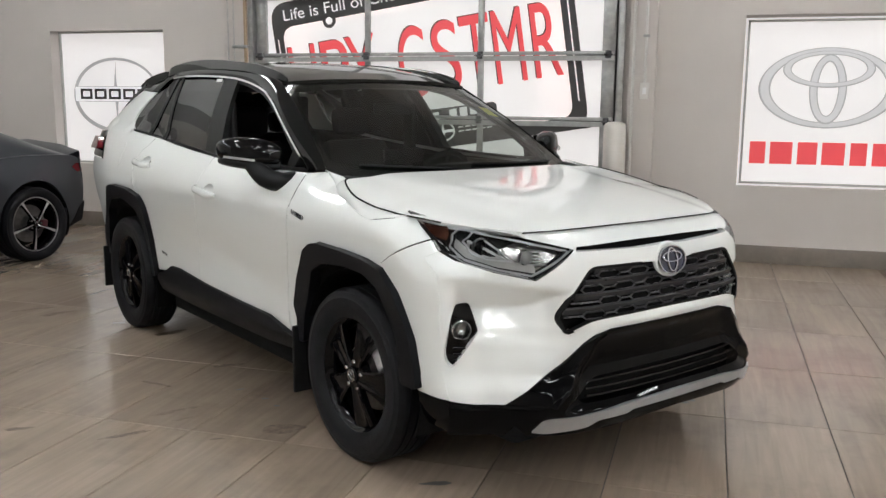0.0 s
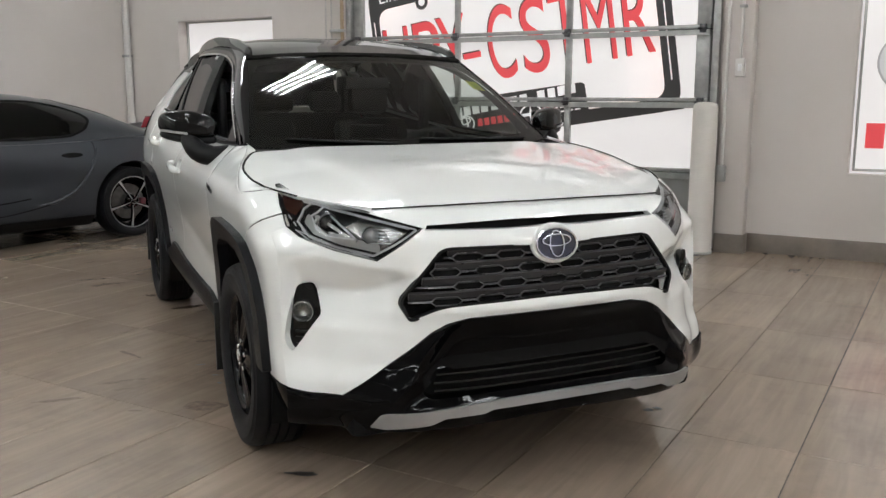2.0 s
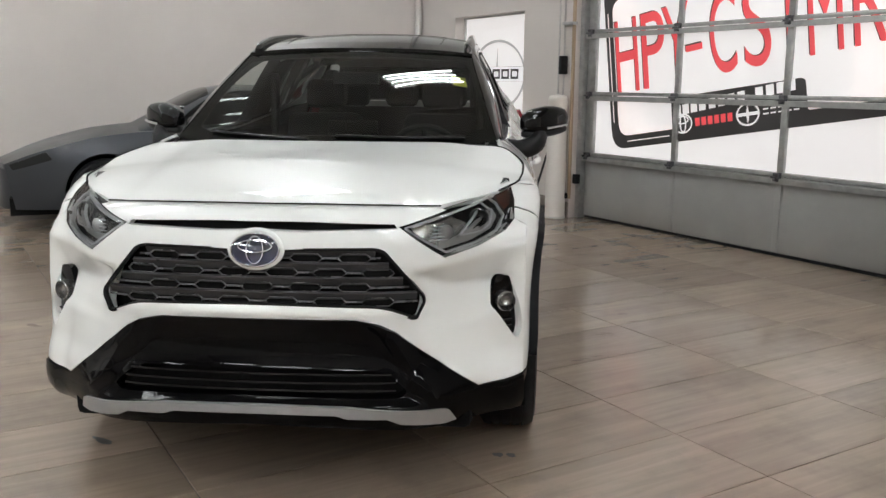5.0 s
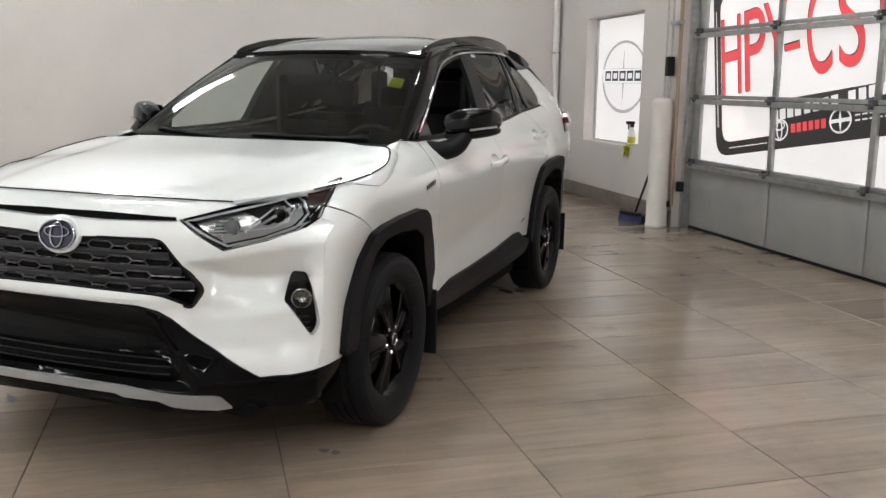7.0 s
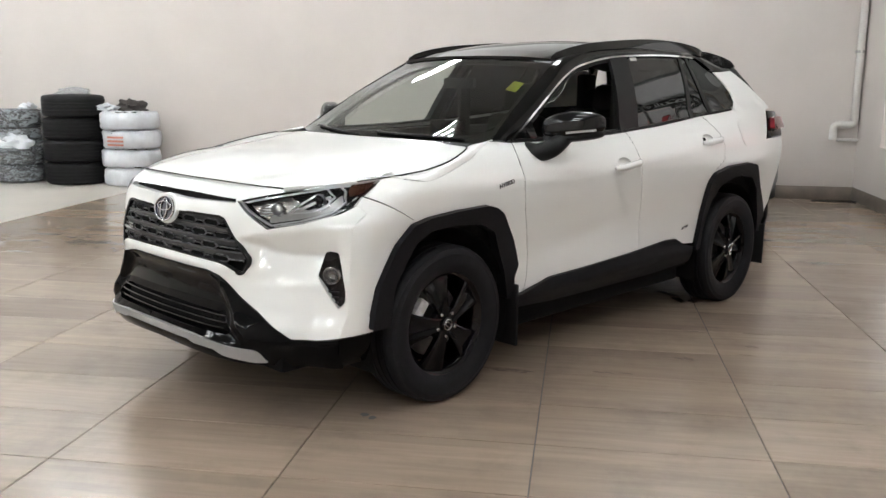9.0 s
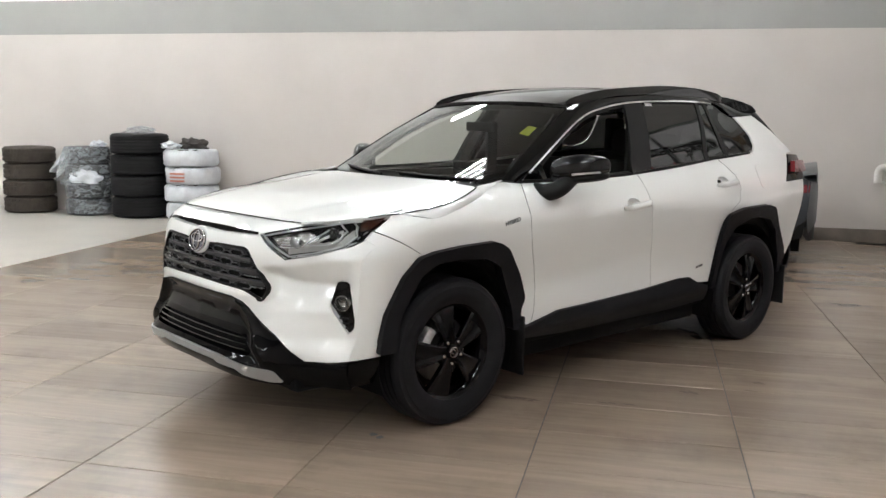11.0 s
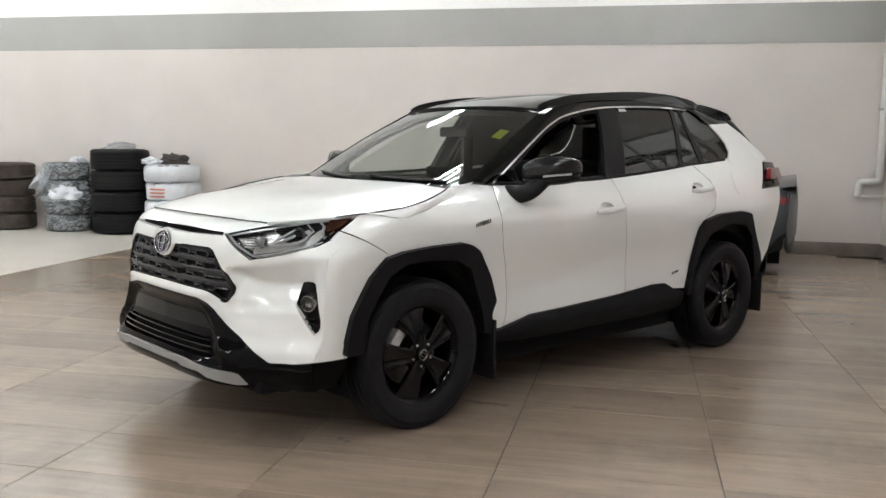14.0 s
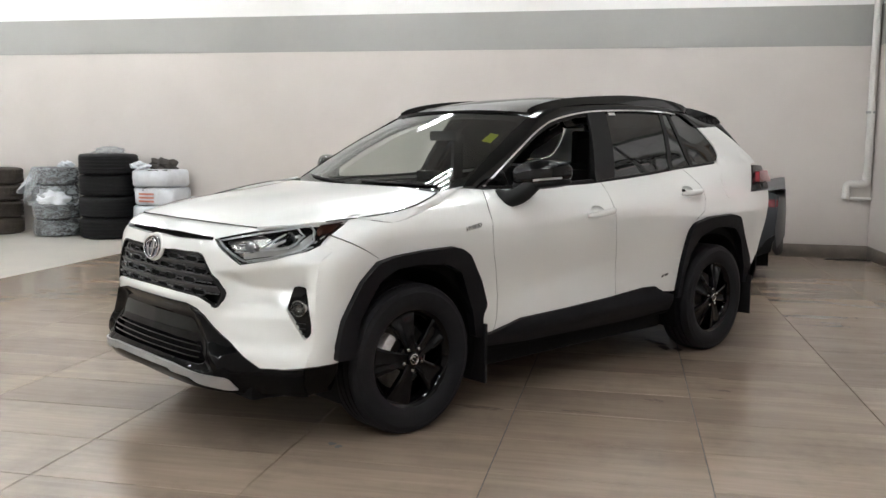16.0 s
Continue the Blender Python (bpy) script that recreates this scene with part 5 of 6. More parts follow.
# word on the front fenders
for s in (1, -1):
    x0 = 1.026 if s > 0 else .885
    m = Matrix.Translation((x0, s * (side_y(.955, .965) + .004), .953 if s > 0 else .982)) @ Matrix(((-s, 0, 0, 0), (0, 0, s, 0), (0, 1, 0, 0), (0, 0, 0, 1))) @ Matrix.Rotation(radians(11 * s), 4, "Z") @ Matrix.Translation((0, 0, 0))
    lettering("HYBRID", .031, SATIN, "fender_lettering", suv, m, .0015, 1.0, "small dark chrome word on the fender")

# small badge at the foot of the rear doors
for s in (1, -1):
    badge = part("door_badge", fill([Vector(p) for p in rounded([(-.775, .548), (-.845, .560), (-.85, .574), (-.78, .564)], .004, 2)], on_side(s, .003), .02, depth=.004), SATIN, suv, "tiny dark leaf-shaped badge")
    part("badge_dot", fill([Vector(p) for p in rounded([(-.79, .553), (-.808, .556), (-.808, .565), (-.79, .562)], .003, 2)], on_side(s, .006), .02, depth=.002), SILVER, badge)

# cabin
part("dashboard", box(.35, .98, -.66, .66, .82, 1.09, bevel=.06), DASH, suv)
part("instrument_hood", box(.40, .60, .20, .52, 1.07, 1.135, bevel=.03), DASH, suv)
part("centre_screen", box(.40, .43, -.13, .13, 1.06, 1.22, bevel=.01), GLOSS, suv)
part("floor_pan", box(-2.0, .9, -.72, .72, .33, .38), DASH, suv)
part("console", box(-.4, .45, -.13, .13, .38, .72, bevel=.04), DASH, suv)
m = pose(.28, .36, 1.02, 0, -65, 0)
wheel = part("steering_wheel", tube(bmesh.new(), [m @ Vector((.185 * math.cos(a), .185 * math.sin(a), 0)) for a in (2 * math.pi * i / 32 for i in range(32))], .016, 8, True), DASH, suv)
part("hub", lathe(bmesh.new(), [(.075, -.03), (.08, .0), (.07, .025), (.0001, .03)], 20, m), DASH, wheel)
bm = bmesh.new()
for a in (0, math.pi, math.pi * 1.5):
    tube(bm, [m @ Vector((.06 * math.cos(a), .06 * math.sin(a), .01)), m @ Vector((.18 * math.cos(a), .18 * math.sin(a), 0))], .014, 6)
part("spoke", bm, DASH, wheel)
for y in (.37, -.37):
    part("seat_cushion", box(-.50, .05, y - .25, y + .25, .52, .70, bevel=.06), CLOTH, suv)
    part("seat_back", box(-.08, .08, y - .24, y + .24, 0, .62, bevel=.06, m=pose(-.52, 0, .62, 0, -16, 0)), CLOTH, suv)
    hr = part("headrest", box(-.055, .055, y - .13, y + .13, 0, .18, bevel=.045, m=pose(-.70, 0, 1.25, 0, -10, 0)), CLOTH, suv)
    part("door_card", box(-1.15, .75, math.copysign(.70, y), math.copysign(.745, y), .45, 1.135, bevel=.015), DASH, suv)
part("rear_bench", box(-1.45, -.95, -.62, .62, .52, .72, bevel=.06), CLOTH, suv)
part("rear_backrest", box(-.08, .08, -.62, .62, 0, .62, bevel=.05, m=pose(-1.42, 0, .64, 0, -18, 0)), CLOTH, suv)
for y in (.36, 0, -.36):
    part("headrest", box(-.05, .05, y - .12, y + .12, 0, .15, bevel=.04, m=pose(-1.62, 0, 1.24, 0, -10, 0)), CLOTH, suv)
part("interior_mirror", box(.30, .33, -.12, .12, 1.40, 1.46, bevel=.01), DASH, suv)
for s in (1, -1):
    part("inner_pillar", box(-.44, -.34, s * .60, s * .64, 1.1, 1.46, bevel=.015), DASH, suv)
    part("inner_pillar", box(-1.80, -1.62, s * .50, s * .57, 1.1, 1.50, bevel=.02), DASH, suv)


# wheels
def wheel_set(owner, m, R, W, rim, face, spokes, styl, caliper=None, capmat=CHROME):
    """A wheel on the z axis of m, its face towards +z, with tyre, rim, disc and nuts."""
    h = W / 2
    wh = part("wheel", lathe(bmesh.new(), [(rim * .93, -h * .7), (rim * .98, -h * .75), (rim * .90, -h * .3), (rim * .88, h * .45), (rim * .97, h * .72), (rim * 1.035, h * .80), (rim * 1.03, h * .70)], 48, m), RIM, owner)
    prof = [(rim * 1.0, -h * .82), (rim + (R - rim) * .35, -h * 1.0), (rim + (R - rim) * .75, -h * .98), (R * .985, -h * .80)]
    t = R * .985
    for g in (-.52, -.17, .17, .52):
        prof += [(R, (g - .14) * h), (R, (g - .035) * h), (t - .003, (g - .03) * h), (t - .003, (g + .03) * h), (R, (g + .035) * h)]
    prof += [(R, .66 * h), (t, h * .80), (rim + (R - rim) * .88, h * .95), (rim + (R - rim) * .72, h * .985), (rim + (R - rim) * .70, h * 1.005), (rim + (R - rim) * .45, h * 1.01), (rim + (R - rim) * .20, h * .95), (rim * 1.02, h * .80)]
    part("tyre", lathe(bmesh.new(), prof, 72, m), RUBBER, wh)
    part("brake_disc", lathe(bmesh.new(), [(rim * .70, face - .105), (rim * .70, face - .095), (rim * .34, face - .095), (rim * .30, face - .04), (.0001, face - .04)], 36, m), DISC, wh)
    if caliper is not None:
        part("brake_caliper", box(rim * .46, rim * .70, -.044, .044, face - .100, face - .046, bevel=.012, m=m @ Matrix.Rotation(caliper, 4, "Z")), CALIPER, wh)
    part("back_plate", lathe(bmesh.new(), [(rim * .86, -h * .55), (.0001, -h * .55)], 32, m), VOID, wh)
    styl(wh, m, rim, face, spokes)
    part("centre_cap", lathe(bmesh.new(), [(.036, face - .02), (.034, face + .004), (.026, face + .009), (.0001, face + .010)], 24, m), RIM, wh)
    part("cap_ring", tube(bmesh.new(), [m @ Vector((.024 * math.cos(a), .024 * math.sin(a), face + .010)) for a in (2 * math.pi * i / 20 for i in range(20))], .0022, 5, True), capmat, wh)
    part("cap_ring", tube(bmesh.new(), [m @ Vector((.010 * math.cos(a), .020 * math.sin(a), face + .011)) for a in (2 * math.pi * i / 16 for i in range(16))], .0018, 5, True), capmat, wh)
    for k in range(5):
        a = 2 * math.pi * k / 5 + .63
        part("wheel_nut", lathe(bmesh.new(), [(.011, -.02), (.011, .004), (.007, .009), (.0001, .010)], 6, m @ Matrix.Translation((.057 * math.cos(a), .057 * math.sin(a), face - .006))), CHROME, wh)
    return wh


def twin_spokes(wh, m, rim, face, n):
    """Broad spokes with raised edges and a hollow in the middle."""
    for k in range(n):
        a = 2 * math.pi * k / n + math.pi / 2
        mm = m @ Matrix.Rotation(a, 4, "Z")
        bm = bmesh.new()
        # half-widths and heights along the spoke
        st = [(.030, .030, face + .0), (.075, .034, face + .002), (.12, .046, face - .002), (.165, .058, face - .008), (rim * .93, .076, face - .014), (rim * 1.0, .084, face - .020)]
        rows = []
        for r, w, z in st:
            hollow = .005 if r > .07 else .002
            pr = [(-w, z - .03), (-w, z - .004), (-w * .8, z), (-w * .55, z - .002), (-w * .38, z - hollow), (w * .38, z - hollow), (w * .55, z - .002), (w * .8, z), (w, z - .004), (w, z - .03)]
            rows.append([bm.verts.new(mm @ Vector((r, y, zz))) for y, zz in pr])
        for p, q in zip(rows, rows[1:]):
            for i in range(len(p) - 1):
                bm.faces.new((p[i], q[i], q[i + 1], p[i + 1]))
        part("spoke", bm, RIM, wh, angle=25)
    part("hub", lathe(bmesh.new(), [(.078, face - .04), (.076, face - .010), (.064, face - .006), (.05, face - .008), (.038, face - .010), (.0001, face - .010)], 30, m), RIM, wh)


for x in (AXLE, REAR_AXLE):
    for s in (1, -1):
        turn = .89 if x > 0 else .35
        m = Matrix.Translation((x, s * .816, .361)) @ Matrix.Rotation(radians(-90 * s), 4, "X") @ Matrix.Rotation(turn, 4, "Z")
        wheel_set(suv, m, .363, .225, .232, .092, 5, twin_spokes, caliper=-.64 - turn if s > 0 else .64 - turn)
part("axle", tube(bmesh.new(), [(AXLE, -.75, .34), (AXLE, .75, .34)], .03, 8), VOID, suv)
part("axle", tube(bmesh.new(), [(REAR_AXLE, -.75, .34), (REAR_AXLE, .75, .34)], .04, 8), VOID, suv)

# ---- grey coupe parked behind: x ahead, y to its left ----
C_AX = 1.235
C_SIDE = curve([(.12, .74), (.2, .84), (.3, .885), (.5, .905), (.65, .898), (.8, .872), (.95, .82)])
C_TOP = curve([(-2.0, .86), (-1.85, .90), (-1.6, .915), (-1.235, .925), (-.8, .905), (-.3, .895), (.4, .905), (.8, .90), (1.235, .865), (1.6, .79), (1.9, .70), (2.15, .60)])
C_ROOF = curve([(-1.85, .93), (-1.6, 1.005), (-1.2, 1.16), (-.8, 1.268), (-.4, 1.324), (-.1, 1.332), (.2, 1.298), (.5, 1.18), (.75, 1.03), (.95, .92)])
C_PLAN = curve([(-2.15, .83), (-1.95, .90), (-1.5, .965), (-1.2, .99), (-.7, .965), (-.2, .95), (.5, .965), (1.2, .985), (1.6, .95), (1.9, .85), (2.1, .70), (2.2, .55)])


def c_side(x, z):
    y = C_SIDE(z) * C_PLAN(x)
    # the scooped door and the swelling hips
    y -= .03 * bulge(x, z, -.1, .55, .55, .12)
    return y + .028 * bulge(x, z, -1.2, .72, .4, .16) + .02 * bulge(x, z, 1.25, .70, .4, .14)


def c_on_side(s, base=0.0):
    return lambda u, v, off: Vector((u, s * (c_side(u, v) + base + off), v))


def c_deck(u, v, off):
    e = c_side(u, C_TOP(u))
    return Vector((u, v, C_TOP(u) + .05 * (1 - min(1, abs(v) / e) ** 2) + off))


def c_cabin(x, t):
    """The cabin's half section, t from the belt (0) to the middle of the roof (1)."""
    zt, zb = C_ROOF(x), C_TOP(x) - .01
    yb = min(.80, c_side(x, C_TOP(x)) - .01)
    a = t * math.pi / 2
    top = max(0.02, zt - zb)
    return yb * (math.cos(a) ** .62) * (1 - .12 * math.sin(a)), zb + top * math.sin(a) ** .85


coupe = thing("coupe", pose(-4.97, .71, 0, 0, 0, -98.2), "matte grey sports coupe parked behind, low and rounded", "car")


def arch(cx, r, n=18):
    return [(cx + r * math.cos(a), .335 + r * math.sin(a)) for a in (math.radians(-18 + 216 * i / n) for i in range(n + 1))]


for s in (1, -1):
    f, r = arch(C_AX, .375), arch(-C_AX, .380)
    side_poly = [(2.05, .20), (1.66, .20)] + f + [(.80, .19), (-.80, .20)] + r + [(-1.66, .24), (-1.90, .30), (-1.98, .60)]
    top = [(x, C_TOP(x)) for x in (-2.0, -1.88, -1.75, -1.6, -1.4, -1.2, -1.0, -.8, -.5, -.2, .1, .4, .7, 1.0, 1.235, 1.45, 1.6, 1.75, 1.9, 2.02, 2.12)]
    part("body_side", fill([Vector(p) for p in side_poly + top], c_on_side(s), .07, depth=.05), GREY_METAL, coupe)
    part("sill", fill([Vector(p) for p in [(.82, .14), (.82, .235), (.2, .25), (-.84, .245), (-.84, .15)]], c_on_side(s, .012), .06, depth=.05), BLACK_PLASTIC, coupe)
    # dark strips on the skin draw the shade in shut lines; crease behind the door
    for pts, w in (([(-.36, .36), (-.55, .42), (-.72, .55), (-.84, .72), (-.88, .83), (-.87, .905)], .006), ([(.40, .30), (.43, .60), (.42, .90)], .006), ([(-.36, .36), (.0, .31), (.40, .30)], .006), ([(-.25, .44), (-.05, .42), (.30, .40)], .010)):
        part("shut_line", bar(bmesh.new(), [c_on_side(s, .0015)(p.x, p.y, 0) for p in spline([(q[0], q[1], 0) for q in pts], 5)], w, .001, (0, s, 0)), VOID, coupe)
    part("crease", tube(bmesh.new(), [c_on_side(s, .004)(p.x, p.y, 0) for p in spline([(-.30, .37, 0), (-.50, .405, 0), (-.70, .51, 0), (-.83, .68, 0), (-.90, .84, 0)], 6)], [.004] * 4 + [.016] * 17 + [.010] * 4, 8), GREY_METAL, coupe)
    part("door_handle", fill([Vector((-.66 + .10 * math.cos(a), .79 + .022 * math.sin(a))) for a in (2 * math.pi * i / 20 for i in range(20))], c_on_side(s, .006), .04, depth=.01), VOID, coupe)
    # cabin glass
    def on_cabin(u, t, off):
        y, z = c_cabin(u, t)
        y2, z2 = c_cabin(u, t + .02)
        n = Vector((0, z2 - z, y - y2)).normalized()
        return Vector((u, s * (y + n.y * (off + .004)), z + n.z * (off + .004)))
    sw = [(.62, .06), (.42, .33), (.20, .52), (-.10, .60), (-.45, .60), (-.70, .545), (-.88, .43), (-.93, .33), (-.85, .16), (-.70, .07), (-.30, .05), (.3, .05)]
    part("side_window", fill(rounded(sw, .05, 3), on_cabin, .07, depth=.004), PRIVACY, coupe, "dark side window")
    part("window_border", bar(bmesh.new(), [on_cabin(p.x, p.y, .001) for p in dense(rounded(sw, .05, 3), .05)], .022, .004, (0, s, .5)), VOID, coupe)
    # mirror
    bm = bmesh.new()
    bmesh.ops.create_icosphere(bm, subdivisions=3, radius=1, matrix=Matrix.Translation((.42, s * .95, .985)) @ Matrix.Diagonal((.075, .105, .06, 1)))
    mir = part("door_mirror", bm, GLOSS, coupe)
    part("arm", tube(bmesh.new(), [(.45, s * .80, .915), (.44, s * .90, .955)], .02, 8), BLACK_PLASTIC, mir)
    for cx in (C_AX, -C_AX):
        bm = bmesh.new()
        pts = arch(cx, .385, 20)
        rows = [[bm.verts.new((x, s * y, z)) for x, z in pts] for y in (.87, .6)]
        for i in range(20):
            bm.faces.new((rows[0][i], rows[0][i + 1], rows[1][i + 1], rows[1][i]))
        bm.faces.new(rows[1])
        part("wheel_liner", bm, VOID, coupe)
    # tail lamp and lower rear
    part("tail_light", fill([Vector(p) for p in rounded([(-1.78, .80), (-1.88, .83), (-1.985, .825), (-1.985, .755), (-1.88, .75)], .01, 2)], c_on_side(s, .006), .04, depth=.02), REDLAMP, coupe, "red tail light")
    part("head_light", fill([Vector(p) for p in rounded([(1.70, .66), (2.05, .56), (2.08, .61), (1.75, .73)], .01, 2)], c_on_side(s, .004), .05, depth=.01), BLACK_PLASTIC, coupe)
    part("rear_vent", fill([Vector(p) for p in rounded([(-1.64, .25), (-1.92, .30), (-1.97, .48), (-1.86, .43), (-1.76, .33)], .01, 2)], c_on_side(s, .008), .05, depth=.02), BLACK_PLASTIC, coupe)

plan = [(x, c_side(x, C_TOP(x))) for x in (-2.0, -1.88, -1.75, -1.6, -1.4, -1.2, -1.0, -.8, -.5, -.2, .1, .4, .7, 1.0, 1.235, 1.45, 1.6, 1.75, 1.9, 2.02, 2.12)]
deck = [Vector(p) for p in plan] + [Vector((2.19, .3)), Vector((2.20, 0)), Vector((2.19, -.3))] + [Vector((p[0], -p[1])) for p in plan[::-1]] + [Vector((-2.08, -.4)), Vector((-2.10, 0)), Vector((-2.08, .4))]
part("bonnet_and_deck", fill(deck, c_deck, .09, depth=.05), GREY_METAL, coupe)
bm = bmesh.new()
rows = []
for i in range(33):
    x = -1.84 + 2.76 * i / 32
    sec = [c_cabin(x, t / 12) for t in range(13)]
    rows.append([bm.verts.new((x, y, z)) for y, z in sec] + [bm.verts.new((x, -y, z)) for y, z in sec[-2::-1]])
for a, b in zip(rows, rows[1:]):
    for i in range(len(a) - 1):
        bm.faces.new((a[i], b[i], b[i + 1], a[i + 1]))
part("cabin", face_out(bm, (-.3, 0, .7)), GREY_METAL, coupe)


def on_top(u, v, off):
    best = min(range(0, 101), key=lambda k: abs(c_cabin(u, k / 100)[0] - abs(v)))
    y, z = c_cabin(u, best / 100)
    return Vector((u, v, z + .006 + off))


ws = [(.80, 0), (.78, .4), (.70, .62), (.45, .58), (.22, .50), (.20, .2), (.20, 0)]
part("windscreen", fill([Vector(p) for p in ws] + [Vector((p[0], -p[1])) for p in ws[::-1] if p[1] > 1e-4], on_top, .09, depth=.004), PRIVACY, coupe, "dark windscreen")
rw = [(-.78, 0), (-.80, .45), (-1.25, .42), (-1.50, .36), (-1.52, 0)]
part("rear_window", fill([Vector(p) for p in rw] + [Vector((p[0], -p[1])) for p in rw[::-1] if p[1] > 1e-4], on_top, .09, depth=.004), PRIVACY, coupe, "dark rear window")
duck = bmesh.new()
loft(duck, [(-1.62, y, .955 - .10 * (y / .8) ** 2) for y in (-.78, -.5, 0, .5, .78)], [(-2.08, y * .90, 1.03 - .10 * (y / .8) ** 2) for y in (-.78, -.5, 0, .5, .78)], 4, .01)
loft(duck, [(-2.08, y * .90, 1.03 - .10 * (y / .8) ** 2) for y in (-.78, -.5, 0, .5, .78)], [(-2.09, y * .90, .84) for y in (-.78, -.5, 0, .5, .78)], 3, .0)
part("tail_spoiler", duck, GREY_METAL, coupe)
c_tail = lambda base: (lambda u, v, off: Vector((-(2.13 - .16 * (abs(u) / .8) ** 3 - .10 * max(0, v - .7) + base + off), u, v)))
part("rear_bumper", fill(both([(0, .42), (.5, .42), (.74, .34), (.80, .5), (.80, .88), (0, .90)]), c_tail(0), .09), GREY_METAL, coupe)
part("diffuser", fill(both([(0, .25), (.68, .26), (.80, .33), (.76, .44), (.5, .43), (0, .43)]), c_tail(-.02), .09), BLACK_PLASTIC, coupe)
part("nose", fill(both([(0, .18), (.5, .18), (.62, .3), (.62, .56), (0, .60)]), lambda u, v, off: Vector((2.22 - .35 * (abs(u) / .62) ** 3 + off, u, v)), .09), GREY_METAL, coupe)
part("underbody", box(-1.9, 2.1, -.62, .62, .14, .3), VOID, coupe)
part("cabin_dark", box(-1.2, .6, -.66, .66, .3, .92), VOID, coupe)


def thin_spokes(wh, m, rim, face, n):
    for k in range(n):
        mm = m @ Matrix.Rotation(2 * math.pi * k / n + .3, 4, "Z")
        st = [(.03, .016, face + .002), (.10, .015, face), (.17, .017, face - .006), (rim * 1.0, .024, face - .014)]
        for nm, mt, inset, dz in (("spoke", RIM, 0, 0), ("spoke_face", SILVER, .006, .0015)):
            bm = bmesh.new()
            rows = [[bm.verts.new(mm @ Vector((r, y, z))) for y, z in ((-w + inset - .012 * (r / rim) ** 2 * (1 if not inset else 1), z0 - .025 * (inset == 0) + dz), (-w + inset - .012 * (r / rim) ** 2, z0 + dz), (w * .2 - inset, z0 + dz), (w * .2 - inset, z0 - .025 * (inset == 0) + dz))] for r, w, z0 in st]
            for a, b in zip(rows, rows[1:]):
                for i in range(3):
                    bm.faces.new((a[i], b[i], b[i + 1], a[i + 1]))
            part(nm, bm, mt, wh)
    part("rim_lip", tube(bmesh.new(), [m @ Vector((rim * 1.0 * math.cos(a), rim * 1.0 * math.sin(a), face - .004)) for a in (2 * math.pi * i / 48 for i in range(48))], .005, 6, True), SILVER, wh)
    part("hub", lathe(bmesh.new(), [(.07, face - .04), (.06, face - .008), (.0001, face - .006)], 24, m), RIM, wh)


RED_CAL = mat("red_brake_caliper", (.10, .012, .02), .35, var=.1, coat=.5)
for x in (C_AX, -C_AX):
    for s in (1, -1):
        m = Matrix.Translation((x, s * .775, .338)) @ Matrix.Rotation(radians(-90 * s), 4, "X")
        w = wheel_set(coupe, m, .338, .255, .245, .10, 5, thin_spokes, caliper=3.0)
        for o in w.children:
            if o.name.startswith("brake_caliper"):
                o.data.materials[0] = RED_CAL


# short, tucked-in tail
for o in coupe.children:
    for v in o.data.vertices:
        if v.co.x < -1.6:
            v.co.x = -1.6 + (v.co.x + 1.6) * .70
        if not o.name.startswith("wheel"):
            v.co.z *= 1.035
# ---- things along the walls ----
def bollard(m):
    b = thing("bollard", m, "cream plastic-sleeved bollard standing beside the overhead door", "bollard", "bollards beside the door")
    part("sleeve", lathe(bmesh.new(), [(.109, .0), (.109, .03), (.106, .035), (.104, 1.232), (.102, 1.262), (.088, 1.285), (.055, 1.298), (.0001, 1.302)], 40), BOLLARD, b)
    part("base_ring", lathe(bmesh.new(), [(.110, .001), (.113, .004), (.113, .018), (.109, .022)], 40), GREY_PLASTIC, b)
    return b


first_bollard = bollard(pose(1.055, 3.66, 0))
copy_thing(first_bollard, pose(-2.935, 3.66, 0, 0, 0, 40))

sw = thing("wall_switch", pose(1.30, 3.784, 1.585), "small pale switch box on the pilaster with a conduit above", "switch")
part("box", box(-.04, .04, -.045, 0, -.075, .075, bevel=.006), PIPE, sw)
part("button", box(-.016, .016, -.056, -.045, -.03, .03, bevel=.003), PAPER, sw)
part("conduit", tube(bmesh.new(), [(.0, -.018, .075), (.0, -.018, 2.6)], .012, 8), PIPE, sw)
for z in (.5, 1.4):
    part("clip", box(-.03, .03, -.034, 0, z - .012, z + .012, bevel=.003), STEEL, sw)
cd = thing("conduit", pose(1.19, 3.780, 0), "thin pale conduit running down the pilaster", "conduit")
part("pipe", tube(bmesh.new(), [(0, -.015, .75), (0, -.015, 3.4)], .014, 8), PIPE, cd)
part("junction_box", box(-.035, .035, -.05, .004, .62, .76, bevel=.006), STEEL, cd)
sensor = thing("door_sensor", pose(-2.80, 3.83, .42), "small dark safety sensor on the door track", "sensor")
part("housing", box(-.03, .03, -.03, .03, -.05, .05, bevel=.008), BLACK_PLASTIC, sensor)
part("bracket", box(-.035, .035, .03, .034, -.07, .09), STEEL, sensor)

# chain hoist left of the door
hoist = thing("chain_hoist", pose(-2.89, 3.715, -.09), "hand chain and dark pull box hanging beside the overhead door", "chain hoist")
for dx, y, z0 in ((-.12, 0, 1.15), (-.07, .03, 1.30)):
    bm = bmesh.new()
    z = z0
    i = 0
    while z < 3.3:
        mm = Matrix.Translation((dx, y, z)) @ Matrix.Rotation(radians(90 * (i % 2)), 4, "Z") @ Matrix.Rotation(radians(90), 4, "X")
        tube(bm, [mm @ Vector((.009 * math.cos(a), .019 * math.sin(a), 0)) for a in (2 * math.pi * k / 8 for k in range(8))], .003, 4, True)
        z += .031
        i += 1
    part("chain", bm, STEEL, hoist)
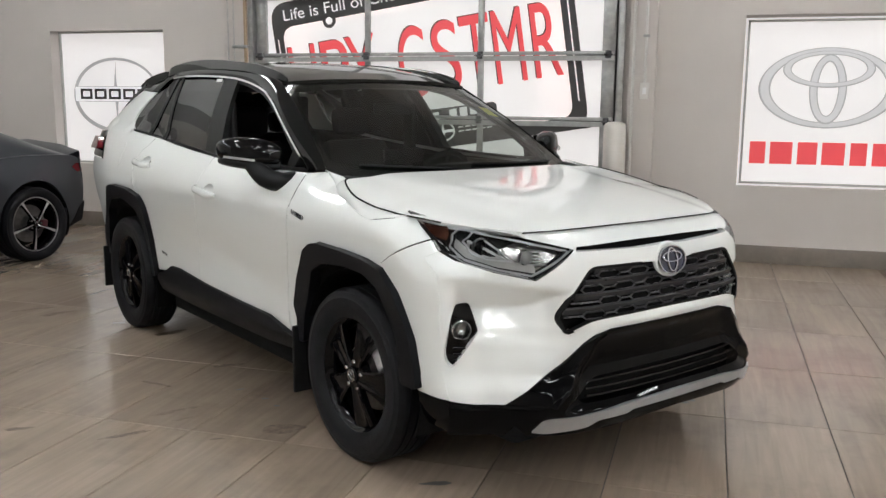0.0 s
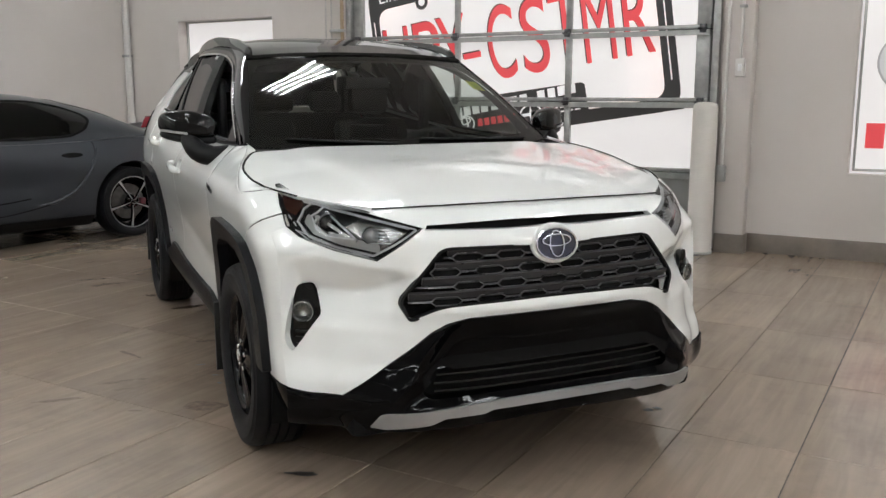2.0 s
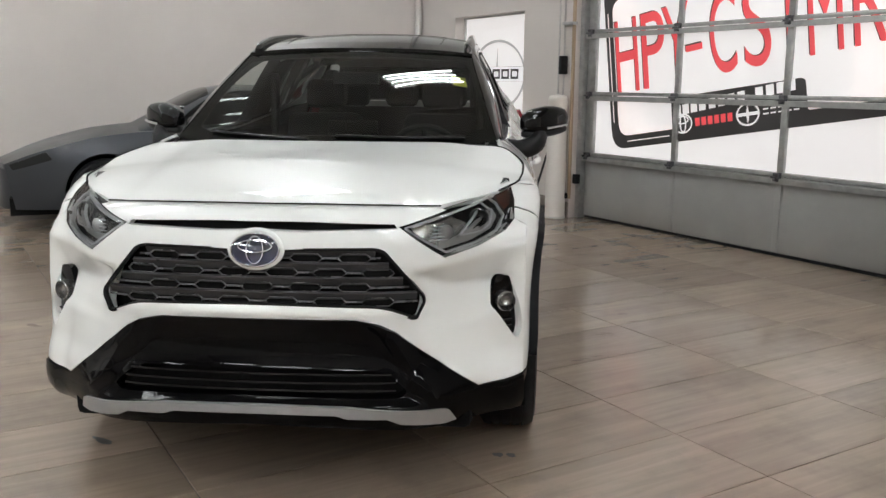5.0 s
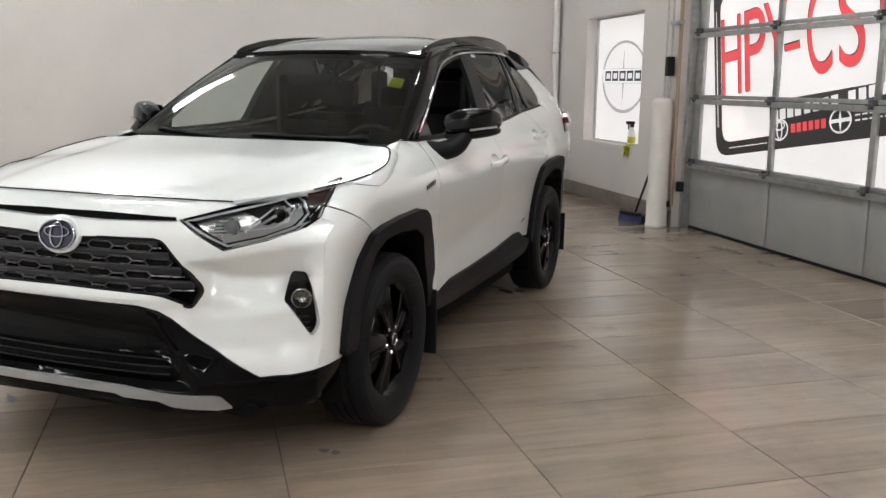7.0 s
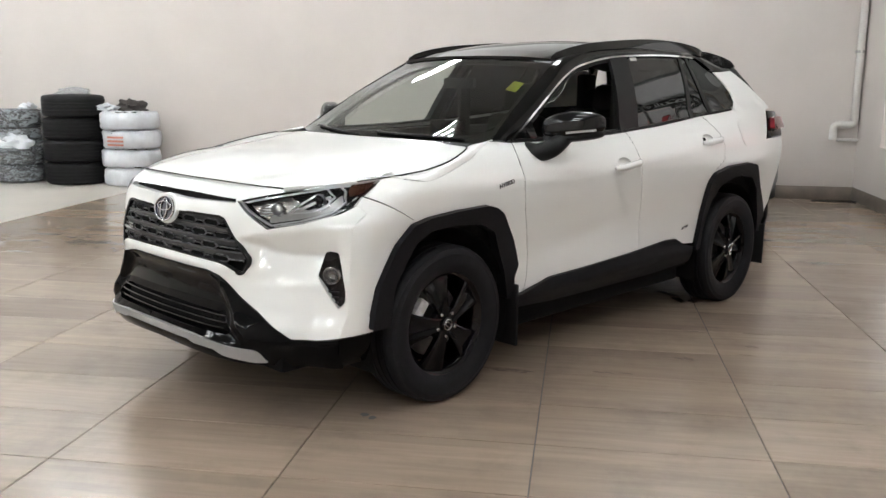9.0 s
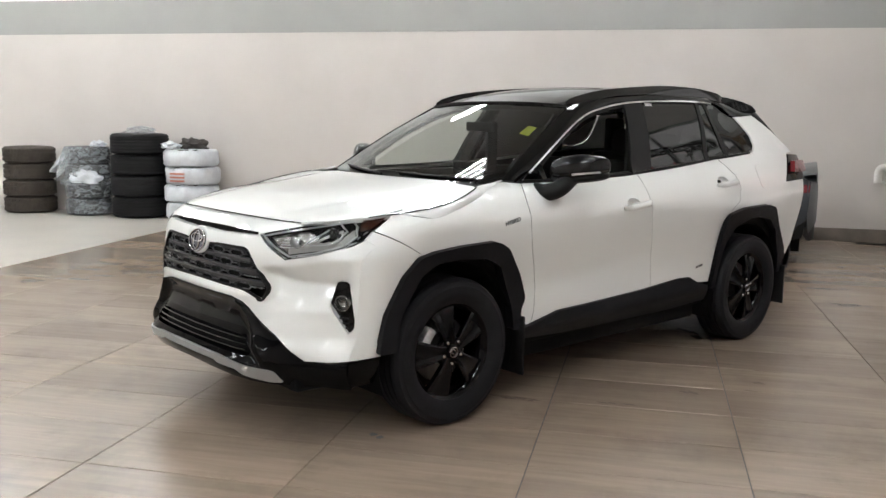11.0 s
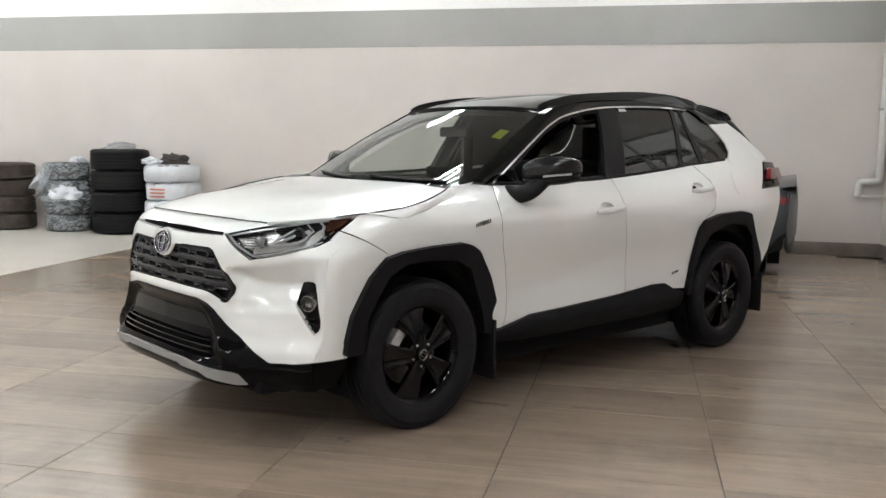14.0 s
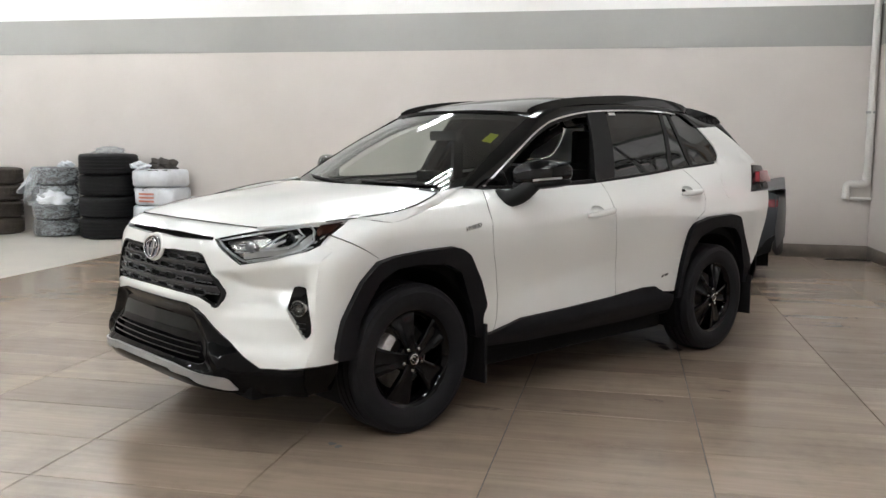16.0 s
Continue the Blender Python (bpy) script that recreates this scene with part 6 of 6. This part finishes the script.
part("pull_box", box(-.09, -.03, -.03, .05, 1.60, 1.79, bevel=.01), BLACK_PLASTIC, hoist)
part("guide_rail", box(.045, .075, .03, .06, .30, 3.4, bevel=.004), mat("bare_timber", (.36, .26, .17), .6, var=.2, scale=8, stretch=(3, 3, .4)), hoist)
part("bracket", box(-.07, .10, -.01, .06, 2.10, 2.13, bevel=.005), STEEL, hoist)
part("keeper", box(-.02, .06, .0, .06, .30, .36, bevel=.01), BLACK_PLASTIC, hoist)

# pipe in the corner
pipe = thing("drain_pipe", pose(W0, 3.82, -.04), "white painted drain pipe with an offset elbow in the wall corner", "pipe")
part("riser", tube(bmesh.new(), [(.06, .045, 5.5), (.06, .045, 1.06)], .042, 14), PIPE, pipe)
part("elbow", tube(bmesh.new(), spline([(.06, .045, 1.08), (.06, .04, 1.015), (.06, -.02, .985), (.06, -.13, .985), (.06, -.185, .95), (.06, -.19, .80)], 5), .046, 14), PIPE, pipe)
part("collar", tube(bmesh.new(), [(.06, .045, 1.06), (.06, .045, 1.11)], .052, 14), PIPE, pipe)
part("branch", tube(bmesh.new(), [(.05, -.14, .80), (.05, .13, .80)], .020, 10), PIPE, pipe)
part("bracket", box(.0, .10, .0, .09, 1.86, 1.89, bevel=.004), STEEL, pipe)
strip = thing("floor_strip", pose(-6.13, 3.58, .002), "thin black rubber strip lying on the floor by the corner", "strip")
part("strip", bar(bmesh.new(), spline([(0, -.18, 0), (.02, 0, 0), (.0, .20, 0), (.03, .36, 0)], 5), .045, .012, (0, 0, 1)), RUBBER, strip)

# broom behind the bollard
broom = thing("push_broom", pose(-3.28, 3.60, 0, 0, 0, 20), "push broom with blue bristles leaning behind the bollard", "broom")
part("head", box(-.20, .20, -.035, .035, .06, .10, bevel=.01, m=Matrix.Rotation(radians(0), 4, "Z")), BLACK_PLASTIC, broom)
bm = bmesh.new()
for i in range(14):
    for j in range(3):
        x, y = -.185 + .0285 * i, -.024 + .024 * j
        tube(bm, [(x, y, .062), (x * 1.05, y * 1.5, .002)], [.009, .012], 5)
part("bristles", bm, mat("blue_bristles", (.02, .03, .12), .7, var=.3, scale=30), broom)
part("handle", tube(bmesh.new(), [(0, 0, .09), (.10, .12, .62), (.17, .19, .95)], .012, 8), BLACK_PLASTIC, broom)
pan = thing("dustpan", pose(-3.13, 3.66, 0, 0, 0, -30), "small black dustpan standing beside the broom", "dustpan")
part("pan", box(-.12, .12, -.06, .06, .0, .10, bevel=.02), BLACK_PLASTIC, pan)
part("handle", tube(bmesh.new(), [(0, .03, .09), (.03, .10, .70)], .010, 8), BLACK_PLASTIC, pan)

# cleaning things on the window sill
bottle = thing("spray_bottle", pose(-4.20, 3.985, .7255), "white spray bottle with a black trigger head on the sill", "spray bottle")
part("body", lathe(bmesh.new(), [(.042, 0), (.046, .01), (.046, .13), (.034, .175), (.018, .20), (.018, .215)], 24), mat("white_bottle", (.75, .74, .70), .35, var=.08), bottle)
part("label_band", lathe(bmesh.new(), [(.0468, .04), (.0468, .11)], 24), mat("yellow_label", (.6, .55, .05), .5, var=.1), bottle)
bm = box(-.018, .018, -.02, .02, .215, .25, bevel=.005)
block(bm, -.016, .016, -.075, .03, .25, .285, bevel=.006)
block(bm, -.008, .008, -.05, -.035, .19, .252, bevel=.003)
part("trigger_head", bm, BLACK_PLASTIC, bottle)
cloth = thing("cleaning_cloth", pose(-4.18, 3.93, .725), "crumpled yellow cleaning cloth hanging over the window sill", "cloth")
bm = bmesh.new()
n = 14
g = [[bm.verts.new((-.07 + .14 * i / n + .008 * math.sin(j * 1.3), (-.018 - .012 * math.sin(i * 1.1 + j * .4)) if j > 5 else .06 - .012 * j, .016 - .0 * j + .012 * math.sin(i * .9 + j) * (j <= 5) - max(0, j - 5) * .013 * (1 + .25 * math.sin(i * .7)))) for i in range(n + 1)] for j in range(n + 1)]
for a, b in zip(g, g[1:]):
    for i in range(n):
        bm.faces.new((a[i], a[i + 1], b[i + 1], b[i]))
bmesh.ops.solidify(bm, geom=bm.faces[:], thickness=.004)
part("cloth", bm, mat("yellow_cloth", (.55, .62, .02), .9, var=.2, scale=30, bump=.5, fine=200), cloth)

# ---- stacks of tyres by the west wall ----
OLD_RUBBER = mat("dusty_tyre_rubber", (.0065, .0062, .0070), .7, spec=.25, var=.35, scale=7, bump=.4, fine=80, rnd=.15)
BROWN_RUBBER = mat("worn_brown_tyre_rubber", (.046, .035, .027), .8, var=.35, scale=9, bump=.5, fine=70)
BAG = bpy.data.materials.new("thin_white_plastic")
BAG.use_nodes = True
_b = BAG.node_tree.nodes["Principled BSDF"]
_b.inputs["Base Color"].default_value, _b.inputs["Roughness"].default_value, _b.inputs["Alpha"].default_value = (.62, .65, .68, 1), .22, .35
# whiter ridged streaks in the alpha stand in for highlights on creases
_z, _m, _a, _r = (BAG.node_tree.nodes.new("ShaderNode" + k) for k in ("TexNoise", "Math", "Math", "MapRange"))
_z.inputs["Scale"].default_value, _z.inputs["Detail"].default_value, _z.inputs["Distortion"].default_value = 4.5, 2, 1.0
_m.operation, _a.operation = "SUBTRACT", "ABSOLUTE"
_m.inputs[1].default_value = .5
_r.inputs["From Min"].default_value, _r.inputs["From Max"].default_value, _r.inputs["To Min"].default_value, _r.inputs["To Max"].default_value = .0, .14, .42, .24
for _p, _q in ((_z.outputs["Fac"], _m.inputs[0]), (_m.outputs[0], _a.inputs[0]), (_a.outputs[0], _r.inputs["Value"]), (_r.outputs[0], _b.inputs["Alpha"])):
    BAG.node_tree.links.new(_p, _q)
_f, _u = BAG.node_tree.nodes.new("ShaderNodeTexNoise"), BAG.node_tree.nodes.new("ShaderNodeBump")
_f.inputs["Scale"].default_value, _f.inputs["Distortion"].default_value = 16, 1.5
_u.inputs["Strength"].default_value, _u.inputs["Distance"].default_value = .9, .02
BAG.node_tree.links.new(_f.outputs["Fac"], _u.inputs["Height"]), BAG.node_tree.links.new(_u.outputs[0], _b.inputs["Normal"])
BAG_THICK = mat("white_tyre_bag", (.60, .62, .65), .30, var=.18, scale=4, bump=.6, fine=18)


def tyre_mesh(R, W, grooves=5, lugs=0):
    h, rim = W / 2, R * .60
    prof = [(rim, -h * .72), (rim + .01, -h * .86), (rim + (R - rim) * .4, -h), (rim + (R - rim) * .8, -h * .93), (R * .985, -h * .78)]
    for k in range(grooves):
        c = -.62 + 1.24 * k / (grooves - 1)
        prof += [(R, (c - .13) * h), (R, (c - .05) * h), (R - .010, (c - .04) * h), (R - .010, (c + .04) * h), (R, (c + .05) * h)]
    prof += [(R * .985, h * .78), (rim + (R - rim) * .8, h * .93), (rim + (R - rim) * .4, h), (rim + .01, h * .86), (rim, h * .72), (rim - .002, 0), (rim, -h * .72)]
    bm = lathe(bmesh.new(), prof, 56)
    for i in range(lugs):
        a = 2 * math.pi * i / lugs
        for z in (-.55, 0, .55):
            block(bm, -.006, .006, -.020, .020, -h * .18, h * .18, m=Matrix.Rotation(a + z * .06, 4, "Z") @ Matrix.Translation((R, 0, z * h)) @ Matrix.Rotation(.25 * (1 if z else -1), 4, "X"))
    return bm


def tyre(m, R, W, material, label, lugs=0):
    ob = new("tyre", mesh_of(tyre_mesh(R, W, lugs=lugs), "tyre", material))
    ob.matrix_world = m
    return tagged(ob, label, "tyre", "stacked tyres")


def wrinkled(name, m, R, H2, label, material, seed=0, skirt=0.0, sag=.02):
    """A loose plastic bag round a tyre, open crumpled folds and all."""
    bm = bmesh.new()
    n, rows = 72, []
    prof = [(R * .35, H2 * .92), (R * .7, H2 * 1.0), (R * .95, H2 * .98), (R * 1.03, H2 * .85), (R * 1.05, H2 * .5), (R * 1.04, H2 * .15), (R * .98, .01), (R * .6, .004)]
    if skirt:
        prof = prof[:6] + [(R * (1.08 + skirt), .02), (R * (1.1 + skirt * 1.6), -.05)]
    for j, (r, z) in enumerate(prof):
        row = []
        for i in range(n):
            a = 2 * math.pi * i / n
            d = noise.noise(Vector((math.cos(a) * 3 + seed, math.sin(a) * 3, z * 6))) * .075 + noise.noise(Vector((math.cos(a) * 9, math.sin(a) * 9 + seed, z * 14))) * .04
            row.append(bm.verts.new((r * math.cos(a) * (1 + d), r * math.sin(a) * (1 + d), max(.002 if not skirt else -.09, z + d * sag * 10))))
        rows.append(row)
    for a, b in zip(rows, rows[1:]):
        for i in range(n):
            bm.faces.new((a[i], b[i], b[(i + 1) % n], a[(i + 1) % n]))
    ob = new(name, mesh_of(bm, name, material, 60))
    ob.matrix_world = m
    return tagged(ob, label, "plastic bag", "tyre bags")


def bunch(name, m, size, label, material, seed=0, category="plastic bag"):
    bm = bmesh.new()
    bmesh.ops.create_icosphere(bm, subdivisions=4, radius=1)
    for v in bm.verts:
        d = noise.noise(v.co * 2.2 + Vector((seed, 0, 0))) * .5 + noise.noise(v.co * 6 + Vector((0, seed, 0))) * .22
        v.co = Vector((v.co.x * size[0], v.co.y * size[1], max(-.25, v.co.z) * size[2])) * (1 + d)
    low = min(v.co.z for v in bm.verts)
    for v in bm.verts:
        v.co.z -= low
    ob = new(name, mesh_of(bm, name, material, 60))
    ob.matrix_world = m
    return tagged(ob, label, category)


def drape(name, m, R, a0, a1, top, low, flare, label, material, seed):
    """A loose sheet of thin plastic that hangs over a tyre's edge and stands off below, in folds."""
    bm, rows = bmesh.new(), []
    nu, nv = 46, 22
    for j in range(nv + 1):
        t = j / nv
        row = []
        for i in range(nu + 1):
            u = i / nu
            a = radians(a0 + (a1 - a0) * u)
            ragged = .10 * noise.noise(Vector((u * 4, seed, 1))) + .04 * noise.noise(Vector((u * 13, seed, 2)))
            fold = .055 * t * noise.noise(Vector((u * 7 + .6 * t, t * 1.5, seed))) + .018 * noise.noise(Vector((u * 19, t * 4, seed)))
            mid = max(0, math.sin(math.pi * u)) ** .6
            r = R * (.55 + .47 * min(1, t / .12)) + flare * mid * max(0, t - .1) + fold
            row.append(bm.verts.new((r * math.cos(a), r * math.sin(a), top + .012 - (top - low) * (1 + ragged) * max(0, t - .1) / .9 * (.45 + .55 * mid))))
        rows.append(row)
    for p, q in zip(rows, rows[1:]):
        for i in range(nu):
            bm.faces.new((p[i], q[i], q[i + 1], p[i + 1]))
    ob = new(name, mesh_of(bm, name, material, 60))
    ob.matrix_world = m
    sheet = ob.modifiers.new("thickness", "SOLIDIFY")
    sheet.thickness = .0012
    return tagged(ob, label, "plastic bag")


FZ = .001
def stack(x, y, R, W, n, material, label, z0=FZ, jit=.012, lugs=0, seed=1):
    rng = random.Random(seed)
    z = z0
    for k in range(n):
        tyre(pose(x + rng.uniform(-jit, jit), y + rng.uniform(-jit, jit), z + W / 2, 0, 0, rng.uniform(0, 360)), R, W, material, label, lugs)
        z += W
    return z


TX = -5.85
STACKS = (-8.22, -7.205, -6.36, -5.53)
stack(TX, STACKS[0], .36, .245, 4, BROWN_RUBBER, "worn brownish tyre with chunky tread in a stack by the wall", lugs=40, seed=3)
z = stack(TX, STACKS[2], .407, .301, 4, OLD_RUBBER, "large black tyre in a stack of four by the wall", seed=5)
bunch("plastic_bag", pose(TX, STACKS[2] + .02, z), (.18, .20, .07), "crumpled clear plastic bag lying on the tyre stack", BAG, 4)
z = FZ
for k in range(4):
    tyre(pose(TX, STACKS[1], z + .125, 0, 0, 40 * k), .30, .245, OLD_RUBBER, "black tyre wrapped in thin clear plastic by the wall")
    wrinkled("tyre_bag", pose(TX, STACKS[1], z, 0, 0, 77 * k), .315, .245, "thin clear plastic bag stretched round a tyre", BAG, k * 3.7, skirt=.12 if k == 2 else 0)
    z += .249
bunch("plastic_bag", pose(TX + .05, STACKS[1] + .20, z + .002), (.10, .10, .06), "crumpled white and red plastic bag on the tyres", BAG_THICK, 9)
bunch("plastic_bag", pose(TX + .28, STACKS[1] + .12, FZ + .47), (.085, .22, .15), "white plastic bag hanging bunched between the tyres", BAG_THICK, 23)
drape("plastic_bag", pose(TX, STACKS[1], FZ), .31, -150, -15, .985, .46, .20, "loose clear plastic bag hanging off the tyre stack", BAG, 31)
drape("plastic_bag", pose(TX, STACKS[1], FZ), .315, -95, -50, .95, .60, .24, "loose milky plastic bag hanging off the tyre stack", BAG_THICK, 12)
z = FZ
for k in range(4):
    tyre(pose(TX, STACKS[3], z + .122, 0, 0, 30 * k), .335, .235, OLD_RUBBER, "tyre inside a white printed bag by the wall")
    bg = wrinkled("tyre_bag", pose(TX, STACKS[3] + .015 * (-1) ** k, z, 0, 0, 50 * k), .365, .244, "white plastic tyre bag with red print, in a stack", BAG_THICK, 20 + k * 2.9)
    if k == 2:
        for j in range(3):
            bm = bmesh.new()
            pts = [(.39 * math.cos(a), .39 * math.sin(a), .06 + .05 * j) for a in (radians(-25 - 50 * k + 6 * i) for i in range(7))]
            bar(bm, pts, .026, .003, [Vector((p[0], p[1], 0)) for p in pts])
            part("print_bar", bm, mat("red_print", (.50, .19, .14), .5), bg)
    z += .249
bunch("plastic_bag", pose(TX + .20, STACKS[3] - .22, z + .002), (.10, .13, .07), "crumpled white and pink bag end on the bagged tyres", BAG_THICK, 41)
bunch("dark_cloth", pose(TX + .05, STACKS[3] + .05, z), (.13, .20, .11), "dark brown crumpled cloth lying on the bagged tyres", mat("brown_cloth", (.05, .042, .038), .9, var=.3, bump=.5), 14, "cloth")

# ---- marks on the tiles ----
STAIN = mat("dark_oil_spot", (.03, .024, .02), .4, var=.3, scale=30)
DAMP = mat("damp_dirt_mark", (.20, .157, .122), .25, var=.3, scale=25)
WET = pane("water_film", (.86, .84, .82))


def blot(name, x, y, a, b, turn, material, label, seed):
    bm = bmesh.new()
    n = 22
    ring = []
    for i in range(n):
        t = 2 * math.pi * i / n
        k = 1 + .45 * noise.noise(Vector((math.cos(t) * 1.6 + seed, math.sin(t) * 1.6, seed)))
        ring.append(bm.verts.new((a * k * math.cos(t), b * k * math.sin(t), .0022)))
    c = bm.verts.new((0, 0, .0026))
    for i in range(n):
        bm.faces.new((ring[i], ring[(i + 1) % n], c))
    ob = new(name, mesh_of(bm, name, material))
    ob.matrix_world = pose(x, y, 0, 0, 0, turn)
    return tagged(ob, label, "stain", "floor stains")


SPOTS = ((1.868, -.365, .024, .017, 30), (1.895, -.325, .024, .016, 10), (.967, -1.654, .055, .016, 25), (-.035, -1.045, .016, .011, 0), (-.138, -.966, .018, .010, 20), (-.328, -.881, .026, .010, 40))
for i, (x, y, a, b, t) in enumerate(SPOTS):
    blot("oil_spot", x, y, a, b, t, STAIN, "small dark oil spot on the beige tiles", i * 2.3)
MARKS = ((1.096, .657, .035, .010, 70), (1.094, .707, .03, .009, 70), (1.092, .80, .035, .010, 75), (-2.346, .164, .13, .035, 60), (-.457, -1.268, .13, .020, 52), (-.359, -1.347, .05, .016, 50), (-.488, -1.59, .11, .018, 48), (-.611, -.54, .08, .028, 35),
         (-.793, -.938, .10, .012, -10), (.133, -1.315, .09, .05, 30), (-.998, -1.685, .06, .02, 30), (-2.587, .224, .16, .022, 50), (-.081, -1.513, .03, .010, 30), (.793, 1.118, .06, .035, 60), (.501, 1.511, .035, .022, 70), (.23, 1.594, .09, .008, 86), (.666, 1.455, .05, .008, 80), (1.145, .208, .13, .03, 85), (.241, 1.234, .07, .008, 85), (-1.6, 3.62, .22, .06, 10), (-1.0, 3.60, .14, .04, -6))
for i, (x, y, a, b, t) in enumerate(MARKS):
    blot("dirt_mark", x, y, a, b, t, DAMP, "smeared damp dirt mark on the beige tiles", 5 + i * 1.7)
for i, (x, y, a, b, t) in enumerate(((-.709, 1.163, .10, .03, 40), (-.541, 1.215, .07, .03, 20), (-.512, 1.308, .04, .03, 20), (-1.317, -.03, .10, .04, 60), (-1.785, .088, .05, .03, 20))):
    blot("water_drops", x, y, a, b, t, WET, "small puddle of clear water on the tiles", 31 + i * 1.9)

# ---- floor tiles, 46 by 91 cm, laid in a straight grid ----
TX0, TY0, TU, TV, GAP = .213, .388, .4605, .9215, .0022


def tile_mesh(w, h):
    bm = bmesh.new()
    a, b, e = w / 2 - GAP, h / 2 - GAP, .0015
    low = [bm.verts.new((x, y, -.0075)) for x, y in ((-a, -b), (a, -b), (a, b), (-a, b))]
    mid = [bm.verts.new((x, y, -e)) for x, y in ((-a, -b), (a, -b), (a, b), (-a, b))]
    top = [bm.verts.new((x, y, 0)) for x, y in ((-a + e, -b + e), (a - e, -b + e), (a - e, b - e), (-a + e, b - e))]
    for r, s in ((low, mid), (mid, top)):
        for i in range(4):
            bm.faces.new((r[i], r[(i + 1) % 4], s[(i + 1) % 4], s[i]))
    bm.faces.new(top)
    return bm


shared = {}
rest = bmesh.new()
cells = []
for i in range(-17, 22):
    for j in range(-8, 5):
        x0, x1 = max(W0, TX0 + i * TU), min(W1, TX0 + (i + 1) * TU)
        y0, y1 = max(PALE, TY0 + j * TV), min(N0 + .05, TY0 + (j + 1) * TV)
        if x1 - x0 > .02 and y1 - y0 > .02:
            cells.append((math.hypot((x0 + x1) / 2 - 1.2, (y0 + y1) / 2 + .2), x0, x1, y0, y1))
cells.sort()
for n, (d, x0, x1, y0, y1) in enumerate(cells):
    key = (round(x1 - x0, 3), round(y1 - y0, 3))
    if n < 296:
        if key not in shared:
            shared[key] = mesh_of(tile_mesh(*key), "tile", TILE)
        ob = new("tile", shared[key])
        ob.parent = floor
        ob.location = ((x0 + x1) / 2, (y0 + y1) / 2, 0)
    else:
        bm = tile_mesh(*key)
        bmesh.ops.translate(bm, vec=((x0 + x1) / 2, (y0 + y1) / 2, 0), verts=bm.verts[:])
        me = bpy.data.meshes.new("tmp")
        bm.to_mesh(me)
        bm.free()
        rest.from_mesh(me)
        bpy.data.meshes.remove(me)
far = part("far_tiles", rest, TILE, floor)
tagged(far, "more of the same beige porcelain tiles", kind="stuff")
